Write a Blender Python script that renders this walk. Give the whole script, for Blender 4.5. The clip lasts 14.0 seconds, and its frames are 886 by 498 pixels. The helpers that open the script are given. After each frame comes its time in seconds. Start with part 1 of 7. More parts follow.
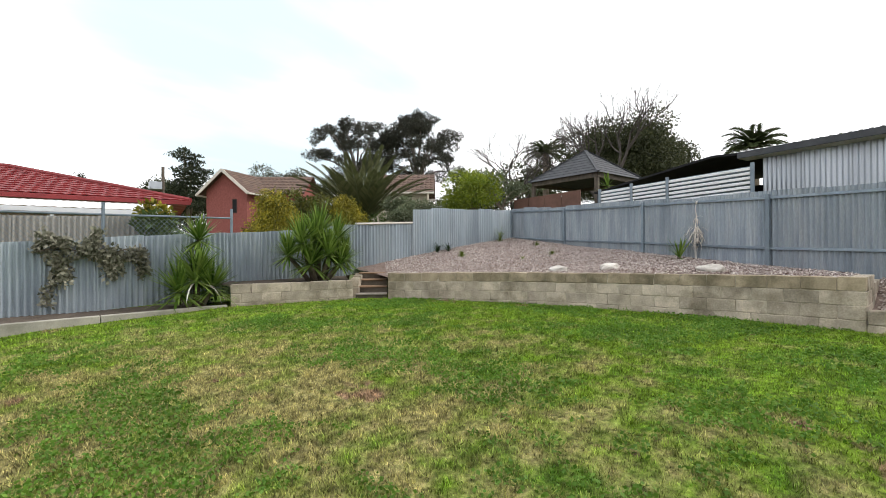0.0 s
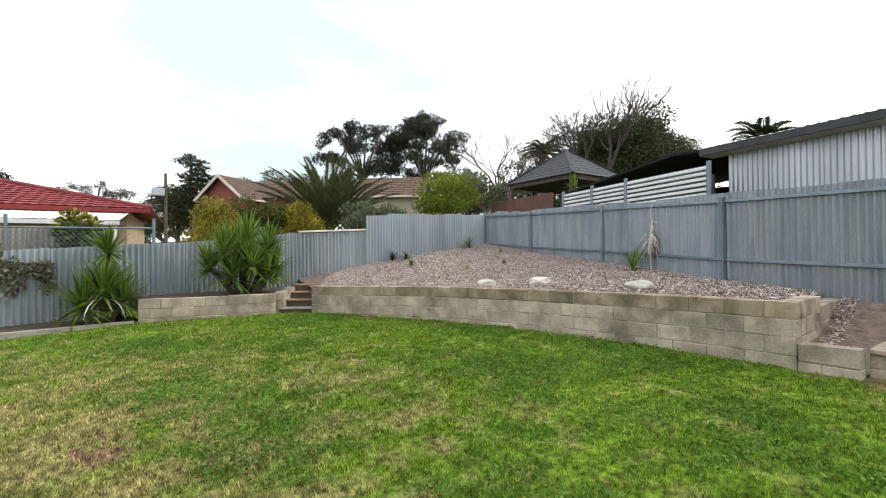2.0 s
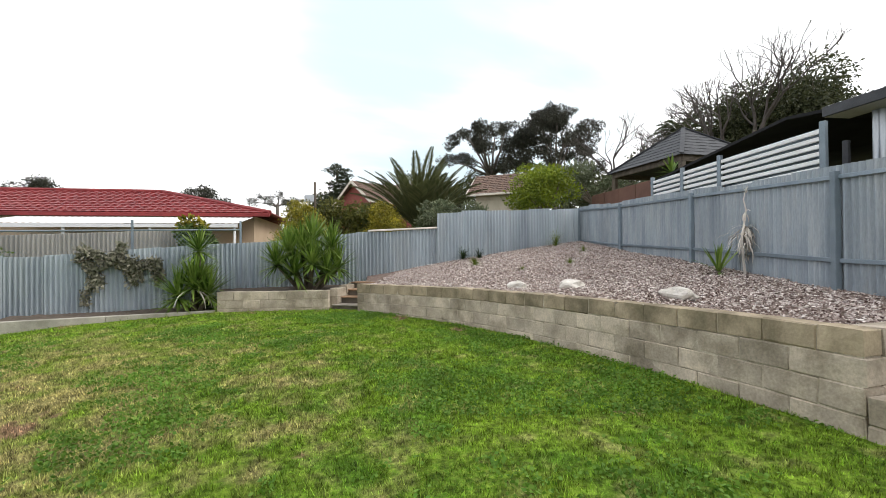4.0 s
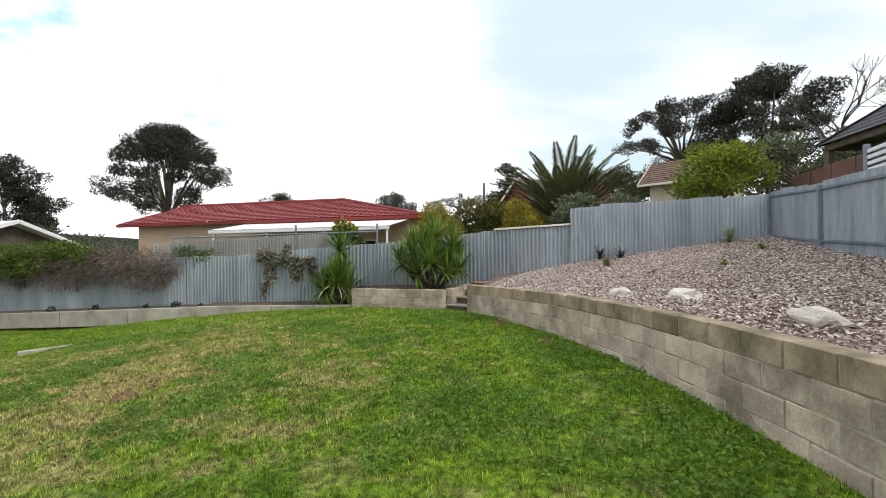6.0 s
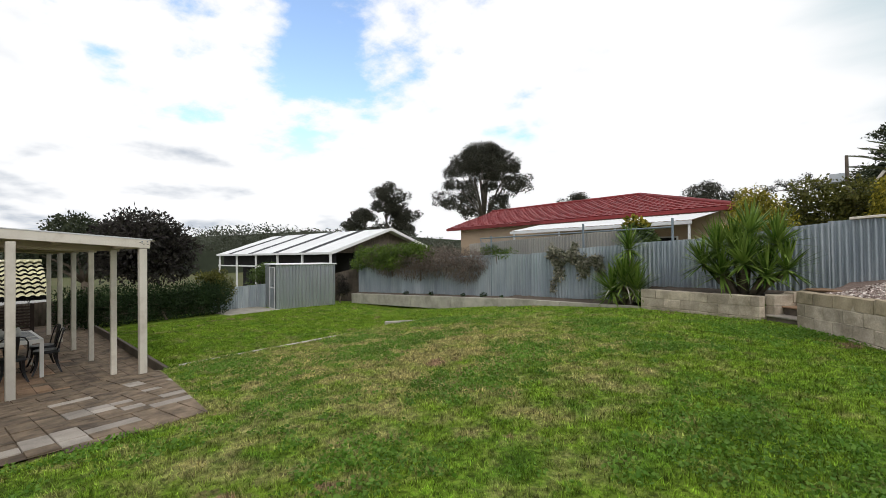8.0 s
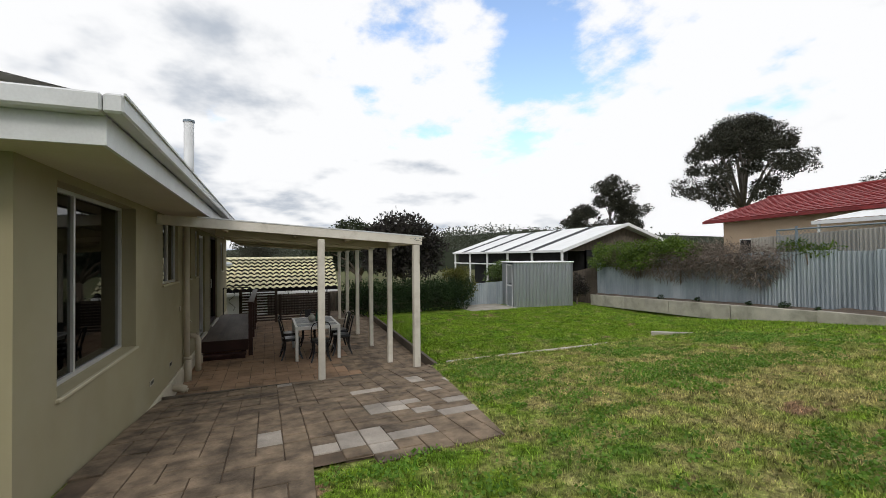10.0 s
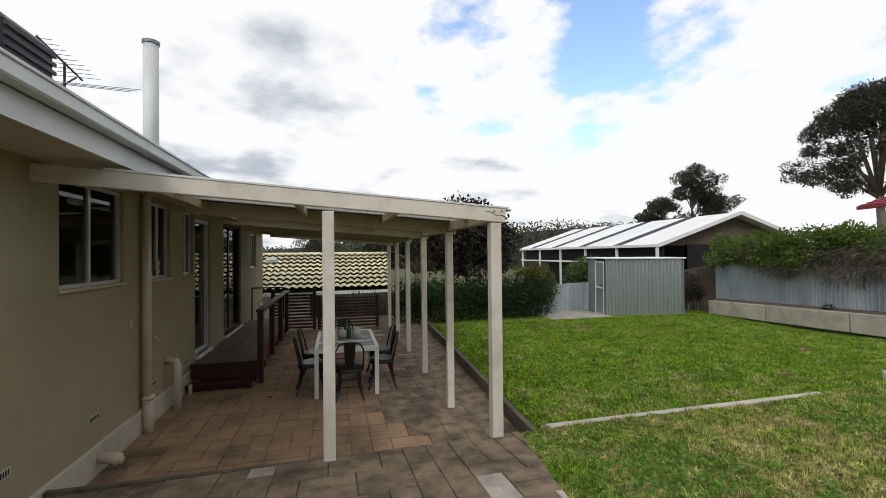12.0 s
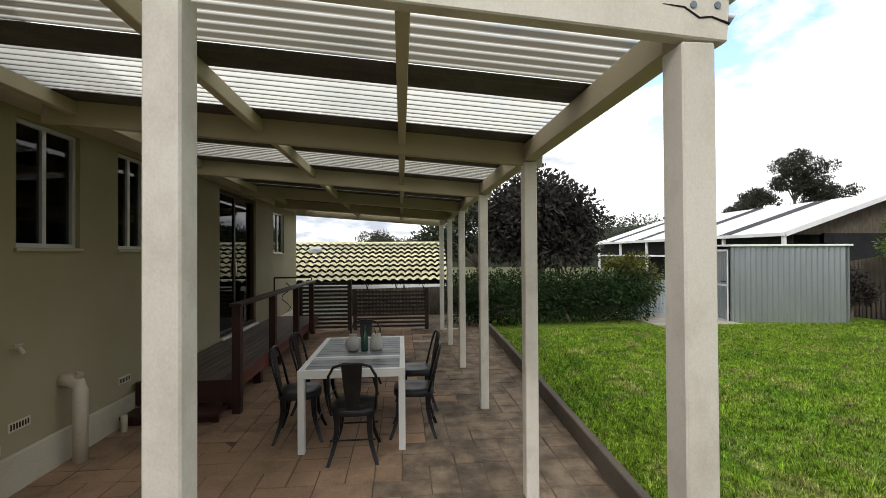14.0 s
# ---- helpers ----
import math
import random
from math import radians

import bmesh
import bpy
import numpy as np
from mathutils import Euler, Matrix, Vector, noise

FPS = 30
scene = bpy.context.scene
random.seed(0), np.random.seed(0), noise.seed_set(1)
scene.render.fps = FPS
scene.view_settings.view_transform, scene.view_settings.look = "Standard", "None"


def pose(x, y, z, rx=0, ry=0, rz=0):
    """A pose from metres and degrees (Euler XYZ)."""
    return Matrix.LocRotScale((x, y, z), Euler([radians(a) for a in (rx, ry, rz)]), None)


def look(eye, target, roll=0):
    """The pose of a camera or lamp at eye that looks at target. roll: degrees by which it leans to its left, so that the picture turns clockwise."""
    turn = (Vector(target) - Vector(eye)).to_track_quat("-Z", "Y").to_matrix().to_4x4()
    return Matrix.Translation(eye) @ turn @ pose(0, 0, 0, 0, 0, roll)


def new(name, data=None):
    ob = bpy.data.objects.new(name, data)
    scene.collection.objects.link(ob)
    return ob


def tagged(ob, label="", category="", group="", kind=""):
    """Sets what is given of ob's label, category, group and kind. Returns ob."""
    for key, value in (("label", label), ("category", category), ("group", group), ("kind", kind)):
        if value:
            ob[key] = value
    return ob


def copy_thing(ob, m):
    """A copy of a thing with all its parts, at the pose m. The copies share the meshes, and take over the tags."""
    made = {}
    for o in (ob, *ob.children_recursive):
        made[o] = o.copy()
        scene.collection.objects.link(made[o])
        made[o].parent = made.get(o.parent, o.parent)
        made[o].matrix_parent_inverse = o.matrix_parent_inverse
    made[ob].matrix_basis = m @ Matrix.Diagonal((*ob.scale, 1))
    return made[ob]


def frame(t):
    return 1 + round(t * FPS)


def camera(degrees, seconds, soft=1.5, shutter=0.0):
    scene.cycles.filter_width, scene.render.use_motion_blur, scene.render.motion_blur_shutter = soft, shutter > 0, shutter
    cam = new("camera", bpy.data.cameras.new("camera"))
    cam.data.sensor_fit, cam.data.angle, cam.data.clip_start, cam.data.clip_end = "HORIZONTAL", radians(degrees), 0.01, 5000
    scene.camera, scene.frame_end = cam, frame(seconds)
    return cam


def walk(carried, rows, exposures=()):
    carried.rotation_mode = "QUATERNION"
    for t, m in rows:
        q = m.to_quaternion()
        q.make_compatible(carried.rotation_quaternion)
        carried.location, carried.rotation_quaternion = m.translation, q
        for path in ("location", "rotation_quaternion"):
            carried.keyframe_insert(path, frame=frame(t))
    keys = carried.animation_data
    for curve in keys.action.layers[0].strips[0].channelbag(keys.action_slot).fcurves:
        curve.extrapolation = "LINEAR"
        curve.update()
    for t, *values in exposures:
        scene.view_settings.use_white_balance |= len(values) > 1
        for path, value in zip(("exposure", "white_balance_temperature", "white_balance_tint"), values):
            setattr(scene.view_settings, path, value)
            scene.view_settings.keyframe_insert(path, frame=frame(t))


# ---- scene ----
cam = camera(90.9, 14.0, soft=0.8)
METRES, EYE, TILT, LEAN, TURN = 14.4, 1.5, 0.0, 0.0, -44.6
ROWS = [
    (0.0, 0.0, 0.0, 0.0, 0.0, 0.3, 0.23),
    (0.5, 0.0281, 0.0205, 0.009, -0.66, 0.33, 0.27),
    (1.0, 0.0643, 0.0374, 0.0127, -0.49, 0.41, 0.41),
    (1.5, 0.1036, 0.0506, 0.0136, 0.09, 0.48, 0.52),
    (2.0, 0.1463, 0.061, 0.0135, 3.46, 0.49, 0.51),
    (2.5, 0.1881, 0.0756, 0.013, 8.0, 0.46, 0.52),
    (5.0, 0.3347, 0.1844, 0.0114, 32.44, 0.43, 0.48),
    (5.5, 0.3488, 0.2102, 0.0122, 37.81, 0.39, 0.56),
    (6.0, 0.3568, 0.2312, 0.0134, 46.88, 0.46, 0.67),
    (6.5, 0.3608, 0.2469, 0.0139, 57.67, 0.48, 0.56),
    (7.0, 0.3659, 0.2548, 0.0134, 68.25, 0.59, 0.53),
    (7.5, 0.3691, 0.2547, 0.0123, 76.71, 0.69, 0.59),
    (8.0, 0.37, 0.2501, 0.0119, 84.8, 0.74, 0.64),
    (8.5, 0.3675, 0.2424, 0.0118, 92.89, 0.8, 0.63),
    (9.0, 0.3588, 0.2269, 0.0118, 101.49, 0.86, 0.62),
    (11.5, 0.1573, 0.091, 0.0038, 119.16, 0.72, 0.59),
    (12.0, 0.105, 0.0686, 0.0019, 120.75, 0.67, 0.58),
    (12.5, 0.0564, 0.0462, -0.0018, 122.78, 0.67, 0.58),
    (13.0, 0.0134, 0.0224, -0.0077, 125.26, 0.65, 0.54),
    (13.5, -0.0253, -0.0047, -0.0154, 127.46, 0.59, 0.48),
    (14.0, -0.06, -0.0355, -0.0227, 129.16, 0.59, 0.37),
]
walk(cam, [(t, pose(0, 0, EYE, TILT, LEAN, TURN) @ pose(METRES * x, METRES * y, METRES * z, 90 + pitch, roll, yaw)) for t, x, y, z, yaw, pitch, roll in ROWS],
     exposures=[(0.0, 0.2), (2.5, 0.2), (5.0, 0.1), (6.5, -0.1), (7.5, -0.3), (9.0, -0.4), (11.5, -0.42), (13.0, -0.32), (14.0, 0.0)])

# ---- light ----
SUN_EL, SUN_ROT = radians(38), radians(118)
world = bpy.data.worlds.new("sky")
scene.world = world
world.use_nodes = True


def build_sky():
    nt = world.node_tree
    nt.nodes.clear()
    N, L = nt.nodes.new, nt.links.new
    out, bg = N("ShaderNodeOutputWorld"), N("ShaderNodeBackground")
    sky = N("ShaderNodeTexSky")
    sky.sky_type, sky.sun_disc, sky.sun_elevation, sky.sun_rotation = "NISHITA", False, SUN_EL, SUN_ROT
    sky.air_density, sky.dust_density = 1.0, 2.0
    tc = N("ShaderNodeTexCoord")
    # clouds lie on a flat sheet overhead, so they close up towards the horizon
    sep = N("ShaderNodeSeparateXYZ")
    L(tc.outputs["Generated"], sep.inputs[0])
    mz = N("ShaderNodeMath"); mz.operation = "MAXIMUM"; mz.inputs[1].default_value = 0.0
    L(sep.outputs["Z"], mz.inputs[0])
    ad = N("ShaderNodeMath"); ad.operation = "ADD"; ad.inputs[1].default_value = 0.22
    L(mz.outputs[0], ad.inputs[0])
    cmb = N("ShaderNodeCombineXYZ")
    for k, ax in enumerate("XY"):
        d = N("ShaderNodeMath"); d.operation = "DIVIDE"
        L(sep.outputs[ax], d.inputs[0]); L(ad.outputs[0], d.inputs[1]); L(d.outputs[0], cmb.inputs[k])
    cmb.inputs[2].default_value = 0.7
    n1 = N("ShaderNodeTexNoise"); n1.inputs["Scale"].default_value = 2.1; n1.inputs["Detail"].default_value = 11; n1.inputs["Roughness"].default_value = 0.58
    L(cmb.outputs[0], n1.inputs["Vector"])
    # an opening in the cloud over the west, high up
    gap = N("ShaderNodeVectorMath"); gap.operation = "DOT_PRODUCT"
    L(tc.outputs["Generated"], gap.inputs[0])
    gap.inputs[1].default_value = Vector((-0.72, 0.46, 0.56)).normalized()
    gr = N("ShaderNodeMapRange"); gr.inputs[1].default_value, gr.inputs[2].default_value, gr.inputs[3].default_value, gr.inputs[4].default_value = 0.9, 0.99, 0.19, -0.05
    L(gap.outputs["Value"], gr.inputs[0])
    sm = N("ShaderNodeMath"); sm.operation = "ADD"
    L(n1.outputs["Fac"], sm.inputs[0]); L(gr.outputs[0], sm.inputs[1])
    cover = N("ShaderNodeMapRange"); cover.interpolation_type = "SMOOTHSTEP"
    cover.inputs[1].default_value, cover.inputs[2].default_value, cover.inputs[3].default_value, cover.inputs[4].default_value = 0.42, 0.54, 0.02, 1.0
    L(sm.outputs[0], cover.inputs[0])
    # grey undersides
    n2 = N("ShaderNodeTexNoise"); n2.inputs["Scale"].default_value = 2.4; n2.inputs["Detail"].default_value = 9
    mp = N("ShaderNodeMapping"); mp.inputs["Location"].default_value = (3.1, 1.7, 0)
    L(cmb.outputs[0], mp.inputs[0]); L(mp.outputs[0], n2.inputs["Vector"])
    west = N("ShaderNodeVectorMath"); west.operation = "DOT_PRODUCT"; west.inputs[1].default_value = (-0.9, -0.2, -0.5)
    L(tc.outputs["Generated"], west.inputs[0])
    wr = N("ShaderNodeMapRange"); wr.inputs[1].default_value, wr.inputs[2].default_value, wr.inputs[3].default_value, wr.inputs[4].default_value = 0.5, 0.93, 0.0, 0.28
    L(west.outputs["Value"], wr.inputs[0])
    g2 = N("ShaderNodeMath"); g2.operation = "ADD"
    L(n2.outputs["Fac"], g2.inputs[0]); L(wr.outputs[0], g2.inputs[1])
    shade = N("ShaderNodeMapRange"); shade.interpolation_type = "SMOOTHSTEP"
    shade.inputs[1].default_value, shade.inputs[2].default_value = 0.65, 0.86
    L(g2.outputs[0], shade.inputs[0])
    cc = N("ShaderNodeMix"); cc.data_type = "RGBA"
    cc.inputs["A"].default_value = (15.4, 15.5, 15.7, 1)
    cc.inputs["B"].default_value = (7.9, 8.7, 9.9, 1)
    L(shade.outputs[0], cc.inputs["Factor"])
    # thin cloud over the north lets a pale blue through
    thin = N("ShaderNodeVectorMath"); thin.operation = "DOT_PRODUCT"; thin.inputs[1].default_value = Vector((0.38, 0.82, 0.42)).normalized()
    L(tc.outputs["Generated"], thin.inputs[0])
    tr = N("ShaderNodeMapRange"); tr.interpolation_type = "SMOOTHSTEP"; tr.inputs[1].default_value, tr.inputs[2].default_value, tr.inputs[3].default_value, tr.inputs[4].default_value = 0.86, 0.99, -0.25, 0.30
    L(thin.outputs["Value"], tr.inputs[0])
    n3 = N("ShaderNodeTexNoise"); n3.inputs["Scale"].default_value = 1.3; n3.inputs["Detail"].default_value = 5
    mp3 = N("ShaderNodeMapping"); mp3.inputs["Scale"].default_value, mp3.inputs["Location"].default_value = (0.6, 1.4, 1), (8.2, 2.4, 0)
    L(cmb.outputs[0], mp3.inputs[0]); L(mp3.outputs[0], n3.inputs["Vector"])
    ta = N("ShaderNodeMath"); ta.operation = "ADD"
    L(tr.outputs[0], ta.inputs[0]); L(n3.outputs["Fac"], ta.inputs[1])
    tf = N("ShaderNodeMapRange"); tf.interpolation_type = "SMOOTHSTEP"; tf.inputs[1].default_value, tf.inputs[2].default_value, tf.inputs[4].default_value = 0.45, 0.85, 0.9
    L(ta.outputs[0], tf.inputs[0])
    tc2 = N("ShaderNodeMix"); tc2.data_type = "RGBA"; tc2.inputs["B"].default_value = (8.3, 10.3, 11.2, 1)
    L(tf.outputs[0], tc2.inputs["Factor"]); L(cc.outputs["Result"], tc2.inputs["A"])
    cc = tc2
    mix = N("ShaderNodeMix"); mix.data_type = "RGBA"
    boost = N("ShaderNodeMix"); boost.data_type = "RGBA"; boost.blend_type = "MULTIPLY"; boost.inputs["Factor"].default_value = 1
    boost.inputs["B"].default_value = (4.3, 4.4, 4.5, 1)
    L(sky.outputs[0], boost.inputs["A"])
    L(cover.outputs[0], mix.inputs["Factor"]); L(boost.outputs["Result"], mix.inputs["A"]); L(cc.outputs["Result"], mix.inputs["B"])
    L(mix.outputs["Result"], bg.inputs["Color"])
    bg.inputs["Strength"].default_value = 0.085
    L(bg.outputs[0], out.inputs[0])


build_sky()
sun = new("sun", bpy.data.lights.new("sun", "SUN"))
sun.data.energy, sun.data.angle, sun.data.color = 1.5, radians(14), (1.0, 0.96, 0.9)
sun.matrix_world = look((0, 0, 30), (30 * math.cos(SUN_EL) * -math.sin(SUN_ROT), 30 * math.cos(SUN_EL) * -math.cos(SUN_ROT), 30 - 30 * math.sin(SUN_EL)))

# ---- materials ----
def surf(name, c1, c2, scale=6.0, fine=60.0, rough=0.85, metal=0.0, bump=0.3, dist=0.01, var=0.12, stain=None, stain_scale=1.2, stain_amt=0.5, stretch=(1, 1, 1), spec=0.3, detail=5):
    """A matt or metal surface in two colours, broken up at two scales, with stains and fine relief; pieces differ by object."""
    m = bpy.data.materials.new(name)
    m.use_nodes = True
    nt = m.node_tree
    N, L = nt.nodes.new, nt.links.new
    b = nt.nodes["Principled BSDF"]
    geo, oi = N("ShaderNodeNewGeometry"), N("ShaderNodeObjectInfo")
    mp = N("ShaderNodeMapping"); mp.inputs["Scale"].default_value = stretch
    L(geo.outputs["Position"], mp.inputs[0])
    n1 = N("ShaderNodeTexNoise"); n1.inputs["Scale"].default_value, n1.inputs["Detail"].default_value = scale, detail
    n2 = N("ShaderNodeTexNoise"); n2.inputs["Scale"].default_value, n2.inputs["Detail"].default_value = fine, 3
    L(mp.outputs[0], n1.inputs["Vector"]); L(mp.outputs[0], n2.inputs["Vector"])
    mr = N("ShaderNodeMapRange"); mr.inputs[1].default_value, mr.inputs[2].default_value = 0.3, 0.7
    L(n1.outputs["Fac"], mr.inputs[0])
    mix = N("ShaderNodeMix"); mix.data_type = "RGBA"
    mix.inputs["A"].default_value, mix.inputs["B"].default_value = (*c1, 1), (*c2, 1)
    L(mr.outputs[0], mix.inputs["Factor"])
    col = mix.outputs["Result"]
    if stain:
        n3 = N("ShaderNodeTexNoise"); n3.inputs["Scale"].default_value, n3.inputs["Detail"].default_value, n3.inputs["Roughness"].default_value = stain_scale, 7, 0.65
        L(mp.outputs[0], n3.inputs["Vector"])
        r3 = N("ShaderNodeMapRange"); r3.inputs[1].default_value, r3.inputs[2].default_value, r3.inputs[4].default_value = 0.48, 0.68, stain_amt
        L(n3.outputs["Fac"], r3.inputs[0])
        ms = N("ShaderNodeMix"); ms.data_type = "RGBA"; ms.inputs["B"].default_value = (*stain, 1)
        L(r3.outputs[0], ms.inputs["Factor"]); L(col, ms.inputs["A"])
        col = ms.outputs["Result"]
    # fine grain and a change of tone from object to object
    f = N("ShaderNodeMapRange"); f.inputs[1].default_value, f.inputs[2].default_value, f.inputs[3].default_value, f.inputs[4].default_value = 0.25, 0.75, 1 - var, 1 + var
    L(n2.outputs["Fac"], f.inputs[0])
    o = N("ShaderNodeMapRange"); o.inputs[3].default_value, o.inputs[4].default_value = 1 - var, 1 + var
    L(oi.outputs["Random"], o.inputs[0])
    mu = N("ShaderNodeMath"); mu.operation = "MULTIPLY"
    L(f.outputs[0], mu.inputs[0]); L(o.outputs[0], mu.inputs[1])
    hs = N("ShaderNodeHueSaturation")
    L(mu.outputs[0], hs.inputs["Value"]); L(col, hs.inputs["Color"])
    L(hs.outputs[0], b.inputs["Base Color"])
    rr = N("ShaderNodeMapRange"); rr.inputs[3].default_value, rr.inputs[4].default_value = max(0.05, rough - 0.1), min(1, rough + 0.1)
    L(n1.outputs["Fac"], rr.inputs[0]); L(rr.outputs[0], b.inputs["Roughness"])
    b.inputs["Metallic"].default_value, b.inputs["Specular IOR Level"].default_value = metal, spec
    if bump:
        bp = N("ShaderNodeBump"); bp.inputs["Strength"].default_value, bp.inputs["Distance"].default_value = bump, dist
        L(n2.outputs["Fac"], bp.inputs["Height"]); L(bp.outputs[0], b.inputs["Normal"])
    return m


def leafy(name, c1, c2, rough=0.55, trans=0.25, var=0.25):
    """Leaves: two greens chosen leaf by leaf, a little light through them."""
    m = bpy.data.materials.new(name)
    m.use_nodes = True
    nt = m.node_tree
    N, L = nt.nodes.new, nt.links.new
    b, out = nt.nodes["Principled BSDF"], nt.nodes["Material Output"]
    geo = N("ShaderNodeNewGeometry")
    mix = N("ShaderNodeMix"); mix.data_type = "RGBA"
    mix.inputs["A"].default_value, mix.inputs["B"].default_value = (*c1, 1), (*c2, 1)
    L(geo.outputs["Random Per Island"], mix.inputs["Factor"])
    n = N("ShaderNodeTexNoise"); n.inputs["Scale"].default_value = 1.7
    L(geo.outputs["Position"], n.inputs["Vector"])
    mr = N("ShaderNodeMapRange"); mr.inputs[1].default_value, mr.inputs[2].default_value, mr.inputs[3].default_value, mr.inputs[4].default_value = 0.3, 0.7, 1 - var, 1 + var
    L(n.outputs["Fac"], mr.inputs[0])
    hs = N("ShaderNodeHueSaturation")
    L(mr.outputs[0], hs.inputs["Value"]); L(mix.outputs["Result"], hs.inputs["Color"])
    L(hs.outputs[0], b.inputs["Base Color"])
    b.inputs["Roughness"].default_value, b.inputs["Specular IOR Level"].default_value = rough, 0.25
    if trans:
        tr, ms = N("ShaderNodeBsdfTranslucent"), N("ShaderNodeMixShader")
        ms.inputs[0].default_value = trans
        L(hs.outputs[0], tr.inputs[0]); L(b.outputs[0], ms.inputs[1]); L(tr.outputs[0], ms.inputs[2]); L(ms.outputs[0], out.inputs[0])
    return m


def glassy(name, tint=(0.9, 0.95, 0.95), rough=0.02, clear=0.5):
    """A thin pane: clear with a mirror's gloss that grows towards the edge of view."""
    m = bpy.data.materials.new(name)
    m.use_nodes = True
    nt = m.node_tree
    N, L = nt.nodes.new, nt.links.new
    out = nt.nodes["Material Output"]
    nt.nodes.remove(nt.nodes["Principled BSDF"])
    t, g, ms, fr = N("ShaderNodeBsdfTransparent"), N("ShaderNodeBsdfGlossy"), N("ShaderNodeMixShader"), N("ShaderNodeFresnel")
    t.inputs[0].default_value = (*[c * clear for c in tint], 1)
    g.inputs["Roughness"].default_value = rough
    fr.inputs[0].default_value = 1.5
    L(fr.outputs[0], ms.inputs[0]); L(t.outputs[0], ms.inputs[1]); L(g.outputs[0], ms.inputs[2]); L(ms.outputs[0], out.inputs[0])
    return m


def turf():
    """Mown lawn: greens, dry straw and bare earth in patches."""
    m = bpy.data.materials.new("turf")
    m.use_nodes = True
    nt = m.node_tree
    N, L = nt.nodes.new, nt.links.new
    b = nt.nodes["Principled BSDF"]
    geo = N("ShaderNodeNewGeometry")

    def noise_at(scale, detail=5, off=0.0):
        mp = N("ShaderNodeMapping"); mp.inputs["Location"].default_value = (off, off * 2, 0)
        n = N("ShaderNodeTexNoise"); n.inputs["Scale"].default_value, n.inputs["Detail"].default_value, n.inputs["Roughness"].default_value = scale, detail, 0.6
        L(geo.outputs["Position"], mp.inputs[0]); L(mp.outputs[0], n.inputs["Vector"])
        return n.outputs["Fac"]

    def ramp(v, lo, hi, a=0.0, z=1.0):
        r = N("ShaderNodeMapRange"); r.inputs[1].default_value, r.inputs[2].default_value, r.inputs[3].default_value, r.inputs[4].default_value = lo, hi, a, z
        L(v, r.inputs[0])
        return r.outputs[0]

    def blend(f, a, c):
        x = N("ShaderNodeMix"); x.data_type = "RGBA"
        for k, v in (("A", a), ("B", c)):
            if isinstance(v, tuple):
                x.inputs[k].default_value = (*v, 1)
            else:
                L(v, x.inputs[k])
        L(f, x.inputs["Factor"])
        return x.outputs["Result"]

    def op(kind, a, c):
        x = N("ShaderNodeMath"); x.operation = kind
        for k, v in ((0, a), (1, c)):
            if isinstance(v, float):
                x.inputs[k].default_value = v
            else:
                L(v, x.inputs[k])
        return x.outputs[0]

    green = blend(ramp(noise_at(2.3, 8), 0.35, 0.65), (0.055, 0.14, 0.008), (0.125, 0.22, 0.014))
    green = blend(ramp(noise_at(38), 0.35, 0.7), green, (0.20, 0.275, 0.038))
    green = blend(ramp(noise_at(0.8, 4, 6.0), 0.42, 0.62, 0.0, 0.6), green, (0.15, 0.225, 0.022))
    green = blend(ramp(noise_at(1.5, 6, 14.0), 0.50, 0.64, 0.0, 0.5), green, (0.045, 0.125, 0.014))
    # the dry stretch lies in the middle of the lawn
    ds = N("ShaderNodeVectorMath"); ds.operation = "DISTANCE"; ds.inputs[1].default_value = (0.9, 4.0, 0.1)
    L(geo.outputs["Position"], ds.inputs[0])
    dry = op("ADD", noise_at(2.6, 10, 3.0), ramp(ds.outputs["Value"], 1.2, 5.6, 0.18, -0.07))
    straw = blend(ramp(noise_at(55), 0.3, 0.7), (0.41, 0.335, 0.165), (0.21, 0.20, 0.072))
    col = blend(ramp(dry, 0.46, 0.70, 0.0, 0.9), green, straw)
    bare = ramp(noise_at(0.9, 6, 9.0), 0.63, 0.67)
    col = blend(bare, col, (0.24, 0.16, 0.10))
    # lighter tufts, and the shade in the gaps between them painted as darker tone
    tuft = N("ShaderNodeHueSaturation")
    L(op("MULTIPLY", ramp(noise_at(17, 6, 21.0), 0.34, 0.66, 0.4, 1.65), ramp(noise_at(5, 4, 31.0), 0.35, 0.65, 0.75, 1.2)), tuft.inputs["Value"])
    L(col, tuft.inputs["Color"])
    col = tuft.outputs[0]
    L(col, b.inputs["Base Color"])
    b.inputs["Roughness"].default_value, b.inputs["Specular IOR Level"].default_value = 0.9, 0.1
    bp = N("ShaderNodeBump"); bp.inputs["Strength"].default_value, bp.inputs["Distance"].default_value = 0.9, 0.03
    L(noise_at(70, 4), bp.inputs["Height"]); L(bp.outputs[0], b.inputs["Normal"])
    return m


M_TURF = turf()
M_BLOCK = surf("concrete_block", (0.60, 0.515, 0.415), (0.345, 0.295, 0.235), 3.0, 45, 0.95, bump=0.4, dist=0.008, var=0.18, stain=(0.175, 0.145, 0.10), stain_scale=1.7, stain_amt=0.8, detail=9)
M_BLOCKCAP = surf("mossy_capping_block", (0.44, 0.36, 0.255), (0.235, 0.19, 0.13), 3.2, 45, 0.95, bump=0.4, dist=0.008, var=0.14, stain=(0.125, 0.11, 0.07), stain_scale=1.6, stain_amt=0.7, detail=9)
M_MORTAR = surf("mortar", (0.56, 0.49, 0.39), (0.15, 0.125, 0.095), 4.5, 60, 0.95, bump=0.6, dist=0.01)
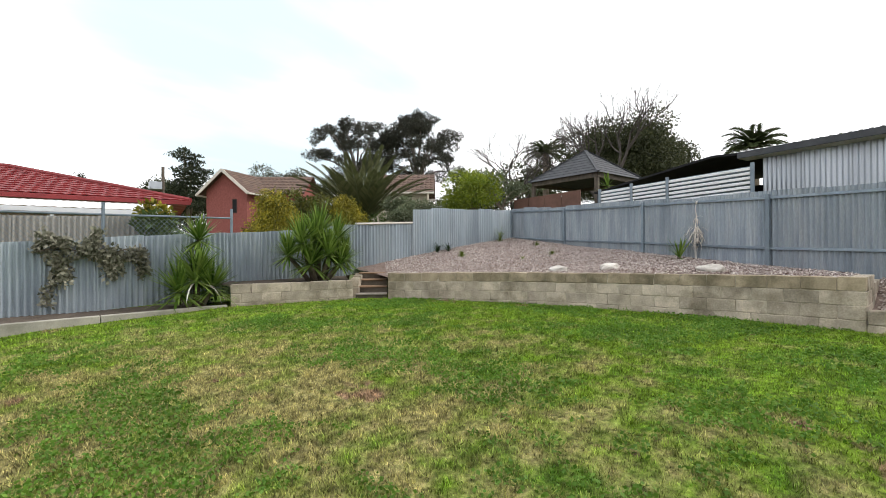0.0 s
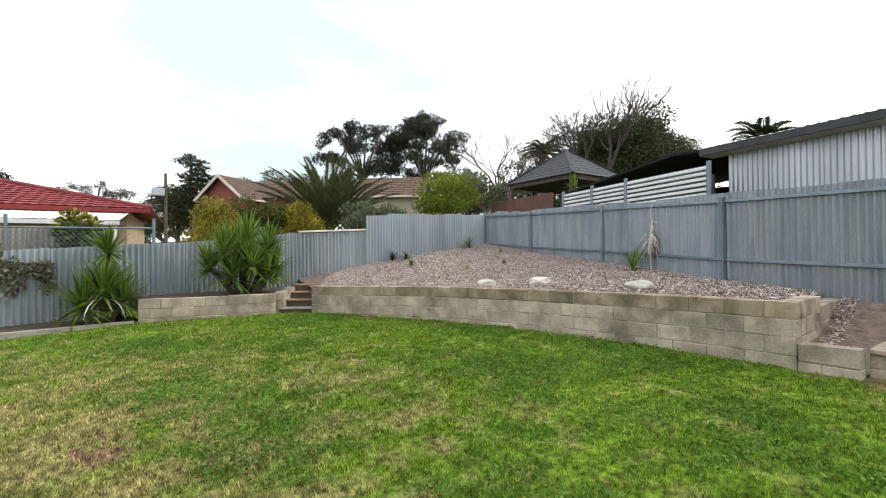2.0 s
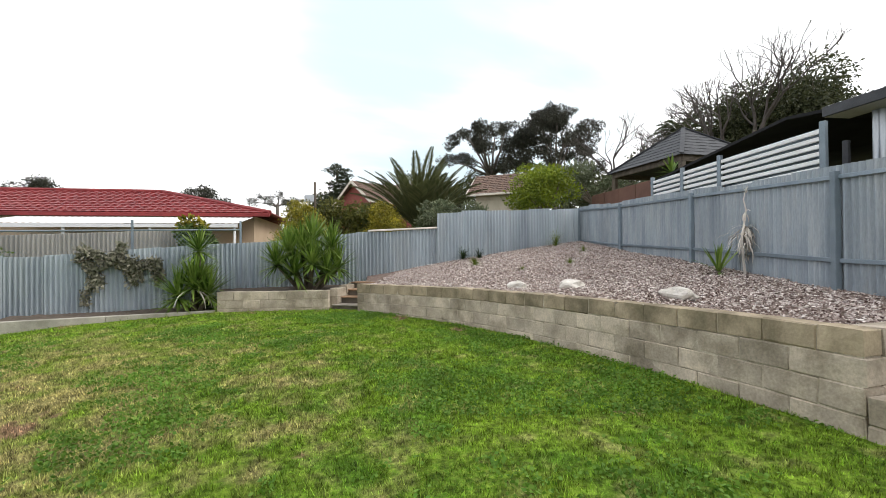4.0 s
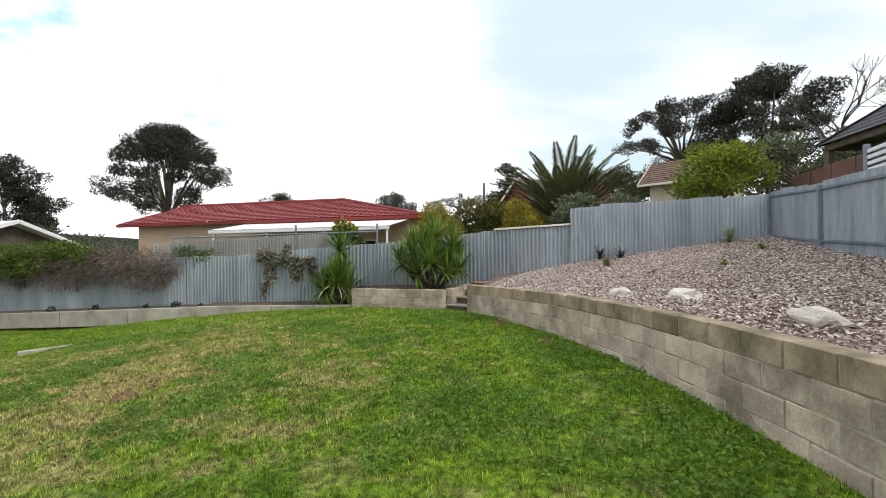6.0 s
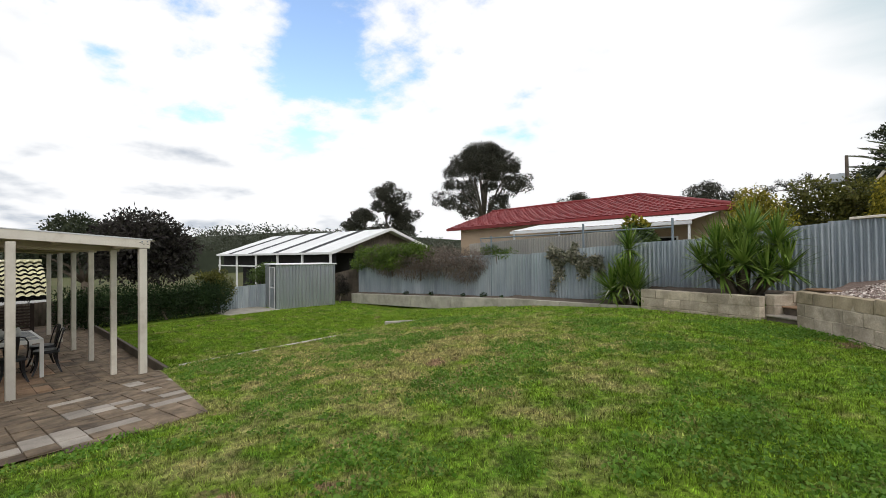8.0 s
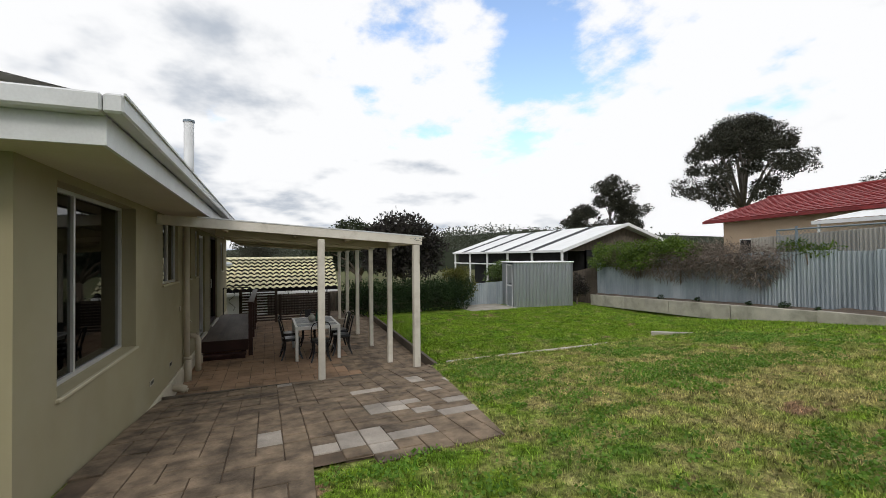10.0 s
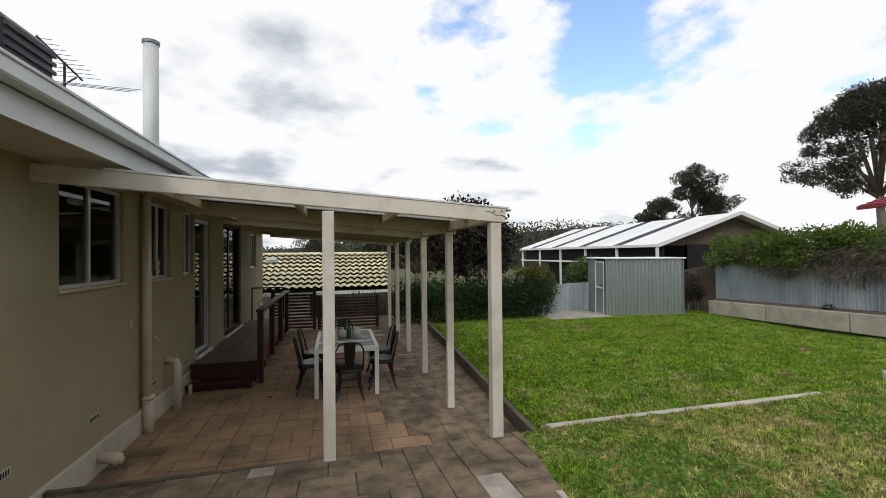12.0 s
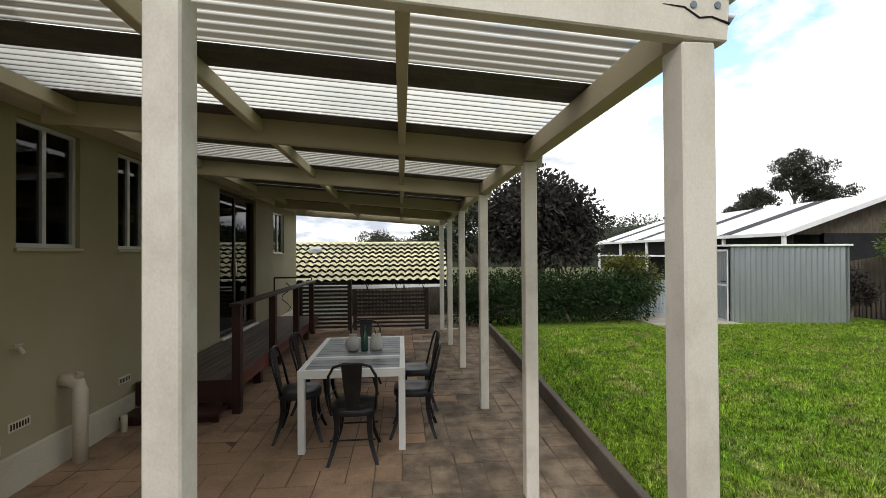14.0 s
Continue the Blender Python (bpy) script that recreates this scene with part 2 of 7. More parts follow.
M_CONC = surf("concrete_kerb", (0.46, 0.43, 0.37), (0.33, 0.31, 0.27), 3, 70, 0.95, stain=(0.16, 0.16, 0.12), stain_amt=0.6)
M_GALV = surf("weathered_galvanised", (0.43, 0.485, 0.525), (0.28, 0.325, 0.365), 2.2, 120, 0.55, metal=0.4, bump=0.05, var=0.10, stain=(0.52, 0.55, 0.56), stain_scale=1.7, stain_amt=0.45, stretch=(1, 1, 0.25))
M_GALVOLD = surf("chalky_galvanised", (0.34, 0.385, 0.42), (0.235, 0.275, 0.31), 3.0, 60, 0.6, metal=0.35, bump=0.05, var=0.12, stain=(0.46, 0.48, 0.49), stain_scale=2.4, stain_amt=0.6, stretch=(1.6, 1.6, 0.22), detail=9)
M_GALVPOST = surf("galvanised_post", (0.25, 0.30, 0.34), (0.18, 0.225, 0.265), 3, 90, 0.55, metal=0.45, bump=0.05)
M_GALVNEW = surf("zinc_shed_sheet", (0.50, 0.53, 0.56), (0.39, 0.42, 0.45), 1.5, 90, 0.38, metal=0.8, bump=0.03, var=0.06, stretch=(1, 1, 0.3))
M_WHITEMETAL = surf("white_painted_steel", (0.78, 0.79, 0.80), (0.7, 0.71, 0.72), 2, 50, 0.45, bump=0.02, var=0.04)
M_CREAM = surf("cream_painted_render", (0.325, 0.288, 0.182), (0.29, 0.252, 0.158), 1.3, 160, 0.85, bump=0.35, dist=0.004, var=0.05, stain=(0.36, 0.32, 0.24), stain_scale=0.8, stain_amt=0.4)
M_PLINTH = surf("cream_plinth", (0.50, 0.46, 0.37), (0.43, 0.39, 0.31), 2, 120, 0.85, bump=0.3, dist=0.004, stain=(0.28, 0.24, 0.18), stain_amt=0.5)
M_TRIM = surf("white_painted_timber", (0.70, 0.66, 0.59), (0.62, 0.58, 0.51), 2.5, 130, 0.6, bump=0.25, dist=0.003, var=0.06, stain=(0.36, 0.31, 0.25), stain_scale=3.5, stain_amt=0.4, stretch=(1, 1, 0.8), detail=8)
M_FASCIA = surf("white_fascia", (0.68, 0.69, 0.70), (0.6, 0.61, 0.62), 1.5, 60, 0.5, bump=0.05, var=0.04, stain=(0.45, 0.45, 0.44), stain_amt=0.4)
M_SOFFIT = surf("painted_soffit", (0.62, 0.57, 0.48), (0.56, 0.51, 0.42), 1.5, 60, 0.7, bump=0.05, var=0.04)
M_CREAMTRIM = surf("cream_painted_timber", (0.52, 0.46, 0.33), (0.45, 0.40, 0.28), 2.5, 130, 0.65, bump=0.2, dist=0.003, var=0.06)
M_ALU = surf("silver_aluminium", (0.72, 0.72, 0.72), (0.65, 0.65, 0.65), 3, 90, 0.4, metal=0.6, bump=0.02, var=0.04)
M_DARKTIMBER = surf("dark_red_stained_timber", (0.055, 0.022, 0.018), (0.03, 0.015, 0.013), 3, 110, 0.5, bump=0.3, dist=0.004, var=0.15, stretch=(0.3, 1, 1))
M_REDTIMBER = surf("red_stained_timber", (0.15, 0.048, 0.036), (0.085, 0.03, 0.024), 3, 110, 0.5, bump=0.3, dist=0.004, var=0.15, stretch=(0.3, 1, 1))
M_DECKBOARD = surf("worn_deck_board", (0.12, 0.088, 0.07), (0.07, 0.05, 0.042), 3, 110, 0.55, bump=0.3, dist=0.004, var=0.15, stretch=(0.3, 1, 1))
M_SLAT = surf("dark_stained_slat", (0.055, 0.035, 0.028), (0.035, 0.024, 0.02), 3, 110, 0.55, bump=0.2, dist=0.003, var=0.2)
M_SLEEPER = surf("weathered_sleeper", (0.14, 0.115, 0.09), (0.08, 0.068, 0.055), 4, 90, 0.9, bump=0.6, dist=0.008, stretch=(0.3, 2, 1))
M_PAVER = surf("worn_concrete_paver", (0.37, 0.238, 0.15), (0.245, 0.16, 0.103), 1.6, 60, 0.88, bump=0.5, dist=0.006, var=0.11, stain=(0.085, 0.062, 0.045), stain_scale=1.3, stain_amt=0.75, detail=9)
M_PAVEPALE = surf("pale_concrete_paver", (0.42, 0.37, 0.32), (0.29, 0.255, 0.22), 3, 110, 0.85, bump=0.45, dist=0.005, var=0.15, stain=(0.16, 0.15, 0.13), stain_scale=2.0, stain_amt=0.6)
M_PAVEGREY = surf("grey_worn_paver", (0.265, 0.197, 0.135), (0.102, 0.076, 0.053), 5.5, 40, 0.88, bump=0.6, dist=0.008, var=0.1, stain=(0.042, 0.034, 0.026), stain_scale=1.7, stain_amt=0.85, detail=9)
M_PAVEBED = surf("dirty_joint_sand", (0.19, 0.132, 0.09), (0.055, 0.043, 0.032), 2.6, 70, 0.95)
M_MULCH = surf("bark_mulch_bed", (0.30, 0.225, 0.19), (0.15, 0.105, 0.088), 9, 60, 0.95, bump=0.9, dist=0.03, var=0.3)
M_EARTH = surf("garden_earth", (0.15, 0.12, 0.095), (0.09, 0.07, 0.055), 5, 50, 0.95, bump=0.8, dist=0.02)
M_REDTILE = surf("red_roof_tile", (0.22, 0.028, 0.028), (0.155, 0.02, 0.022), 2, 60, 0.5, bump=0.1, var=0.15)
M_BRICK = surf("red_brick_wall", (0.31, 0.105, 0.09), (0.235, 0.078, 0.066), 9, 60, 0.9, bump=0.3, var=0.08)
M_BROWNTILE = surf("brown_roof_tile", (0.19, 0.125, 0.095), (0.12, 0.085, 0.07), 3, 50, 0.8, bump=0.2)
M_CREAMTILE = surf("cream_glazed_roof_tile", (0.70, 0.67, 0.44), (0.56, 0.53, 0.33), 3, 60, 0.5, bump=0.1, var=0.15, stain=(0.10, 0.09, 0.07), stain_scale=7, stain_amt=0.6)
# near black for cloth, panes, and shade painted inside or under things
M_DARK = surf("near_black_and_shade", (0.02, 0.02, 0.022), (0.014, 0.014, 0.016), 3, 30, 0.9, bump=0)
M_CHARCOAL = surf("charcoal_shingle", (0.075, 0.078, 0.085), (0.05, 0.052, 0.058), 4, 60, 0.8, bump=0.3)
M_BLACKSTEEL = surf("black_gunmetal_steel", (0.035, 0.034, 0.036), (0.02, 0.02, 0.022), 5, 80, 0.35, metal=0.6, bump=0.03)
M_BLACKPLASTIC = surf("black_plastic", (0.03, 0.03, 0.032), (0.02, 0.02, 0.022), 5, 80, 0.5, bump=0.05)
M_TABLEFRAME = surf("white_powder_coat", (0.74, 0.74, 0.73), (0.68, 0.68, 0.67), 4, 80, 0.4, bump=0.02, var=0.03)
M_TABLESLAT = surf("grey_table_slat", (0.22, 0.235, 0.25), (0.16, 0.17, 0.185), 5, 80, 0.4, bump=0.03, var=0.1)
M_ROCK = surf("pale_quartz_rock", (0.70, 0.67, 0.62), (0.52, 0.48, 0.42), 7, 50, 0.85, bump=0.6, dist=0.02)
M_BARK = surf("grey_brown_bark", (0.22, 0.18, 0.14), (0.11, 0.09, 0.07), 5, 40, 0.95, bump=0.8, dist=0.03, stretch=(1, 1, 0.3))
M_PALEBARK = surf("pale_gum_bark", (0.38, 0.34, 0.29), (0.22, 0.19, 0.16), 2, 20, 0.9, bump=0.3, dist=0.03)
M_CERAMIC = surf("grey_glazed_ceramic", (0.42, 0.42, 0.39), (0.34, 0.34, 0.32), 8, 80, 0.35, bump=0.05)
M_BOTTLE = surf("dark_green_bottle_glass", (0.02, 0.07, 0.05), (0.012, 0.05, 0.035), 8, 80, 0.12, bump=0, spec=0.6)
M_BLIND = surf("pale_fabric_blind", (0.62, 0.62, 0.58), (0.55, 0.55, 0.52), 3, 150, 0.9, bump=0.1)
M_CURTAIN = surf("sheer_grey_curtain", (0.35, 0.37, 0.38), (0.26, 0.28, 0.29), 6, 100, 0.9, bump=0.1, stretch=(4, 4, 0.3))
M_BROWNFRAME = surf("dark_brown_door_frame", (0.06, 0.028, 0.022), (0.04, 0.02, 0.017), 4, 90, 0.45, bump=0.1)
M_GLASS = glassy("window_glass", clear=0.35)
M_PVC = surf("cream_painted_pipe", (0.52, 0.47, 0.37), (0.46, 0.41, 0.32), 3, 90, 0.5, bump=0.08)
M_RUSTY = surf("rusty_brown_sheet", (0.17, 0.09, 0.065), (0.11, 0.06, 0.045), 2, 60, 0.8, bump=0.1)


# ---- building helpers ----
def mesh_ob(name, bm, mat, smooth=False):
    me = bpy.data.meshes.new(name)
    bm.to_mesh(me)
    bm.free()
    if mat:
        me.materials.append(mat)
    if smooth:
        me.polygons.foreach_set("use_smooth", [True] * len(me.polygons))
    return new(name, me)


def part(name, bm, mat, parent, label="", smooth=False):
    """Links a bmesh as one mesh object under a thing or under a part."""
    ob = mesh_ob(name, bm, mat, smooth)
    ob.parent = parent
    if label:
        tagged(ob, label)
    return ob


def thing(name, label, category, m=None, group="", kind=""):
    ob = new(name)
    ob.empty_display_size = 0.2
    if m is not None:
        ob.matrix_world = m
    return tagged(ob, label, category, group, kind)


def pieces(name, mesh, parent, mats):
    """Objects of their own on one mesh, children of parent."""
    for m in mats:
        ob = new(name, mesh)
        ob.parent = parent
        ob.matrix_basis = m


def mesh_of(name, bm, mat, smooth=False):
    me = bpy.data.meshes.new(name)
    bm.to_mesh(me)
    bm.free()
    me.materials.append(mat)
    if smooth:
        me.polygons.foreach_set("use_smooth", [True] * len(me.polygons))
    return me


def box(bm, x0, y0, z0, x1, y1, z1, bev=0.0, m=None):
    vs = [bm.verts.new(Vector((x, y, z))) for z in (z0, z1) for y in (y0, y1) for x in (x0, x1)]
    fs = [bm.faces.new([vs[i] for i in f]) for f in ((0, 2, 3, 1), (4, 5, 7, 6), (0, 1, 5, 4), (2, 6, 7, 3), (0, 4, 6, 2), (1, 3, 7, 5))]
    if bev:
        es = list({e for f in fs for e in f.edges})
        r = bmesh.ops.bevel(bm, geom=es, offset=bev, segments=1, affect="EDGES", profile=0.5)
        vs = list({v for f in r["faces"] for v in f.verts})
    if m is not None:
        for v in vs:
            v.co = m @ v.co
    return bm


def boxes(*rows, bev=0.0):
    bm = bmesh.new()
    for r in rows:
        box(bm, *r, bev=bev)
    return bm


def beam(p0, p1, w, h, bev=0.004, up=(0, 0, 1), bm=None):
    """A squared bar from p0 to p1 along its middle, w across and h upright."""
    bm = bm or bmesh.new()
    p0, p1 = Vector(p0), Vector(p1)
    d = p1 - p0
    u = d.normalized()
    side = u.cross(Vector(up))
    if side.length < 1e-4:
        side = Vector((1, 0, 0))
    side.normalize()
    top = side.cross(u)
    m = Matrix((u, side, top)).transposed().to_4x4()
    m.translation = p0
    return box(bm, 0, -w / 2, -h / 2, d.length, w / 2, h / 2, bev, m)


def tube(bm, pts, radii, n=8, cap=True):
    """A round bar along pts."""
    pts = [Vector(p) for p in pts]
    if not hasattr(radii, "__len__"):
        radii = [radii] * len(pts)
    rings = []
    ref = Vector((0.31, 0.17, 0.93)).normalized()
    for i, p in enumerate(pts):
        d = (pts[min(i + 1, len(pts) - 1)] - pts[max(i - 1, 0)]).normalized()
        a = d.cross(ref)
        if a.length < 0.05:
            a = d.cross(Vector((1, 0, 0)))
        a.normalize()
        b = d.cross(a)
        rings.append([bm.verts.new(p + radii[i] * (math.cos(t) * a + math.sin(t) * b)) for t in (2 * math.pi * k / n for k in range(n))])
    for r, s in zip(rings, rings[1:]):
        for k in range(n):
            bm.faces.new((r[k], r[(k + 1) % n], s[(k + 1) % n], s[k]))
    if cap:
        bm.faces.new(rings[0][::-1])
        bm.faces.new(rings[-1])
    return bm


def lathe(prof, n=20, bm=None, c=(0, 0, 0)):
    bm = bm or bmesh.new()
    rings = [[bm.verts.new((c[0] + r * math.cos(2 * math.pi * k / n), c[1] + r * math.sin(2 * math.pi * k / n), c[2] + z)) for k in range(n)] for r, z in prof]
    for a, b in zip(rings, rings[1:]):
        for k in range(n):
            bm.faces.new((a[k], a[(k + 1) % n], b[(k + 1) % n], b[k]))
    bm.faces.new(rings[0][::-1])
    bm.faces.new(rings[-1])
    return bm


def corrugated(o, u, n, w, bottoms, tops, pitch=0.076, amp=0.009, bm=None, axis=None, per=6):
    """A wavy sheet: across it goes along u for w metres, from the bottom line to the top line along axis (up by default); n is its face."""
    bm = bm or bmesh.new()
    o, u, n = Vector(o), Vector(u).normalized(), Vector(n).normalized()
    ax = Vector(axis) if axis else Vector((0, 0, 1))
    k = max(2, int(w / pitch * per))
    low, high = [], []
    for i in range(k + 1):
        f = i / k
        s = f * w
        q = o + u * s + n * (amp * math.sin(2 * math.pi * s / pitch))
        low.append(bm.verts.new(q + ax * (bottoms[0] + (bottoms[1] - bottoms[0]) * f)))
        high.append(bm.verts.new(q + ax * (tops[0] + (tops[1] - tops[0]) * f)))
    for i in range(k):
        bm.faces.new((low[i], low[i + 1], high[i + 1], high[i]))
    return bm


def lerp(a, b, f):
    return a + (b - a) * f


def track(rows, s):
    """The value at s of rows (s, value), straight between them."""
    if s <= rows[0][0]:
        return rows[0][1]
    for (a, va), (b, vb) in zip(rows, rows[1:]):
        if s <= b:
            return lerp(va, vb, (s - a) / (b - a))
    return rows[-1][1]


def smooth01(f):
    f = min(1.0, max(0.0, f))
    return f * f * (3 - 2 * f)


# ---- ground ----
STEP_X = -2.36        # the paving and the lawn drop here
PATIO_Z = -0.58


def upper_z(x, y):
    return -0.0696 + 0.09325 * x + 0.01867 * y - 0.00415 * x * x - 0.00259 * x * y + 0.0007 * y * y


def lower_z(x, y):
    return -0.415 + 0.019 * (x - STEP_X)


def lawn_z(x, y):
    d = 0.02 + max(0.0, y - 5.4) * 1.2
    f = smooth01((x - (STEP_X - d)) / (d * 1.25))
    z = lerp(lower_z(x, y), upper_z(x, y) - 0.07 * smooth01((1.0 - x) / 3.0) * smooth01((y - 2) / 3), f)
    return z + 0.012 * noise.noise((x * 1.3, y * 1.3, 0.0))


def bed_z(x, y):
    heap = 0.1 * smooth01((4.8 - y) / 2.5) * (1 - smooth01((x - 8.7) / 1.4))
    return heap + 1.02 + 0.1126 * (x - 8) + 0.0296 * (y - 4) + 0.007 * (x - 8) * (y - 4) - 0.0037 * (x - 8) ** 2


def spline(pts, n=12):
    """A smooth line through pts."""
    p = [Vector(q) for q in pts]
    p = [2 * p[0] - p[1]] + p + [2 * p[-1] - p[-2]]
    out = []
    for i in range(1, len(p) - 2):
        for k in range(n):
            t = k / n
            out.append(0.5 * (2 * p[i] + (p[i + 1] - p[i - 1]) * t + (2 * p[i - 1] - 5 * p[i] + 4 * p[i + 1] - p[i + 2]) * t * t + (3 * p[i] - p[i - 1] - 3 * p[i + 1] + p[i + 2]) * t ** 3))
    return out + [p[-2]]


def along(line):
    """A function from metres along the line to its point and direction, and its length."""
    ds = [0.0]
    for a, b in zip(line, line[1:]):
        ds.append(ds[-1] + (b - a).length)

    def at(s):
        s = min(max(s, 0.0), ds[-1])
        for i in range(len(line) - 1):
            if s <= ds[i + 1] + 1e-9:
                f = (s - ds[i]) / max(1e-9, ds[i + 1] - ds[i])
                return line[i].lerp(line[i + 1], f), (line[i + 1] - line[i]).normalized()
        return line[-1], (line[-1] - line[-2]).normalized()
    return at, ds[-1]


RET = spline([(6.2, 8.06), (6.8, 7.07), (7.42, 5.8), (7.68, 5.0), (7.88, 4.15), (8.04, 3.1), (8.13, 2.1), (8.16, 1.1), (8.09, 0.12), (8.05, -0.55)])
RET = [Vector((*p, 0)) for p in RET]
ret_at, RET_LEN = along(RET)
ret_lo = min(range(400), key=lambda i: abs(ret_at(RET_LEN * i / 400)[0].y - 0.17)) * RET_LEN / 400   # the full height ends here


def in_bed(x, y):
    """Whether a spot lies behind the retaining walls."""
    best = min(RET, key=lambda p: (p.x - x) ** 2 + (p.y - y) ** 2)
    if y > 8.0:
        return x > 5.6 and y > 9.0 - (x - 5.6) * 0.0 or x > 6.3
    return x > best.x


def lawn():
    bm = bmesh.new()
    xs = [-13.0 + 0.35 * i for i in range(31)]
    xs = [x for x in xs if x < STEP_X - 0.05] + [STEP_X - 0.02, STEP_X + 0.02] + [STEP_X + 0.15 + 0.3 * i for i in range(36)]
    ys = [-9.0 + 0.3 * j for j in range(72)]
    grid = {}
    for i, x in enumerate(xs):
        for j, y in enumerate(ys):
            z = lawn_z(x, y)
            if x < STEP_X and y < 1.9 + 0.05 * (STEP_X - x):
                z = PATIO_Z - 0.08
            elif x >= STEP_X and on_paving(x, y):
                z = upper_z(x, y) - 0.025
            grid[i, j] = bm.verts.new((x, y, z))
    for i in range(len(xs) - 1):
        for j in range(len(ys) - 1):
            bm.faces.new((grid[i, j], grid[i + 1, j], grid[i + 1, j + 1], grid[i, j + 1]))
    return tagged(mesh_ob("ground", bm, M_TURF, True), "green mown lawn with dry straw patches", "lawn", kind="structure")


# the upper paving: from the house wall to this edge
PAVE_EDGE = [(STEP_X, 1.42), (1.62, 0.68), (1.5, -0.9), (2.9, -0.99), (5.2, -1.75), (9.0, -1.9)]


def on_paving(x, y):
    if y < -2.7:
        return False
    if x < 1.55:
        return y < lerp(1.42, 0.68, (x - STEP_X) / (1.62 - STEP_X))
    if x < 2.9:
        return y < lerp(-0.9, -0.99, (x - 1.5) / 1.4)
    return y < track([(2.9, -0.99), (5.2, -1.75), (9.0, -1.9)], x)


lawn()


def far_ground():
    bm = bmesh.new()
    R = [30, 60, 120, 400, 1500]
    def hz(x, y):
        r = math.hypot(x, y)
        az = math.atan2(x, y)
        hill = max(0.0, math.cos(az - radians(62))) * min(10.0, max(0.0, (r - 14) * 0.09))      # rising to the north-east
        dip = max(0.0, math.cos(az + radians(75))) * min(3.5, max(0.0, (r - 12) * 0.12))
        return -0.75 + hill - dip
    rings = []
    for r in [9] + [12, 15, 18, 22, 26] + R:
        rings.append([bm.verts.new((r * math.sin(2 * math.pi * k / 72), 2 + r * math.cos(2 * math.pi * k / 72), hz(r * math.sin(2 * math.pi * k / 72), r * math.cos(2 * math.pi * k / 72)) - (0.3 if r < 20 else 0))) for k in range(72)])
    for a, b in zip(rings, rings[1:]):
        for k in range(72):
            bm.faces.new((a[k], a[(k + 1) % 72], b[(k + 1) % 72], b[k]))
    bm.faces.new(rings[0])
    bmesh.ops.recalc_face_normals(bm, faces=bm.faces)
    return tagged(mesh_ob("ground_far", bm, M_FARGRASS, True), "rough grass and earth of the neighbouring gardens", "ground", kind="structure")


M_FARGRASS = surf("rough_far_grass", (0.09, 0.12, 0.035), (0.15, 0.13, 0.07), 0.3, 6, 0.95, bump=0.4, dist=0.05)
far_ground()


def mulch_bed():
    bm = bmesh.new()
    n_s, n_t = 60, 22
    rows = []
    for i in range(n_s + 1):
        s = (ret_lo - 0.1) * i / n_s
        p, d = ret_at(s)
        nrm = Vector((-d.y, d.x, 0))
        p = p + nrm * 0.09
        # towards the fences
        f = i / n_s
        far = Vector((track([(0, 6.9), (0.28, 12.0), (0.45, 14.1), (0.62, 12.6), (0.8, 11.3), (1, 10.3)], f), track([(0, 10.6), (0.28, 10.6), (0.45, 10.5), (0.62, 6.2), (0.8, 2.8), (1, 0.3)], f), 0))
        row = []
        for j in range(n_t + 1):
            t = j / n_t
            g = p.lerp(far, t)
            z = bed_z(g.x, g.y) + 0.03 * noise.noise((g.x * 1.7, g.y * 1.7, 3))
            z = lerp(min(z, ret_top(s) - 0.03), z, min(1, t * 6))
            row.append(bm.verts.new((g.x, g.y, z)))
        rows.append(row)
    for a, b in zip(rows, rows[1:]):
        for j in range(n_t):
            bm.faces.new((a[j], b[j], b[j + 1], a[j + 1]))
    bmesh.ops.recalc_face_normals(bm, faces=bm.faces)
    ob = mesh_ob("mulch_bed", bm, M_MULCH, True)
    return tagged(ob, "sloping garden bed covered in bark mulch", "garden bed", kind="structure")


def low_z(x):
    return 0.655 + 0.36 * smooth01((x - 8.8) / 1.4)


def mulch_low():
    """The lower bed, held by the low return of the wall."""
    bm = bmesh.new()
    grid = [[bm.verts.new((x, y, low_z(x) + 0.02 * noise.noise((x * 3, y * 3, 2)))) for y in (-0.55, -0.35, -0.1, 0.14)] for x in [8.1 + 0.19 * k for k in range(13)]]
    for a, b in zip(grid, grid[1:]):
        for j in range(3):
            bm.faces.new((a[j], b[j], b[j + 1], a[j + 1]))
    tagged(mesh_ob("mulch_bed_low", bm, M_MULCH, True), "low strip of bark mulch behind the end of the wall", "garden bed", kind="structure")


def ret_top(s):
    return 1.005 + 0.145 * s / RET_LEN


mulch_bed()
mulch_low()


def stone_mesh(name, lx, ly, lz, mat, bev=0.008, wob=0.0):
    bm = box(bmesh.new(), -lx / 2, -ly / 2, -lz / 2, lx / 2, ly / 2, lz / 2, bev)
    for v in bm.verts:
        v.co += Vector((random.uniform(-wob, wob), random.uniform(-wob, wob), random.uniform(-wob, wob)))
    return mesh_of(name, bm, mat)


BLOCKS = [stone_mesh("block", 0.388, 0.19, 0.1895, M_BLOCK, 0.009, 0.006) for _ in range(6)]
HALF = stone_mesh("half_block", 0.19, 0.19, 0.186, M_BLOCK, 0.007, 0.003)
CAPS = [stone_mesh("cap_block", 0.388, 0.19, 0.186, M_BLOCKCAP, 0.009, 0.006) for _ in range(4)]


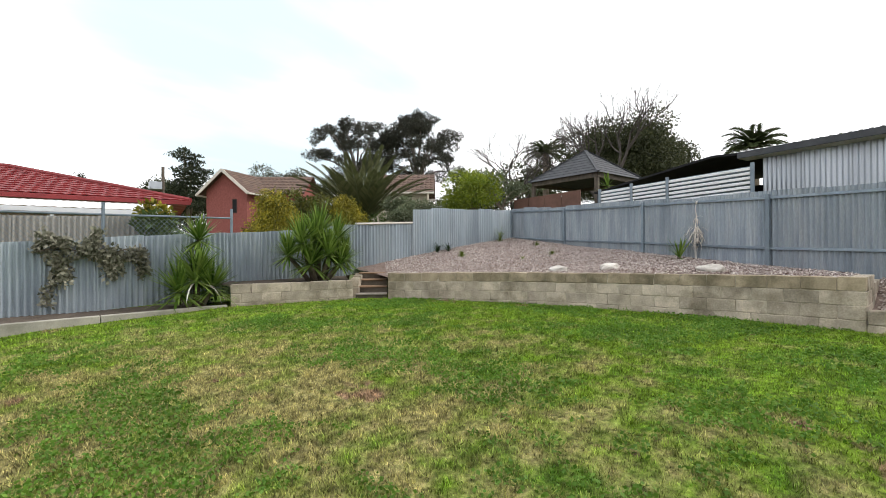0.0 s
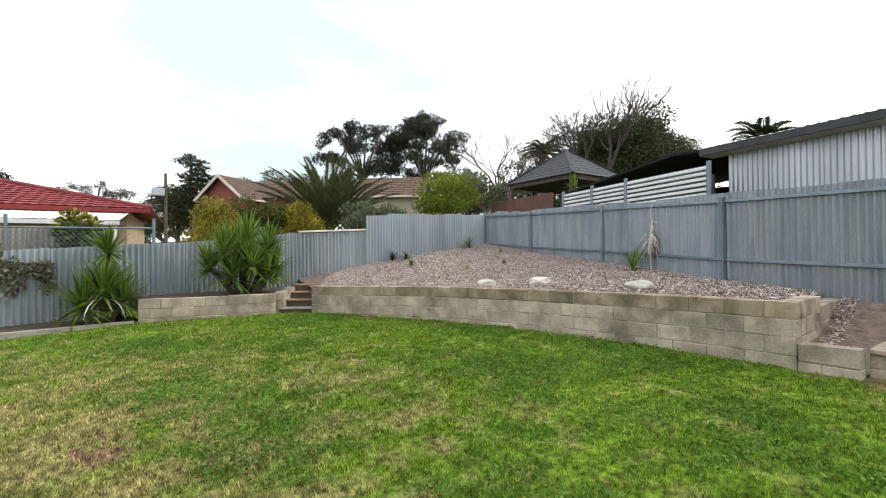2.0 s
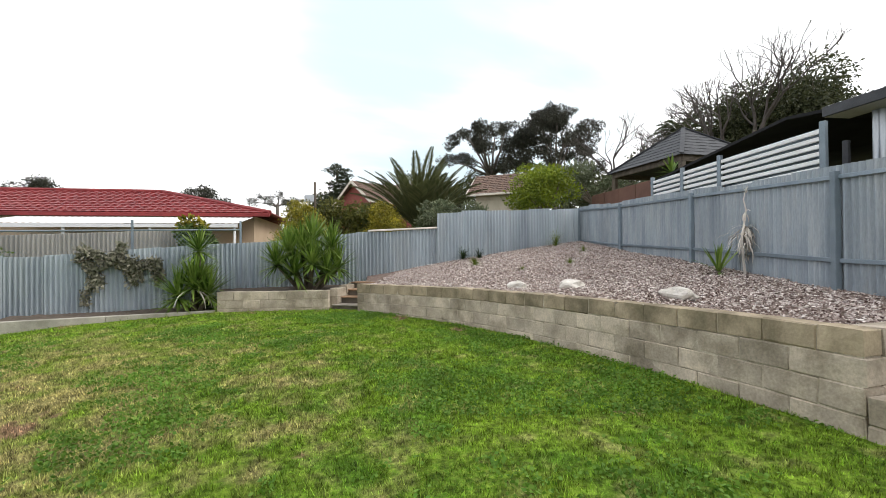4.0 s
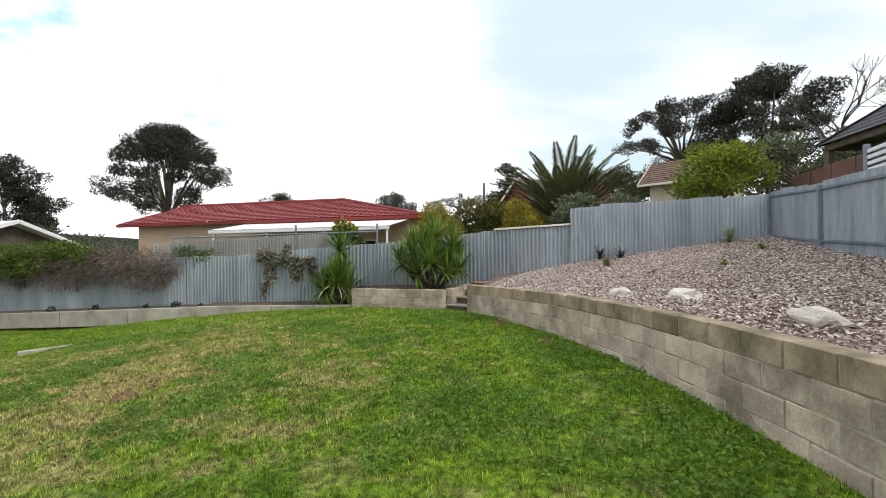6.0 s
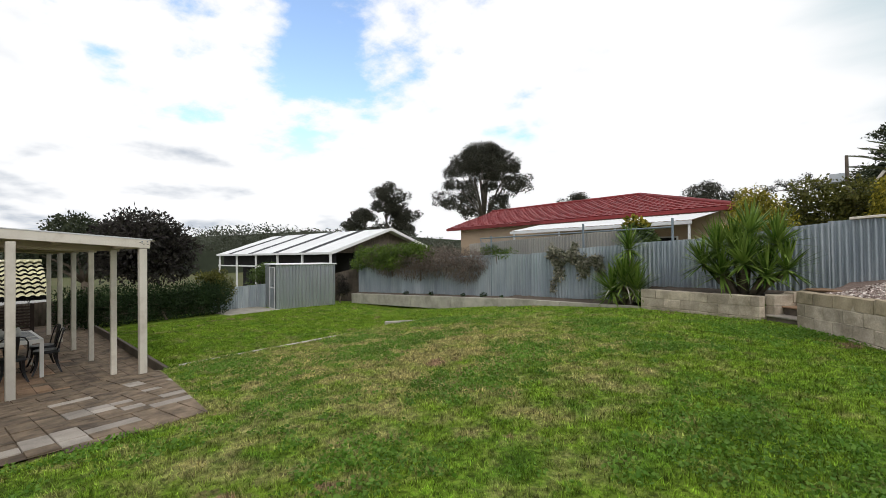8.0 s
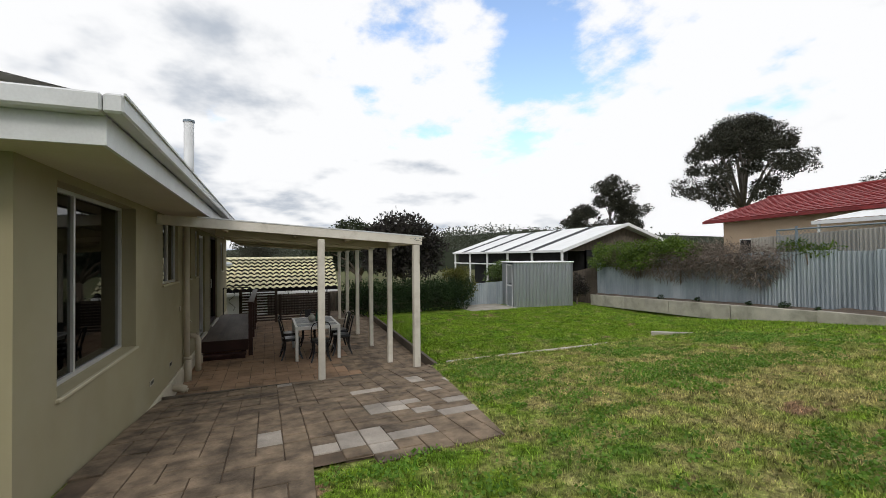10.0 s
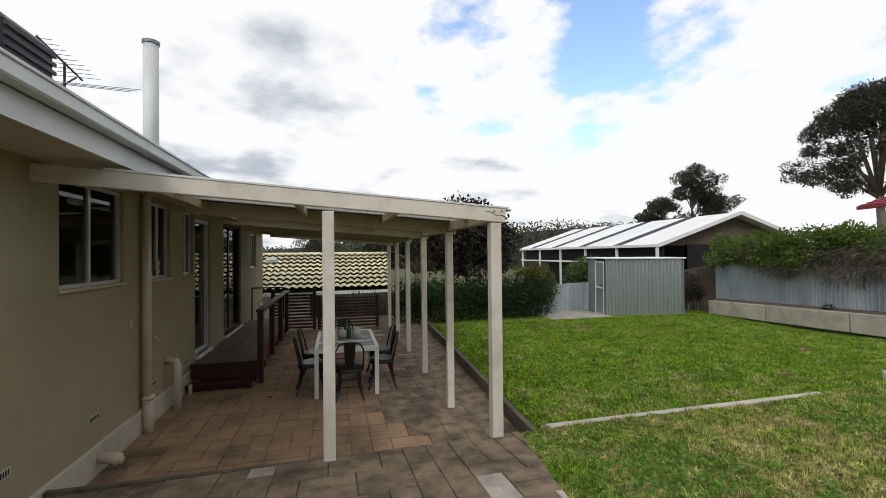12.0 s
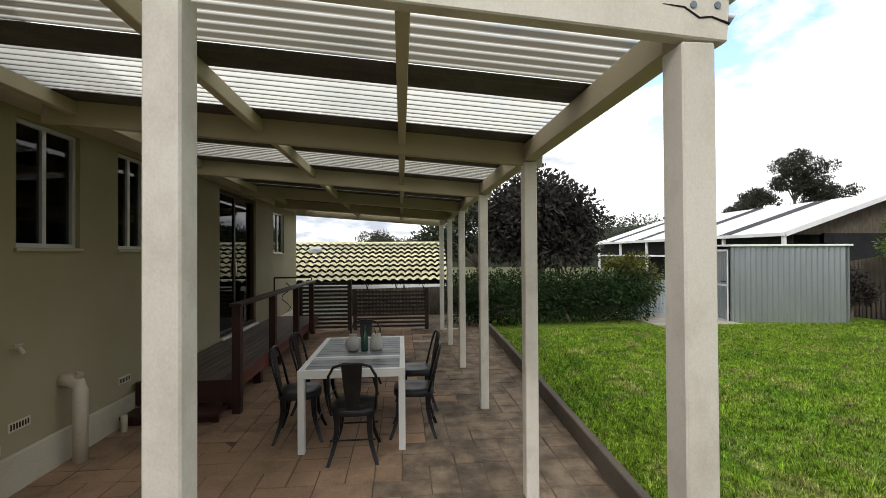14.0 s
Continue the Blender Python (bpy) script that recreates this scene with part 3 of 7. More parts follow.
def block_wall(name, at, length, top, courses, label, core=True, s0=0.0):
    """A wall of blocks in running bond along a line; blocks stand proud of a recessed mortar core."""
    wall = thing(name, label, "retaining wall", kind="structure")
    for c in range(courses):
        s = s0 + (0.0 if c % 2 == 0 else -0.2)
        while s < length - 0.02:
            a, b = max(s, s0), min(s + 0.4, length)
            if length - b < 0.13:
                b = length
            if a - s0 < 0.13 and c % 2:
                a = s0
            if b - a > 0.12:
                p, d = at((a + b) / 2)
                m = Matrix.Translation((p.x, p.y, top((a + b) / 2) - 0.097 - 0.195 * c)) @ pose(random.uniform(-0.004, 0.004), random.uniform(-0.004, 0.004), 0, 0, 0, math.degrees(math.atan2(d.y, d.x)) + random.uniform(-0.5, 0.5))
                full = b - a > 0.3 or (c == 0 and courses > 3)
                me = random.choice(CAPS if c == 0 and courses > 3 else BLOCKS) if full else HALF
                m = m @ Matrix.Diagonal(((b - a - 0.007) / (0.388 if full else 0.19), 1, 1, 1))
                pieces("block", me, wall, [m])
            s += 0.4
            if b >= length:
                break
    bm = bmesh.new()
    n = max(2, int((length - s0) / 0.2))
    prev = None
    for i in range(n + 1):
        s = lerp(s0 + 0.012, length - 0.012, i / n)
        p, d = at(s)
        nr = Vector((-d.y, d.x, 0)) * 0.0865
        zt = top(s) - 0.012
        ring = [bm.verts.new((*(p + sg * nr).xy, z)) for sg, z in ((-1, zt), (1, zt), (1, zt - 0.195 * courses - 0.1), (-1, zt - 0.195 * courses - 0.1))]
        if prev:
            for k in range(4):
                bm.faces.new((prev[k], prev[(k + 1) % 4], ring[(k + 1) % 4], ring[k]))
        else:
            bm.faces.new(ring)
        prev = ring
    bm.faces.new(prev[::-1])
    bmesh.ops.recalc_face_normals(bm, faces=bm.faces)
    part("mortar", bm, M_MORTAR, wall, "recessed grey mortar joints")
    return wall


def straight(a, b):
    a, b = Vector((*a, 0)), Vector((*b, 0))
    return along([a, b])


def sheet_fence(name, line, label, face, tops, bots, width=0.78, post_every=0, rails=(), post_top=0.0, lean=0.0, jag=0.03, mat=None, post_side=1, pitch=0.104, amp=0.036):
    """A fence of overlapping corrugated sheets along straight legs. tops, bots: rows of (metres along, z)."""
    mat = mat or M_GALV
    at, length = along([Vector((*p, 0)) for p in line])
    fence = thing(name, label, "fence", kind="structure")
    s, k = 0.0, 0
    while s < length - 0.05:
        w = min(width, length - s)
        p, d = at(s + 1e-4)
        q, _ = at(s + w)
        u = (q - p)
        nr = Vector((-d.y, d.x, 0)) * face
        j = random.uniform(-jag, jag)
        off = nr * (0.006 * (k % 2))
        bm = corrugated(p + off, u, nr, u.length + 0.03, (track(bots, s), track(bots, s + w)), (track(tops, s) + j, track(tops, s + w) + j * 0.6), pitch, amp)
        part("sheet", bm, mat, fence, smooth=True)
        s += width
        k += 1
    if post_every:
        s = 0.0
        while s < length:
            p, d = at(s)
            nr = Vector((-d.y, d.x, 0)) * face * post_side
            part("post", beam(p + nr * 0.06 + Vector((0, 0, track(bots, s) - 0.1)), p + nr * 0.06 + Vector((0, 0, track(tops, s) + post_top)), 0.075, 0.075, 0.006, up=d), M_GALVPOST, fence)
            if s + 0.5 < length:
                q, _ = at(min(length, s + post_every))
                for top_side, dz in rails:
                    za = track(tops if top_side else bots, s) + dz
                    zb = track(tops if top_side else bots, s + post_every) + dz
                    part("rail", beam(p + nr * 0.035 + Vector((0, 0, za)), q + nr * 0.035 + Vector((0, 0, zb)), 0.04, 0.05, 0.004), M_GALVPOST, fence)
            s += post_every
    return fence


# garden fences
FENCE_L = [(8.95, 10.42), (1.0, 10.85), (-10.9, 12.75)]
sheet_fence("fence_garden", FENCE_L, "low weathered galvanised corrugated iron fence", 1,
            [(0, 2.36), (0.8, 2.36), (1.6, 2.26), (2.6, 2.24), (4.2, 2.0), (6.3, 1.9), (9, 1.68), (11.4, 1.66), (15, 1.5), (20, 1.25)],
            [(0, 1.3), (1.5, 0.95), (3, 0.75), (6, 0.45), (9, 0.3), (12, 0.15), (20, -0.25)])
sheet_fence("fence_slope", [(8.9, 10.36), (14.02, 10.34)], "leaning corrugated iron fence stepping up the slope", -1,
            [(0, 2.84), (2.5, 2.98), (5.1, 3.14)], [(0, 1.3), (2.5, 1.55), (5.1, 1.85)], jag=0.05)
FENCE_B = [(14.0, 10.3), (11.95, 4.6), (10.66, 1.5), (9.7, -1.6)]
sheet_fence("fence_back", FENCE_B, "grey-blue corrugated iron fence with steel posts and rails", -1,
            [(0, 3.16), (3, 2.97), (6.06, 2.84), (7.6, 2.72), (9.42, 2.66), (12.7, 2.56)], [(0, 1.85), (3, 1.6), (6.06, 1.34), (9.42, 1.0), (12.7, 0.45)], post_every=3.1,
            rails=((True, -0.13), (True, -1.13)), post_top=-0.06, jag=0.035, mat=M_GALVOLD, pitch=0.085, amp=0.022)

cap = tagged(mesh_ob("fence_capping", beam((8.9, 10.40, 2.40), (6.9, 10.50, 2.29), 0.09, 0.05, 0.008), M_TRIM), "pale timber capping on the iron fence", "capping", kind="structure")

# retaining walls
block_wall("wall_retaining", ret_at, ret_lo, ret_top, 4, "curved retaining wall of stained concrete blocks")
lo_at, lo_len = along([ret_at(ret_lo + 0.004 + i * 0.1)[0] for i in range(6)])
block_wall("wall_retaining_low", lo_at, lo_len, lambda s: 0.70, 2, "low return of the concrete block wall")
c0 = ret_at(ret_lo)[0]
r_at, r_len = straight((c0.x + 0.1, c0.y + 0.09), (c0.x + 2.02, c0.y - 0.02))
block_wall("wall_return", r_at, r_len, lambda s: 1.135 if s < 0.8 else 1.02, 3, "block wall turning back into the slope")
r2_at, r2_len = straight((8.05 + 0.1, -0.46), (9.6, -0.6))
block_wall("wall_return_low", r2_at, r2_len, lambda s: 0.70, 2, "low block wall beside the side steps")
p_at, p_len = straight((3.28, 9.72), (5.62, 8.70))
block_wall("wall_planter", p_at, p_len, lambda s: 0.815 + 0.03 * s / p_len, 3, "planter wall of pale concrete blocks")
p2_at, p2_len = straight((5.72, 8.76), (6.35, 9.5))
block_wall("wall_planter_return", p2_at, p2_len, lambda s: 0.845 + 0.12 * s, 3, "planter wall turning up beside the steps")


def kerb(name, a, b, z0, z1, h, w, label):
    k = thing(name, label, "kerb", kind="structure")
    a, b = Vector(a), Vector(b)
    n = max(1, round((b - a).length / 2.4))
    for i in range(n):
        p, q = a.lerp(b, i / n), a.lerp(b, (i + 1) / n - 0.003)
        part("kerb_piece", beam((*p, lerp(z0, z1, i / n) - h / 2), (*q, lerp(z0, z1, (i + 1) / n) - h / 2), w, h, 0.01), M_CONC, k)
    return k


kerb("kerb_border", (3.2, 9.72), (-0.98, 10.06), 0.40, 0.345, 0.3, 0.13, "pale concrete kerb along the flower border")
kerb("kerb_border_low", (-1.02, 10.3), (-10.4, 11.9), 0.30, -0.12, 0.45, 0.13, "long low concrete kerb in front of the iron fence")
kerb("kerb_lawn", (STEP_X, 1.75), (STEP_X, 5.45), -0.247, -0.225, 0.25, 0.095, "narrow concrete strip let into the lawn")
kerb("kerb_stub", (-2.6, 6.9), (-1.95, 7.45), -0.135, -0.105, 0.3, 0.13, "short concrete edging stub in the lawn")


def bed_strip(name, a, b, c, d, za, zb, label):
    bm = bmesh.new()
    n = 24
    rows = []
    for i in range(n + 1):
        f = i / n
        p, q = Vector(a).lerp(Vector(b), f), Vector(d).lerp(Vector(c), f)
        rows.append([bm.verts.new((*p.lerp(q, t), lerp(za, zb, f) + 0.05 * t + 0.02 * noise.noise((f * 20, t * 6, 1)))) for t in (0, 0.3, 0.6, 1)])
    for r, s in zip(rows, rows[1:]):
        for k in range(3):
            bm.faces.new((r[k], s[k], s[k + 1], r[k + 1]))
    bmesh.ops.recalc_face_normals(bm, faces=bm.faces)
    for f in bm.faces:
        if f.normal.z < 0:
            f.normal_flip()
    tagged(mesh_ob(name, bm, M_EARTH, True), label, "garden bed", kind="structure")


bed_strip("bed_border", (3.2, 9.75), (-0.98, 10.1), (-1.0, 11.1), (3.2, 10.75), 0.34, 0.29, "strip of bare earth between kerb and fence")
bed_strip("bed_border_low", (-1.02, 10.34), (-10.4, 11.94), (-10.9, 12.7), (-1.0, 11.1), 0.24, -0.18, "strip of bare earth along the iron fence")
bed_strip("bed_planter", (5.6, 8.78), (3.3, 9.8), (3.2, 10.75), (6.6, 10.55), 0.78, 0.76, "raised planter filled with earth")


def side_steps():
    """Brick and concrete steps beside the planter."""
    o, d = Vector((5.95, 8.42, 0)), Vector((0.62, 0.78, 0)).normalized()
    side = Vector((d.y, -d.x, 0))
    st = thing("garden_steps", "narrow worn concrete and brick garden steps", "steps", kind="structure")
    for k in range(4):
        c = o + d * (0.3 * k)
        m = Matrix((d, -side, Vector((0, 0, 1)))).transposed().to_4x4()
        m.translation = c + Vector((0, 0, 0.42))
        part("tread", box(bmesh.new(), -0.02, -0.36, 0.15 * k - 0.03 + 0.1, 0.36, 0.36, 0.15 * k + 0.1, 0.008, m), M_PAVEPALE if k == 0 else M_PAVER, st)
        part("riser", box(bmesh.new(), 0.02, -0.36, -0.3, 0.36, 0.36, 0.15 * k - 0.031 + 0.1, 0.0, m), M_SLEEPER, st)
    st2 = thing("side_steps", "brick-edged steps beside the low wall", "steps", kind="structure")
    for k in range(4):
        x = 8.12 + 0.34 * k
        part("tread", boxes((x, -1.75, 0.40 + 0.16 * k - 0.05, x + 0.4, -0.6, 0.40 + 0.16 * k), bev=0.01), M_PAVER, st2)
        part("riser", boxes((x + 0.03, -1.75, 0.0, x + 0.4, -0.6, 0.40 + 0.16 * k - 0.051)), M_BLOCK, st2)


side_steps()


# ---- the house ----
WALL_Y, H_END, H_NEAR = -2.65, -13.35, 1.45
SOFFIT_Z = 2.305


def wall_with_openings(name, x0, x1, z0, z1, holes, mat, y_face, thick, label):
    """A wall along x with its face at y_face, thick behind it, with through openings (xa, xb, za, zb)."""
    bm = bmesh.new()
    xs = sorted({x0, x1, *[h[0] for h in holes], *[h[1] for h in holes]})
    for a, b in zip(xs, xs[1:]):
        cut = sorted([(h[2], h[3]) for h in holes if h[0] < (a + b) / 2 < h[1]])
        z = z0
        for za, zb in cut:
            if za > z:
                box(bm, a, y_face - thick, z, b, y_face, za)
            z = zb
        if z < z1:
            box(bm, a, y_face - thick, z, b, y_face, z1)
    bmesh.ops.remove_doubles(bm, verts=bm.verts, dist=1e-5)
    return tagged(mesh_ob(name, bm, mat), label, "wall", kind="structure")


# x range, z range of the openings
WINDOWS = [(-1.22, 0.85, 0.62, 2.23), (-3.8, -2.63, 1.25, 2.24), (-5.21, -4.55, 1.24, 2.24), (-6.24, -5.74, 1.24, 2.24), (-12.1, -11.2, 1.2, 2.15)]
DOORS = [(-7.26, -6.33, -0.16, 2.18), (-10.0, -8.25, -0.16, 2.25)]
wall_with_openings("wall_house", H_END, H_NEAR, -0.3, SOFFIT_Z + 0.2, WINDOWS + DOORS, M_CREAM, WALL_Y, 0.24, "cream rendered house wall")
tagged(mesh_ob("plinth", boxes((H_END - 0.02, WALL_Y - 0.24, -0.9, H_NEAR + 0.02, WALL_Y + 0.03, -0.3), bev=0.01), M_PLINTH), "painted concrete plinth of the house", "plinth", kind="structure")
tagged(mesh_ob("wall_end", boxes((H_NEAR - 0.24, -9.0, -0.9, H_NEAR, WALL_Y - 0.24, SOFFIT_Z + 0.2), (H_END, -9.0, -0.9, H_END + 0.24, WALL_Y - 0.24, SOFFIT_Z + 0.2), (H_END, -9.24, -0.9, H_NEAR, -9.0, SOFFIT_Z + 0.2)), M_CREAM), "cream rendered end walls of the house", "wall", kind="structure")
tagged(mesh_ob("floor_house", boxes((H_END + 0.24, -9.0, -0.25, H_NEAR - 0.24, WALL_Y - 0.24, -0.17)), M_BROWNFRAME), "dark timber floor indoors", "floor", kind="structure")
tagged(mesh_ob("ceiling_house", boxes((H_END + 0.24, -9.0, SOFFIT_Z + 0.1, H_NEAR - 0.24, WALL_Y - 0.24, SOFFIT_Z + 0.18)), M_SOFFIT), "plain ceiling indoors", "ceiling", kind="structure")


def house_window(name, x0, x1, z0, z1, mullions, label, blind=False, pane=True):
    w = thing(name, label, "window", kind="structure")
    y = WALL_Y - (0.17 if blind else 0.07)
    f = 0.035
    part("window_frame", boxes((x0, y - 0.03, z0, x1, y + 0.03, z0 + f), (x0, y - 0.03, z1 - f, x1, y + 0.03, z1), (x0, y - 0.03, z0 + f, x0 + f, y + 0.03, z1 - f), (x1 - f, y - 0.03, z0 + f, x1, y + 0.03, z1 - f)), M_ALU, w)
    for mx in mullions:
        part("mullion", boxes((mx - 0.02, y - 0.025, z0 + f, mx + 0.02, y + 0.025, z1 - f)), M_ALU, w)
    edges = [x0 + f, *mullions, x1 - f]
    for a, b in zip(edges, edges[1:]):
        g = part("pane", boxes((a, y - 0.003, z0 + f, b, y + 0.003, z1 - f)), M_GLASS, w)
        g.visible_shadow = False
    bm = box(bmesh.new(), x0 - 0.02, WALL_Y - 0.1, z0 - 0.03, x1 + 0.02, WALL_Y + 0.025, z0 - 0.002, 0.005)
    part("window_sill", bm, M_CREAMTRIM, w)
    if blind:
        part("blind", boxes((x0 + 0.04, y - 0.12, lerp(z0, z1, 0.62), x1 - 0.04, y - 0.11, z1 - 0.03)), M_BLIND, w, "half-lowered pale roller blind")
        part("inner_frame", boxes((x0 + 0.035, y - 0.1, z0 + 0.04, x0 + 0.2, y - 0.06, z1 - 0.04)), M_BROWNFRAME, w, "brown timber inner frame")
        part("curtain", corrugated((x0 + 0.05, y - 0.2, 0), (1, 0, 0), (0, 1, 0), (x1 - x0) * 0.45, (z0, z0), (z1, z1), 0.09, 0.02), M_CURTAIN, w, "sheer grey curtain", True)
    return w


house_window("window_1", *WINDOWS[0], [0.1], "large aluminium window with a half-lowered blind", True)
house_window("window_2", *WINDOWS[1], [-3.2], "sliding aluminium window in the rendered wall")
house_window("window_3", *WINDOWS[2], [-4.87], "narrow sliding aluminium window")
house_window("window_4", *WINDOWS[3], [-5.99], "narrow aluminium window beside the door")
house_window("window_5", *WINDOWS[4], [-11.65], "small aluminium window near the house end")


def glass_door(name, x0, x1, z0, z1, mat, label, stiles):
    d = thing(name, label, "door", kind="structure")
    y = WALL_Y - 0.1
    part("door_frame", boxes((x0, y - 0.06, z0, x0 + 0.05, y + 0.06, z1), (x1 - 0.05, y - 0.06, z0, x1, y + 0.06, z1), (x0 + 0.05, y - 0.06, z1 - 0.06, x1 - 0.05, y + 0.06, z1), (x0 + 0.05, y - 0.06, z0, x1 - 0.05, y + 0.06, z0 + 0.05)), mat, d)
    for s in stiles:
        part("stile", boxes((s - 0.035, y - 0.02, z0 + 0.05, s + 0.035, y + 0.02, z1 - 0.06)), mat, d)
    e = [x0 + 0.05, *stiles, x1 - 0.05]
    for a, b in zip(e, e[1:]):
        g = part("pane", boxes((a, y - 0.003, z0 + 0.05, b, y + 0.003, z1 - 0.06)), M_GLASS, d)
        g.visible_shadow = False
    part("threshold", boxes((x0, WALL_Y - 0.1, z0 - 0.045, x1, WALL_Y + 0.06, z0), bev=0.006), M_TRIM, d)
    hx = stiles[0] if stiles else x0 + 0.12
    part("door_handle", beam((hx, y + 0.045, z0 + 0.95), (hx, y + 0.045, z0 + 1.2), 0.02, 0.02), M_ALU, d)
    return d


glass_door("door_1", *DOORS[0], M_ALU, "aluminium framed glass screen door", [])
glass_door("door_2", *DOORS[1], M_BROWNFRAME, "dark brown glazed double door", [-9.1])


def house_roof():
    tagged(mesh_ob("soffit", boxes((H_END - 0.3, WALL_Y, SOFFIT_Z, H_NEAR + 0.42, -2.06, SOFFIT_Z + 0.03), (H_NEAR, -9.3, SOFFIT_Z, H_NEAR + 0.42, WALL_Y, SOFFIT_Z + 0.03)), M_SOFFIT), "painted eaves lining", "soffit", kind="structure")
    g = thing("roof_edge", "white fascia board and metal gutter", "gutter", kind="structure")
    xa, xb = H_END - 0.3, H_NEAR + 0.45
    part("fascia", boxes((xa, -2.08, SOFFIT_Z - 0.02, xb, -2.055, 2.45)), M_FASCIA, g)
    part("fascia", boxes((xb - 0.025, -9.3, SOFFIT_Z - 0.02, xb, -2.08, 2.45)), M_FASCIA, g)
    for nm, pts in (("gutter", [((xa, -2.0, 2.505), (xb + 0.09, -2.0, 2.505))]), ("gutter", [((xb + 0.045, -2.055, 2.505), (xb + 0.045, -9.3, 2.505))])):
        for p, q in pts:
            bm = beam(p, q, 0.1, 0.11, 0.012)
            part(nm, bm, M_FASCIA, g)
    part("gutter_lip", beam((xa, -1.944, 2.552), (xb + 0.1, -1.944, 2.552), 0.012, 0.02, 0.002), M_FASCIA, g)
    # low pitched metal roof
    bm = corrugated((xa, -2.02, 2.562), (1, 0, 0), (0, -0.18, 1), xb - xa, (0, 0), (3.8, 3.8), 0.2, 0.012, axis=(0, -0.984, 0.18))
    corrugated((xa, -9.34, 2.562), (1, 0, 0), (0, 0.18, 1), xb - xa, (0, 0), (3.72, 3.72), 0.2, 0.012, bm, axis=(0, 0.984, 0.18))
    tagged(mesh_ob("roof_house", bm, M_WHITEMETAL, True), "low pitched pale metal roof", "roof", kind="structure")


house_roof()

# ---- pergola ----
POST_X = [-2.3, -4.08, -5.88, -7.66, -9.36, -11.04]


def roof_line(y):
    """Underside of the pergola's roof sheets."""
    return lerp(2.205, 1.95, (y + 2.1) / 3.4)


def poly_mat():
    m = bpy.data.materials.new("translucent_corrugated_plastic")
    m.use_nodes = True
    nt = m.node_tree
    N, L = nt.nodes.new, nt.links.new
    out = nt.nodes["Material Output"]
    nt.nodes.remove(nt.nodes["Principled BSDF"])
    geo, n, mr = N("ShaderNodeNewGeometry"), N("ShaderNodeTexNoise"), N("ShaderNodeMapRange")
    n.inputs["Scale"].default_value, n.inputs["Detail"].default_value = 5, 5
    L(geo.outputs["Position"], n.inputs["Vector"])
    mr.inputs[3].default_value, mr.inputs[4].default_value = 0.25, 0.5
    L(n.outputs["Fac"], mr.inputs[0])
    t, tr, mx = N("ShaderNodeBsdfTransparent"), N("ShaderNodeBsdfTranslucent"), N("ShaderNodeMixShader")
    t.inputs[0].default_value, tr.inputs[0].default_value = (0.85, 0.84, 0.78, 1), (0.82, 0.78, 0.66, 1)
    # dark bands in step with the waves, set to cut the light let through
    wv, wr, wm = N("ShaderNodeTexWave"), N("ShaderNodeMapRange"), N("ShaderNodeMix")
    wv.wave_type, wv.bands_direction = "BANDS", "X"
    wv.inputs["Scale"].default_value, wv.inputs["Distortion"].default_value, wv.inputs["Detail"].default_value = 2 * math.pi / 0.076 / 20, 0.15, 2
    L(geo.outputs["Position"], wv.inputs["Vector"])
    wr.inputs[1].default_value, wr.inputs[2].default_value = 0.12, 0.68
    L(wv.outputs["Fac"], wr.inputs[0])
    wm.data_type = "RGBA"
    wm.inputs["A"].default_value, wm.inputs["B"].default_value = (0.13, 0.115, 0.085, 1), (0.76, 0.75, 0.68, 1)
    L(wr.outputs[0], wm.inputs["Factor"]); L(wm.outputs["Result"], tr.inputs[0]); L(wm.outputs["Result"], t.inputs[0])
    L(mr.outputs[0], mx.inputs[0]); L(tr.outputs[0], mx.inputs[1]); L(t.outputs[0], mx.inputs[2]); L(mx.outputs[0], out.inputs[0])
    return m


M_POLY = poly_mat()
M_ROOFSTEEL = surf("old_roof_steel", (0.16, 0.15, 0.135), (0.10, 0.095, 0.085), 3, 80, 0.6, metal=0.3, bump=0.05)


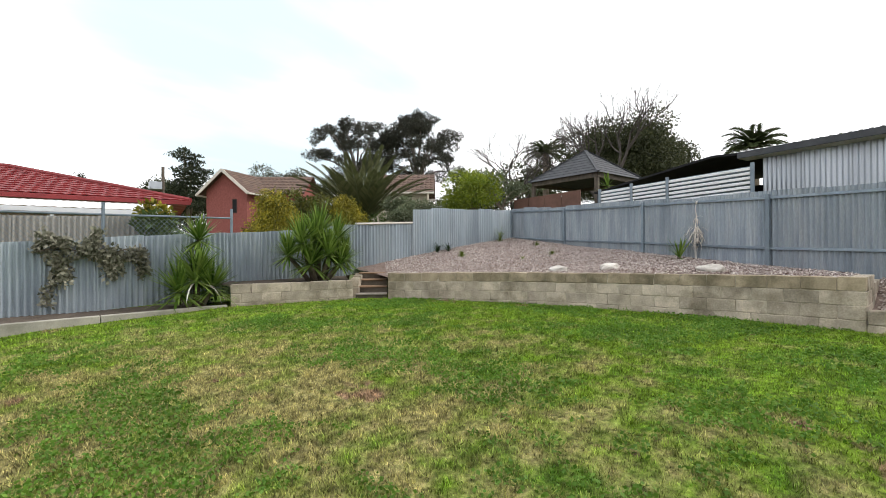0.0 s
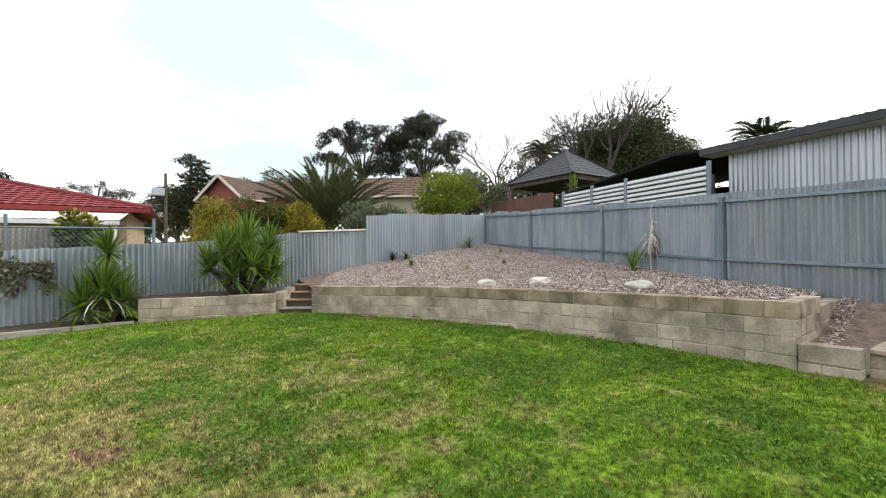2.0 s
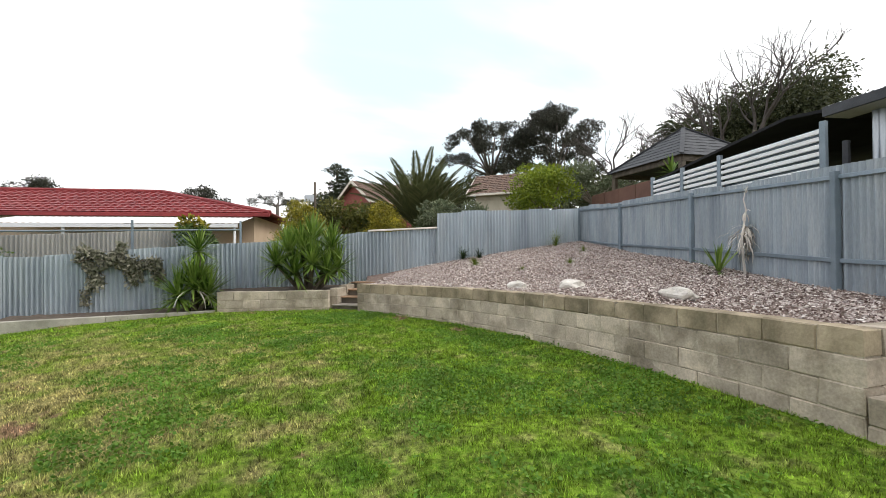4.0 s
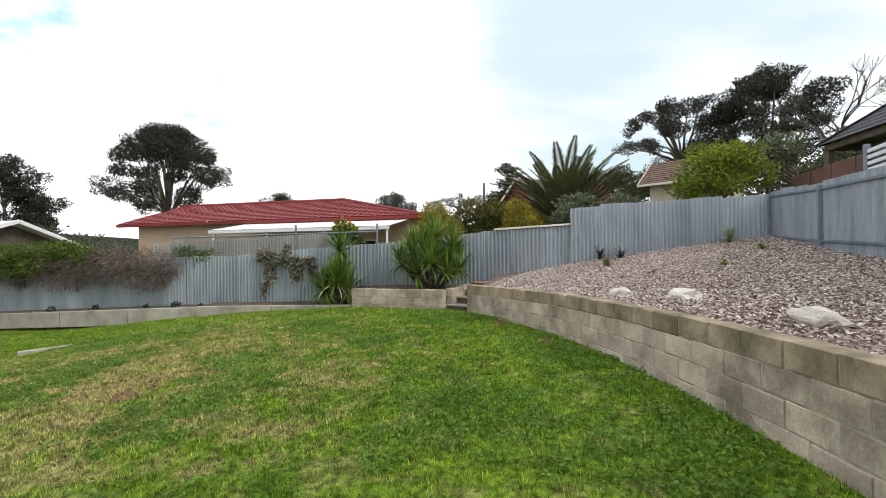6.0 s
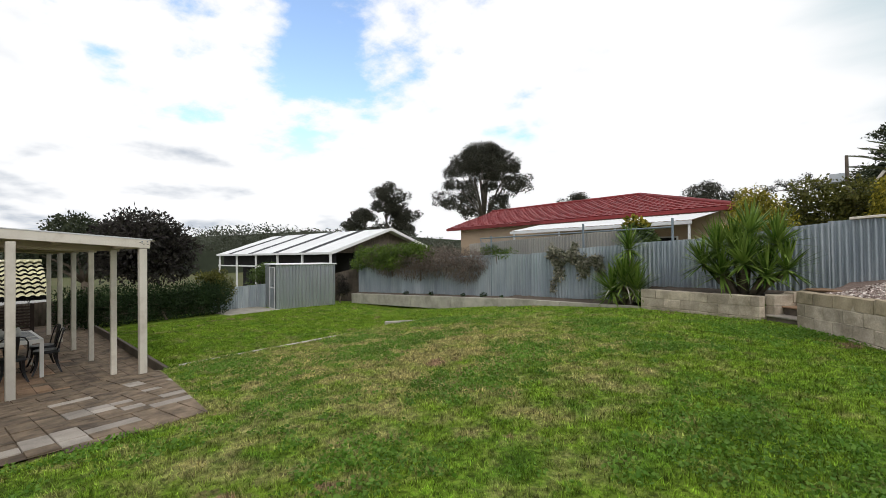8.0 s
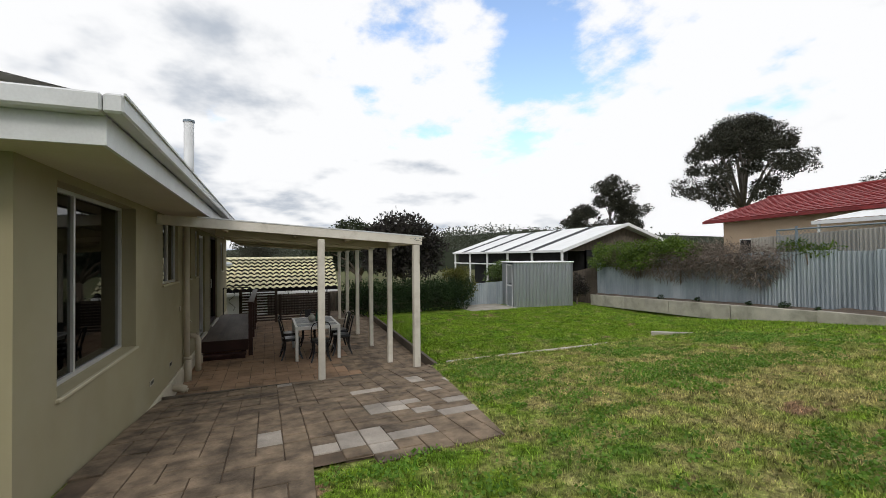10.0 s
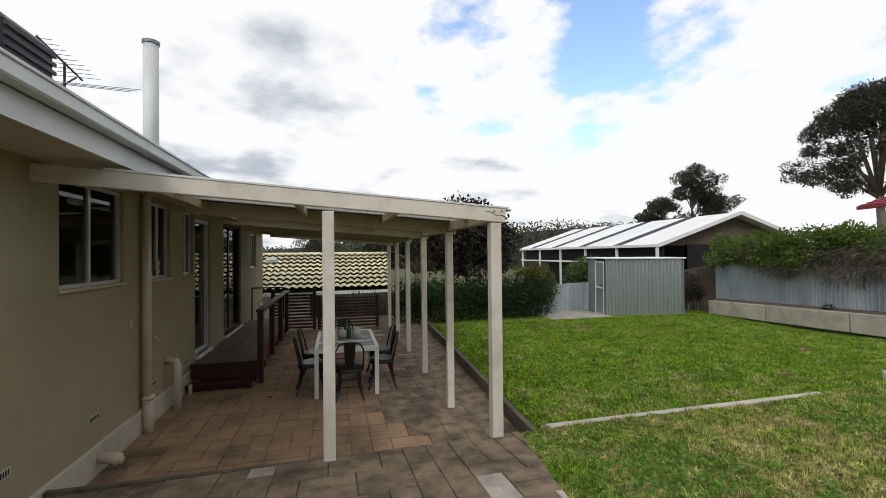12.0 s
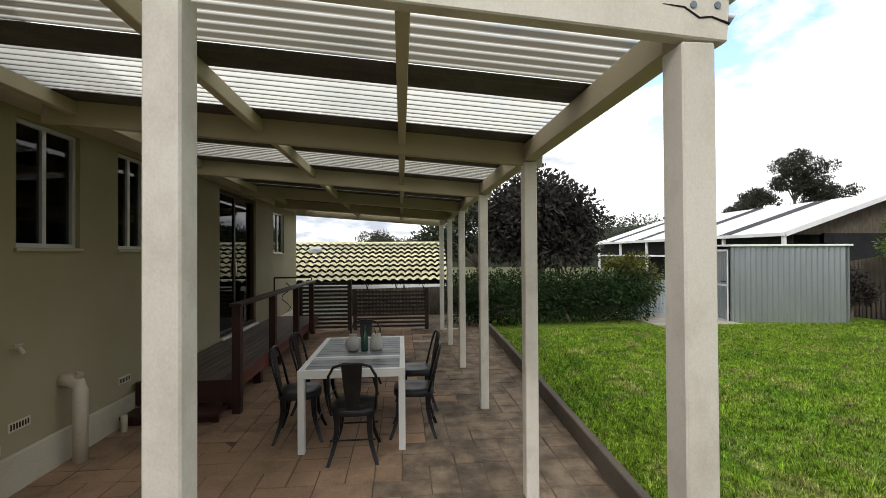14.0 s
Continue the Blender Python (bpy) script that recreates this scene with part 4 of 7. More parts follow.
def pergola():
    pg = thing("pergola", "white painted timber pergola with clear and steel roof sheets", "pergola")
    zs = roof_line
    for i, x in enumerate(POST_X):
        part("post", beam((x, 1.17, PATIO_Z - 0.02), (x, 1.17, zs(1.17) - 0.13), 0.11 if i == 0 else 0.095, 0.11 if i == 0 else 0.095, 0.006, up=(0, 1, 0)), M_TRIM, pg)
        y0 = WALL_Y if i == 0 else -2.1
        dz = 0.07 if i else 0.052
        part("cross_beam", beam((x - (0.0 if i else -0.03), y0 + 0.001, zs(y0) - dz), (x - (0.0 if i else -0.03), 1.27, zs(1.27) - dz), 0.055, 0.17 if i else 0.14, 0.005), M_TRIM if i == 0 else M_CREAMTRIM, pg)
    part("post", beam((-2.3, -0.42, PATIO_Z - 0.02), (-2.3, -0.42, zs(-0.42) - 0.155), 0.105, 0.105, 0.006, up=(0, 1, 0)), M_TRIM, pg)
    for y in (-1.9, -0.72, 0.25):
        part("purlin", beam((POST_X[0] - 0.06, y, zs(y) - 0.045), (POST_X[-1] - 0.5, y, zs(y) - 0.045), 0.05, 0.09, 0.004), M_CREAMTRIM, pg)
    part("outer_beam", beam((POST_X[0] - 0.06, 1.17, zs(1.17) - 0.06), (POST_X[-1] - 0.5, 1.17, zs(1.17) - 0.06), 0.09, 0.12, 0.005), M_CREAMTRIM, pg)
    part("barge_cap", beam((-2.285, WALL_Y + 0.5, zs(WALL_Y + 0.5) + 0.025), (-2.285, 1.3, zs(1.3) + 0.025), 0.10, 0.02, 0.003), M_FASCIA, pg)
    # a split and two bolts at the outer end of the front beam
    part("split", tube(bmesh.new(), [(-2.241, 1.27, zs(1.27) - 0.065), (-2.2415, 1.21, zs(1.21) - 0.05), (-2.2415, 1.17, zs(1.17) - 0.058), (-2.2415, 1.12, zs(1.12) - 0.03), (-2.2415, 1.05, zs(1.05) - 0.028)], [0.004, 0.003, 0.0035, 0.003, 0.001], 5), M_DARK, pg, "dark split in the timber")
    for y, dz in ((1.23, 0.012), (1.15, 0.02)):
        part("bolt", tube(bmesh.new(), [(-2.245, y, zs(y) - dz), (-2.238, y, zs(y) - dz)], 0.011, 10), M_GALVPOST, pg)
    # sheets in turn clear and steel
    x, k = -2.34, 0
    slope = Vector((0, 3.4, -0.255)).normalized()
    while x > -11.6:
        clear = k % 2 == 0
        w = 0.62 if clear else 0.27
        if k > 7:
            clear, w = (k % 3 == 0), 0.5
        bm = corrugated((x - w, -2.12, zs(-2.12) + 0.012 + (0.004 if clear else 0)), (1, 0, 0), (0, 0, 1), w + 0.02, (0, 0), (3.5, 3.5), 0.076, 0.009, axis=slope)
        part("roof_sheet", bm, M_POLY if clear else M_ROOFSTEEL, pg, "clear corrugated plastic sheet" if clear else "corrugated steel sheet", True)
        x -= w
        k += 1
    return pg


pergola()


def sleeper_edging():
    e = thing("lawn_edging", "weathered timber edging holding back the lawn", "edging", kind="structure")
    pts = [(STEP_X - 0.02, 1.72), (-4.4, 1.85), (-6.5, 1.98), (-8.6, 2.1), (-10.7, 2.2)]
    for p, q in zip(pts, pts[1:]):
        part("sleeper", beam((*p, PATIO_Z + 0.07), (*q, PATIO_Z + 0.07), 0.07, 0.22, 0.008), M_SLEEPER, e)
    part("sleeper", beam((STEP_X + 0.03, 1.68, -0.40), (STEP_X + 0.3, 1.42, -0.39), 0.06, 0.2, 0.008), M_SLEEPER, e)


sleeper_edging()
tagged(mesh_ob("paving_bed", boxes((-13.5, WALL_Y - 0.02, PATIO_Z - 0.2, STEP_X - 0.02, 1.72, PATIO_Z - 0.005), (-13.5, 1.72, PATIO_Z - 0.2, STEP_X - 0.4, 2.2, PATIO_Z - 0.005)), M_PAVEBED), "dark sand bed under the patio pavers", "paving", kind="structure")


# ---- plants: helpers ----
RNG = np.random.default_rng(7)


def leaf_mesh(name, pts, size, mat, aspect=0.45, out=None, droop=0.0, jitter=1.0):
    """One mesh of many small four-sided leaves at pts, turned at random, or along out."""
    n = len(pts)
    d = RNG.normal(size=(n, 3)) * jitter
    if out is not None:
        d += out * 1.2
    d[:, 2] -= droop
    d /= np.linalg.norm(d, axis=1)[:, None] + 1e-9
    s = np.cross(d, RNG.normal(size=(n, 3)))
    s /= np.linalg.norm(s, axis=1)[:, None] + 1e-9
    L = size * RNG.uniform(0.6, 1.3, (n, 1))
    a, b, c, e = pts, pts + d * L * 0.5 + s * L * aspect * 0.5, pts + d * L, pts + d * L * 0.5 - s * L * aspect * 0.5
    v = np.stack([a, b, c, e], 1).reshape(-1, 3)
    return quads(name, v, mat)


def quads(name, v, mat, per=4):
    n = len(v) // per
    me = bpy.data.meshes.new(name)
    me.vertices.add(len(v))
    me.vertices.foreach_set("co", v.astype(np.float32).ravel())
    me.loops.add(len(v))
    me.loops.foreach_set("vertex_index", np.arange(len(v), dtype=np.int32))
    me.polygons.add(n)
    me.polygons.foreach_set("loop_start", np.arange(0, len(v), per, dtype=np.int32))
    me.update(calc_edges=True)
    me.validate()
    me.materials.append(mat)
    return me


def clump_points(clumps, n, ragged=0.16):
    """Points in the outer shells of ellipsoids (centre, radii), and their outward directions."""
    P, O = [], []
    vol = np.array([r[0] * r[1] * r[2] for _, r in clumps]) ** 0.67
    for (c, r), k in zip(clumps, (vol / vol.sum() * n).astype(int)):
        d = RNG.normal(size=(max(k, 1), 3))
        d /= np.linalg.norm(d, axis=1)[:, None]
        rad = RNG.uniform(0.3, 1.0, (len(d), 1)) ** 0.5 * (1 + ragged * RNG.normal(size=(len(d), 1)))
        P.append(np.array(c) + d * np.array(r) * rad)
        O.append(d)
    return np.concatenate(P), np.concatenate(O)


def scatter_clumps(c, R, n, r, seed, flat=0.7, shell=0.5):
    """n small clumps through an ellipsoid crown of radii R at c, mostly near its skin."""
    rnd = random.Random(seed)
    out = []
    for _ in range(n):
        while True:
            d = Vector((rnd.gauss(0, 1), rnd.gauss(0, 1), rnd.gauss(0, 1))).normalized()
            if d.z > -0.75:
                break
        k = rnd.uniform(shell, 1.0)
        q = rnd.uniform(0.65, 1.35) * r
        out.append(((c[0] + d.x * R[0] * k, c[1] + d.y * R[1] * k, c[2] + d.z * R[2] * k), (q, q, q * flat)))
    return out


def leafy_plant(name, label, category, base, clumps, n, size, mat, trunk_r=0.0, bark=None, aspect=0.45, droop=0.0, group="", fork=0.45, limbs=9, out=True):
    """A tree or shrub: a tapered trunk with limbs into its clumps, and a crown of many leaves."""
    t = thing(name, label, category, Matrix.Translation(base), group)
    off = Vector(base)
    if trunk_r:
        bm = bmesh.new()
        cz = sum(c[2] for c, _ in clumps) / len(clumps)
        cx, cy = sum(c[0] for c, _ in clumps) / len(clumps), sum(c[1] for c, _ in clumps) / len(clumps)
        f = Vector((lerp(base[0], cx, fork), lerp(base[1], cy, fork), lerp(base[2], cz, fork + 0.12))) - off
        tube(bm, [(0, 0, -0.3), f * 0.5 + Vector((0.15 * trunk_r * 4, -0.1, 0)), f], [trunk_r * 1.15, trunk_r * 0.85, trunk_r * 0.65], 9)
        rnd = random.Random(len(clumps))
        for c, r in (clumps if len(clumps) <= limbs else rnd.sample(clumps, limbs)):
            e = Vector(c) - off
            mid = f.lerp(e, 0.5) + Vector((rnd.uniform(-1, 1), rnd.uniform(-1, 1), rnd.uniform(-0.2, 0.6))) * trunk_r * 1.5
            tube(bm, [f * 0.94, mid, e], [trunk_r * 0.5, trunk_r * 0.28, trunk_r * 0.08], 6)
        part("trunk", bm, bark or M_BARK, t, smooth=True)
    P, O = clump_points(clumps, n)
    ob = new("crown", leaf_mesh("crown", P - np.array(base), size, mat, aspect, O if out else None, droop))
    ob.parent = t
    return t


M_GUMBARK = surf("grey_gum_bark", (0.20, 0.175, 0.15), (0.10, 0.088, 0.075), 2, 20, 0.9, bump=0.3, dist=0.03)
M_DARKBARK = surf("dark_wet_bark", (0.10, 0.085, 0.075), (0.055, 0.048, 0.042), 5, 40, 0.9, bump=0.3, dist=0.02)
L_GUM = leafy("gum_leaves", (0.02, 0.024, 0.016), (0.058, 0.056, 0.038), trans=0.15)
L_DARK = leafy("dark_conifer_leaves", (0.022, 0.032, 0.016), (0.05, 0.06, 0.03))
L_LIME = leafy("bright_shrub_leaves", (0.24, 0.29, 0.025), (0.11, 0.16, 0.02), var=0.35)
L_GOLD = leafy("golden_conifer_leaves", (0.42, 0.35, 0.035), (0.09, 0.10, 0.014), var=0.45)
L_HEDGE = leafy("hedge_leaves", (0.013, 0.03, 0.01), (0.03, 0.056, 0.016), 0.65)
L_PURPLE = leafy("dark_purple_green_leaves", (0.024, 0.019, 0.02), (0.042, 0.04, 0.03), 0.6)
# distance haze is mixed into this paler, greyer leaf colour
L_FAR = leafy("hazed_far_leaves", (0.055, 0.065, 0.045), (0.085, 0.095, 0.07))
L_GREY = leafy("grey_green_leaves", (0.17, 0.19, 0.11), (0.10, 0.125, 0.07))
L_VINE = leafy("vine_leaves", (0.12, 0.185, 0.025), (0.05, 0.09, 0.015))
L_DEADVINE = leafy("dead_vine_twigs", (0.22, 0.18, 0.15), (0.13, 0.105, 0.09), 0.9, 0.05)
L_PALM = leafy("palm_fronds", (0.035, 0.052, 0.018), (0.075, 0.095, 0.035), 0.6, 0.15)
L_OLIVE = leafy("olive_tree_leaves", (0.035, 0.045, 0.02), (0.085, 0.09, 0.04))
L_DATEPALM = leafy("date_palm_fronds", (0.06, 0.075, 0.028), (0.13, 0.135, 0.06), 0.6, 0.2)
L_YUCCA = leafy("yucca_blades", (0.055, 0.12, 0.014), (0.25, 0.35, 0.075), 0.45, 0.25)
L_DRYBLADE = leafy("dry_pale_blades", (0.78, 0.74, 0.68), (0.42, 0.37, 0.32), 0.8, 0.1)
L_CREEPER = leafy("pale_creeper_leaves", (0.38, 0.36, 0.28), (0.10, 0.11, 0.07), 0.5)
L_TUFT = leafy("yellow_green_tuft", (0.21, 0.25, 0.05), (0.09, 0.14, 0.025))
L_STRAWGREEN = leafy("olive_yellow_leaves", (0.15, 0.145, 0.03), (0.065, 0.075, 0.02), var=0.35)
L_MIX = leafy("mixed_green_leaves", (0.06, 0.10, 0.025), (0.10, 0.14, 0.045))


def frond_palm(name, label, base, trunk_h, n, length, mat, up=0.9, width=0.5, seed=1, leaflets=34, trunk_r=0.2, bend=1.0, low=-0.15):
    """A palm: trunk and arching fronds of narrow leaflets."""
    rnd = random.Random(seed)
    t = thing(name, label, "palm", Matrix.Translation(base))
    part("trunk", tube(bmesh.new(), [(0, 0, -0.4), (0.03, 0, trunk_h * 0.5), (0, 0, trunk_h)], [trunk_r * 1.2, trunk_r, trunk_r * 1.1], 10), M_BARK, t, smooth=True)
    for k in range(n):
        az = 2 * math.pi * k * 0.381966 + rnd.uniform(-0.2, 0.2)
        lift = lerp(up, low, (k / n) ** 1.2)
        ln = length * rnd.uniform(0.85, 1.1)
        pts, p = [], Vector((0, 0, trunk_h))
        a = math.asin(min(0.98, max(-0.3, lift)))
        for i in range(11):
            pts.append(p.copy())
            p += Vector((math.cos(az) * math.cos(a), math.sin(az) * math.cos(a), math.sin(a))) * ln / 10
            a -= bend * (0.045 + 0.016 * i)
        bm = tube(bmesh.new(), pts, [0.03 * (1 - i / 12) for i in range(11)], 4)
        side = Vector((-math.sin(az), math.cos(az), 0))
        for i in range(leaflets):
            f = 0.12 + 0.88 * i / leaflets
            j = min(9, int(f * 10))
            q = pts[j].lerp(pts[j + 1], f * 10 - j)
            d = (pts[j + 1] - pts[j]).normalized()
            w = width * (math.sin(math.pi * min(1, f * 0.85 + 0.12)) ** 0.7) * rnd.uniform(0.85, 1.1)
            for sg in (-1, 1):
                tip = q + (side * sg * 0.8 + d * 0.75 + Vector((0, 0, 0.22))).normalized() * w
                m = q.lerp(tip, 0.5)
                b = d * 0.03
                bm.faces.new([bm.verts.new(v) for v in (q - b, m - b * 1.3, tip, m + b * 1.3)])
        part("frond", bm, mat, t)
    return t


def bare_tree(name, label, base, height, seed, spread=0.55, r=0.16, depth=6):
    rnd = random.Random(seed)
    t = thing(name, label, "tree", Matrix.Translation(base))
    bm = bmesh.new()

    def grow(p, d, ln, rad, k):
        q = p + d * ln * 0.5 + Vector((rnd.uniform(-1, 1), rnd.uniform(-1, 1), rnd.uniform(-1, 1))) * ln * 0.07
        e = p + d * ln
        tube(bm, [p, q, e], [rad, rad * 0.85, rad * 0.66], 5 if k < 3 else 3, False)
        if k >= depth:
            return
        for _ in range(2 if rnd.random() < 0.6 else 3):
            nd = (d + Vector((rnd.gauss(0, spread), rnd.gauss(0, spread), rnd.gauss(0.12, spread * 0.6)))).normalized()
            grow(e, nd, ln * rnd.uniform(0.66, 0.88), rad * 0.62, k + 1)

    grow(Vector((0, 0, -0.3)), Vector((0, 0, 1)), height * 0.26, r, 0)
    part("trunk", bm, M_DARKBARK, t, smooth=True)
    return t


def spot(az, d, z=0.0, eye=(0, 0)):
    return (eye[0] + d * math.sin(radians(az)), eye[1] + d * math.cos(radians(az)), z)


E2 = (6.36, -1.12)

# gums and other far trees
def gum(label, az, d, top, r, crown_h, eye, seed, n=5200, clumps=26, cl=1.3, leaf=0.22, dome=0.5):
    """A gum: pale forked limbs that each end in a flat-bottomed pad of small leaves; the pads make a domed, gappy crown."""
    rnd = random.Random(seed)
    b = Vector(spot(az, d, -0.5, eye))
    c = Vector((b.x, b.y, top - crown_h))
    fork = Vector((b.x, b.y, max(1.0, top - crown_h * 1.05)))
    t = thing("gum_tree", label, "tree", Matrix.Translation(b))
    bm = bmesh.new()
    tube(bm, [(0, 0, -0.3), (0.1, 0.1, (fork.z - b.z) * 0.5), fork - b], [0.42, 0.33, 0.25], 9)
    P = []
    for k in range(clumps):
        a = k * 2.399963 + rnd.uniform(-0.5, 0.5)
        f = math.sqrt((k + 0.5) / clumps) * rnd.uniform(0.88, 1.08)
        lift = (1 - f * f) ** 0.5 if f < 1 else 0.0
        z = crown_h * (lerp(0.2, 1.0, lift) if rnd.random() > dome * 0.6 else rnd.uniform(0.05, 0.8) * max(lift, 0.6))
        q = cl * rnd.uniform(0.6, 1.3)
        e = Vector((c.x + r * f * math.cos(a), c.y + r * f * math.sin(a), c.z + z - q * 0.45))
        P += [(tuple(e), (q, q, q * 0.72))]
        P += [(tuple(e + Vector((rnd.uniform(-q, q), rnd.uniform(-q, q), rnd.uniform(-0.8, 0.5) * q))), (q * 0.5, q * 0.5, q * 0.4)) for _ in range(4)]
        if k % 3 == 0:
            mid = fork.lerp(e, 0.55) + Vector((rnd.uniform(-0.5, 0.5), rnd.uniform(-0.5, 0.5), rnd.uniform(-0.3, 0.6)))
            tube(bm, [fork - b - Vector((0, 0, 0.4)), mid - b, e - b], [0.15, 0.09, 0.03], 6)
    part("trunk", bm, M_GUMBARK, t, smooth=True)
    pts, out = clump_points(P, n, 0.1)
    ob = new("crown", leaf_mesh("crown", pts - np.array(b), leaf, L_GUM, 0.42, out, 0.6))
    ob.parent = t
    return t


gum("tall dark gum tree with an open layered crown", 33.4, 50, 16.1, 5.4, 5.4, (0, 0), 3, 24000, 34, 0.85)
gum("broad dark gum tree on the hillside", 41.3, 49, 16.7, 4.6, 6.6, (0, 0), 4, 38000, 42, 1.0)
gum("big rounded gum tree with pale forked limbs", -34.8, 54, 15.2, 4.6, 8.6, E2, 5, 60000, 60, 1.05)
gum("low spreading gum tree behind the red roof", -9.1, 60, 9.6, 3.2, 2.6, E2, 6, 9000, 12, 1.1)
gum("small dark tree behind the red roof", -23.0, 58, 9.2, 2.2, 2.2, E2, 7, 6000, 8, 1.1)
gum("flat-topped gum tree far behind the roofs", -0.5, 75, 11.6, 4.4, 1.8, E2, 8, 3600, 12, 0.7)
gum("far gum tree beyond the tiled roof", -93.3, 60, 4.2, 3.0, 2.6, (-1, 0.2), 9, 7000, 9, 1.2)
for az, top, r, sd, h in ((-47.6, 21.5, 4.0, 10, 9.5), (-50.6, 14.0, 4.4, 11, 6.0), (-45.4, 14.5, 3.2, 12, 6.0)):
    gum("dark dense tree in the next street", az, 120, top, r, h, E2, sd, 13000, 15, 2.0, 0.45)
b = spot(14.3, 45, 0)
leafy_plant("pine_tree", "tall dark tiered pine tree", "tree", b, [((b[0] + random.uniform(-0.5, 0.5), b[1], 5.6 + 0.45 * k), (max(0.4, 2.4 - 0.16 * k + 0.5 * math.sin(k * 2.1)), max(0.4, 2.2 - 0.16 * k + 0.5 * math.cos(k * 2.6)), 0.15)) for k in range(12)], 9000, 0.24, L_DARK, 0.25, limbs=12)
for az, d, top, r, eye, sd in ((10.5, 60, 8.2, 4.0, (0, 0), 21), (16.5, 55, 8.0, 2.6, (0, 0), 22), (21.0, 60, 12.6, 3.4, (0, 0), 23), (25.5, 60, 12.2, 3.2, (0, 0), 28), (29, 58, 10.5, 3.6, (0, 0), 29), (12.3, 50, 8.4, 2.6, (0, 0), 30), (6, 70, 6.6, 5, (0, 0), 24), (35, 44, 9, 5, (0, 0), 25), (49, 36, 7.4, 3.5, (0, 0), 26), (56, 34, 8.0, 3, (0, 0), 27)):
    b = spot(az, d, 0, eye)
    leafy_plant("broadleaf_tree", "dark green tree among the roofs", "tree", b, scatter_clumps((b[0], b[1], top - 2.6), (r, r, 2.4), 18, 1.1, sd), 9000, 0.24, L_OLIVE, 0.3, group="trees among the roofs")
b = spot(67.2, 26.5, 2.5)
leafy_plant("dense_tree", "big dense dark evergreen tree", "tree", b, scatter_clumps((b[0], b[1], 6.2), (4.3, 4.3, 2.1), 70, 0.95, 31, 0.8, 0.4), 95000, 0.14, L_OLIVE, 0.35, droop=0.6)
bare_tree("bare_tree", "leafless tree with fine upright twigs", spot(64.6, 22.5, 2.4), 6.6, 5, 0.40, 0.24, 7)
bare_tree("bare_tree", "slim leafless tree beside the gazebo", spot(53.8, 24, 2.2), 6.2, 9, 0.44, 0.15, 6)
bare_tree("bare_tree", "leafless tree on the far hillside", spot(-59, 75, 0, E2), 6.5, 12, 0.5, 0.2, 6)
frond_palm("palm_tree", "tall feather palm behind the grey shed", spot(80.2, 28, 4.0), 2.9, 36, 1.6, L_PALM, 0.85, 0.5, 3, 30)
frond_palm("palm_tree", "tall feather palm behind the gazebo", spot(57.9, 30, 4.0), 4.0, 30, 1.6, L_PALM, 0.8, 0.45, 4, 28)
frond_palm("palm_tree", "broad date palm with arching feather fronds", (9.7, 14.3, 1.0), 1.5, 54, 3.0, L_DATEPALM, 0.995, 0.42, 6, 48, 0.35, 0.5, 0.6)

# shrubs behind the fences
leafy_plant("round_shrub", "rounded bright yellow-green shrub behind the fence", "shrub", (13.9, 12.4, 1.8), scatter_clumps((13.9, 12.4, 4.05), (1.25, 1.25, 0.95), 30, 0.42, 41), 9000, 0.13, L_LIME, 0.12)
for x, y, top, r, sd in ((5.3, 12.2, 3.35, 0.62, 42), (7.9, 12.6, 3.45, 0.6, 43)):
    leafy_plant("golden_conifer", "golden weeping conifer shaped like a dome", "shrub", (x, y, 0.8), [((x + 0.1 * math.sin(k), y, 1.2 + (top - 1.5) * k / 11), (r * (1.2 - 0.6 * (k / 11) ** 3.5), r * (1.2 - 0.6 * (k / 11) ** 3.5), 0.26)) for k in range(12)], 22000, 0.075, L_GOLD, 0.08, droop=1.6, group="golden conifers")
leafy_plant("garden_shrub", "wide olive yellow shrub behind the iron fence", "shrub", (7.0, 13.5, 0.9), scatter_clumps((7.0, 13.5, 2.55), (1.25, 0.8, 0.85), 26, 0.34, 51), 9000, 0.11, L_STRAWGREEN, 0.1)
leafy_plant("grey_shrub", "grey-green shrub with upright flower spikes", "shrub", (10.0, 11.7, 1.6), scatter_clumps((10.0, 11.7, 2.85), (1.25, 0.5, 0.42), 18, 0.28, 44), 4200, 0.12, L_GREY, 0.06)
leafy_plant("grey_shrub", "grey-green shrub leaning on the iron fence", "shrub", (8.95, 10.95, 1.2), scatter_clumps((8.98, 11.0, 2.65), (0.3, 0.25, 0.4), 9, 0.2, 45), 1600, 0.10, L_GREY, 0.05)
leafy_plant("garden_shrub", "dense green shrub in the neighbour's garden", "shrub", (8.5, 16.0, 0.8), scatter_clumps((8.5, 16.0, 2.7), (0.7, 0.7, 1.0), 14, 0.4, 46), 4000, 0.15, L_MIX, 0.08)
leafy_plant("garden_shrub", "olive green shrub below the palm", "shrub", (9.6, 13.3, 1.0), scatter_clumps((9.6, 13.2, 2.1), (0.8, 0.5, 0.6), 14, 0.35, 47), 3600, 0.12, L_MIX, 0.08)
leafy_plant("garden_shrub", "pale leafy shrubs under the bare tree", "shrub", (17.5, 13.2, 2.4), scatter_clumps((17.5, 13.4, 4.6), (2.2, 1.2, 0.9), 18, 0.5, 48), 4600, 0.17, L_GREY, 0.1)
leafy_plant("golden_shrub", "upright shrub with yellow young leaves", "shrub", (2.45, 12.3, 0.3), scatter_clumps((2.45, 12.3, 2.0), (0.42, 0.35, 0.55), 14, 0.2, 49), 1500, 0.16, L_MIX, 0.04)
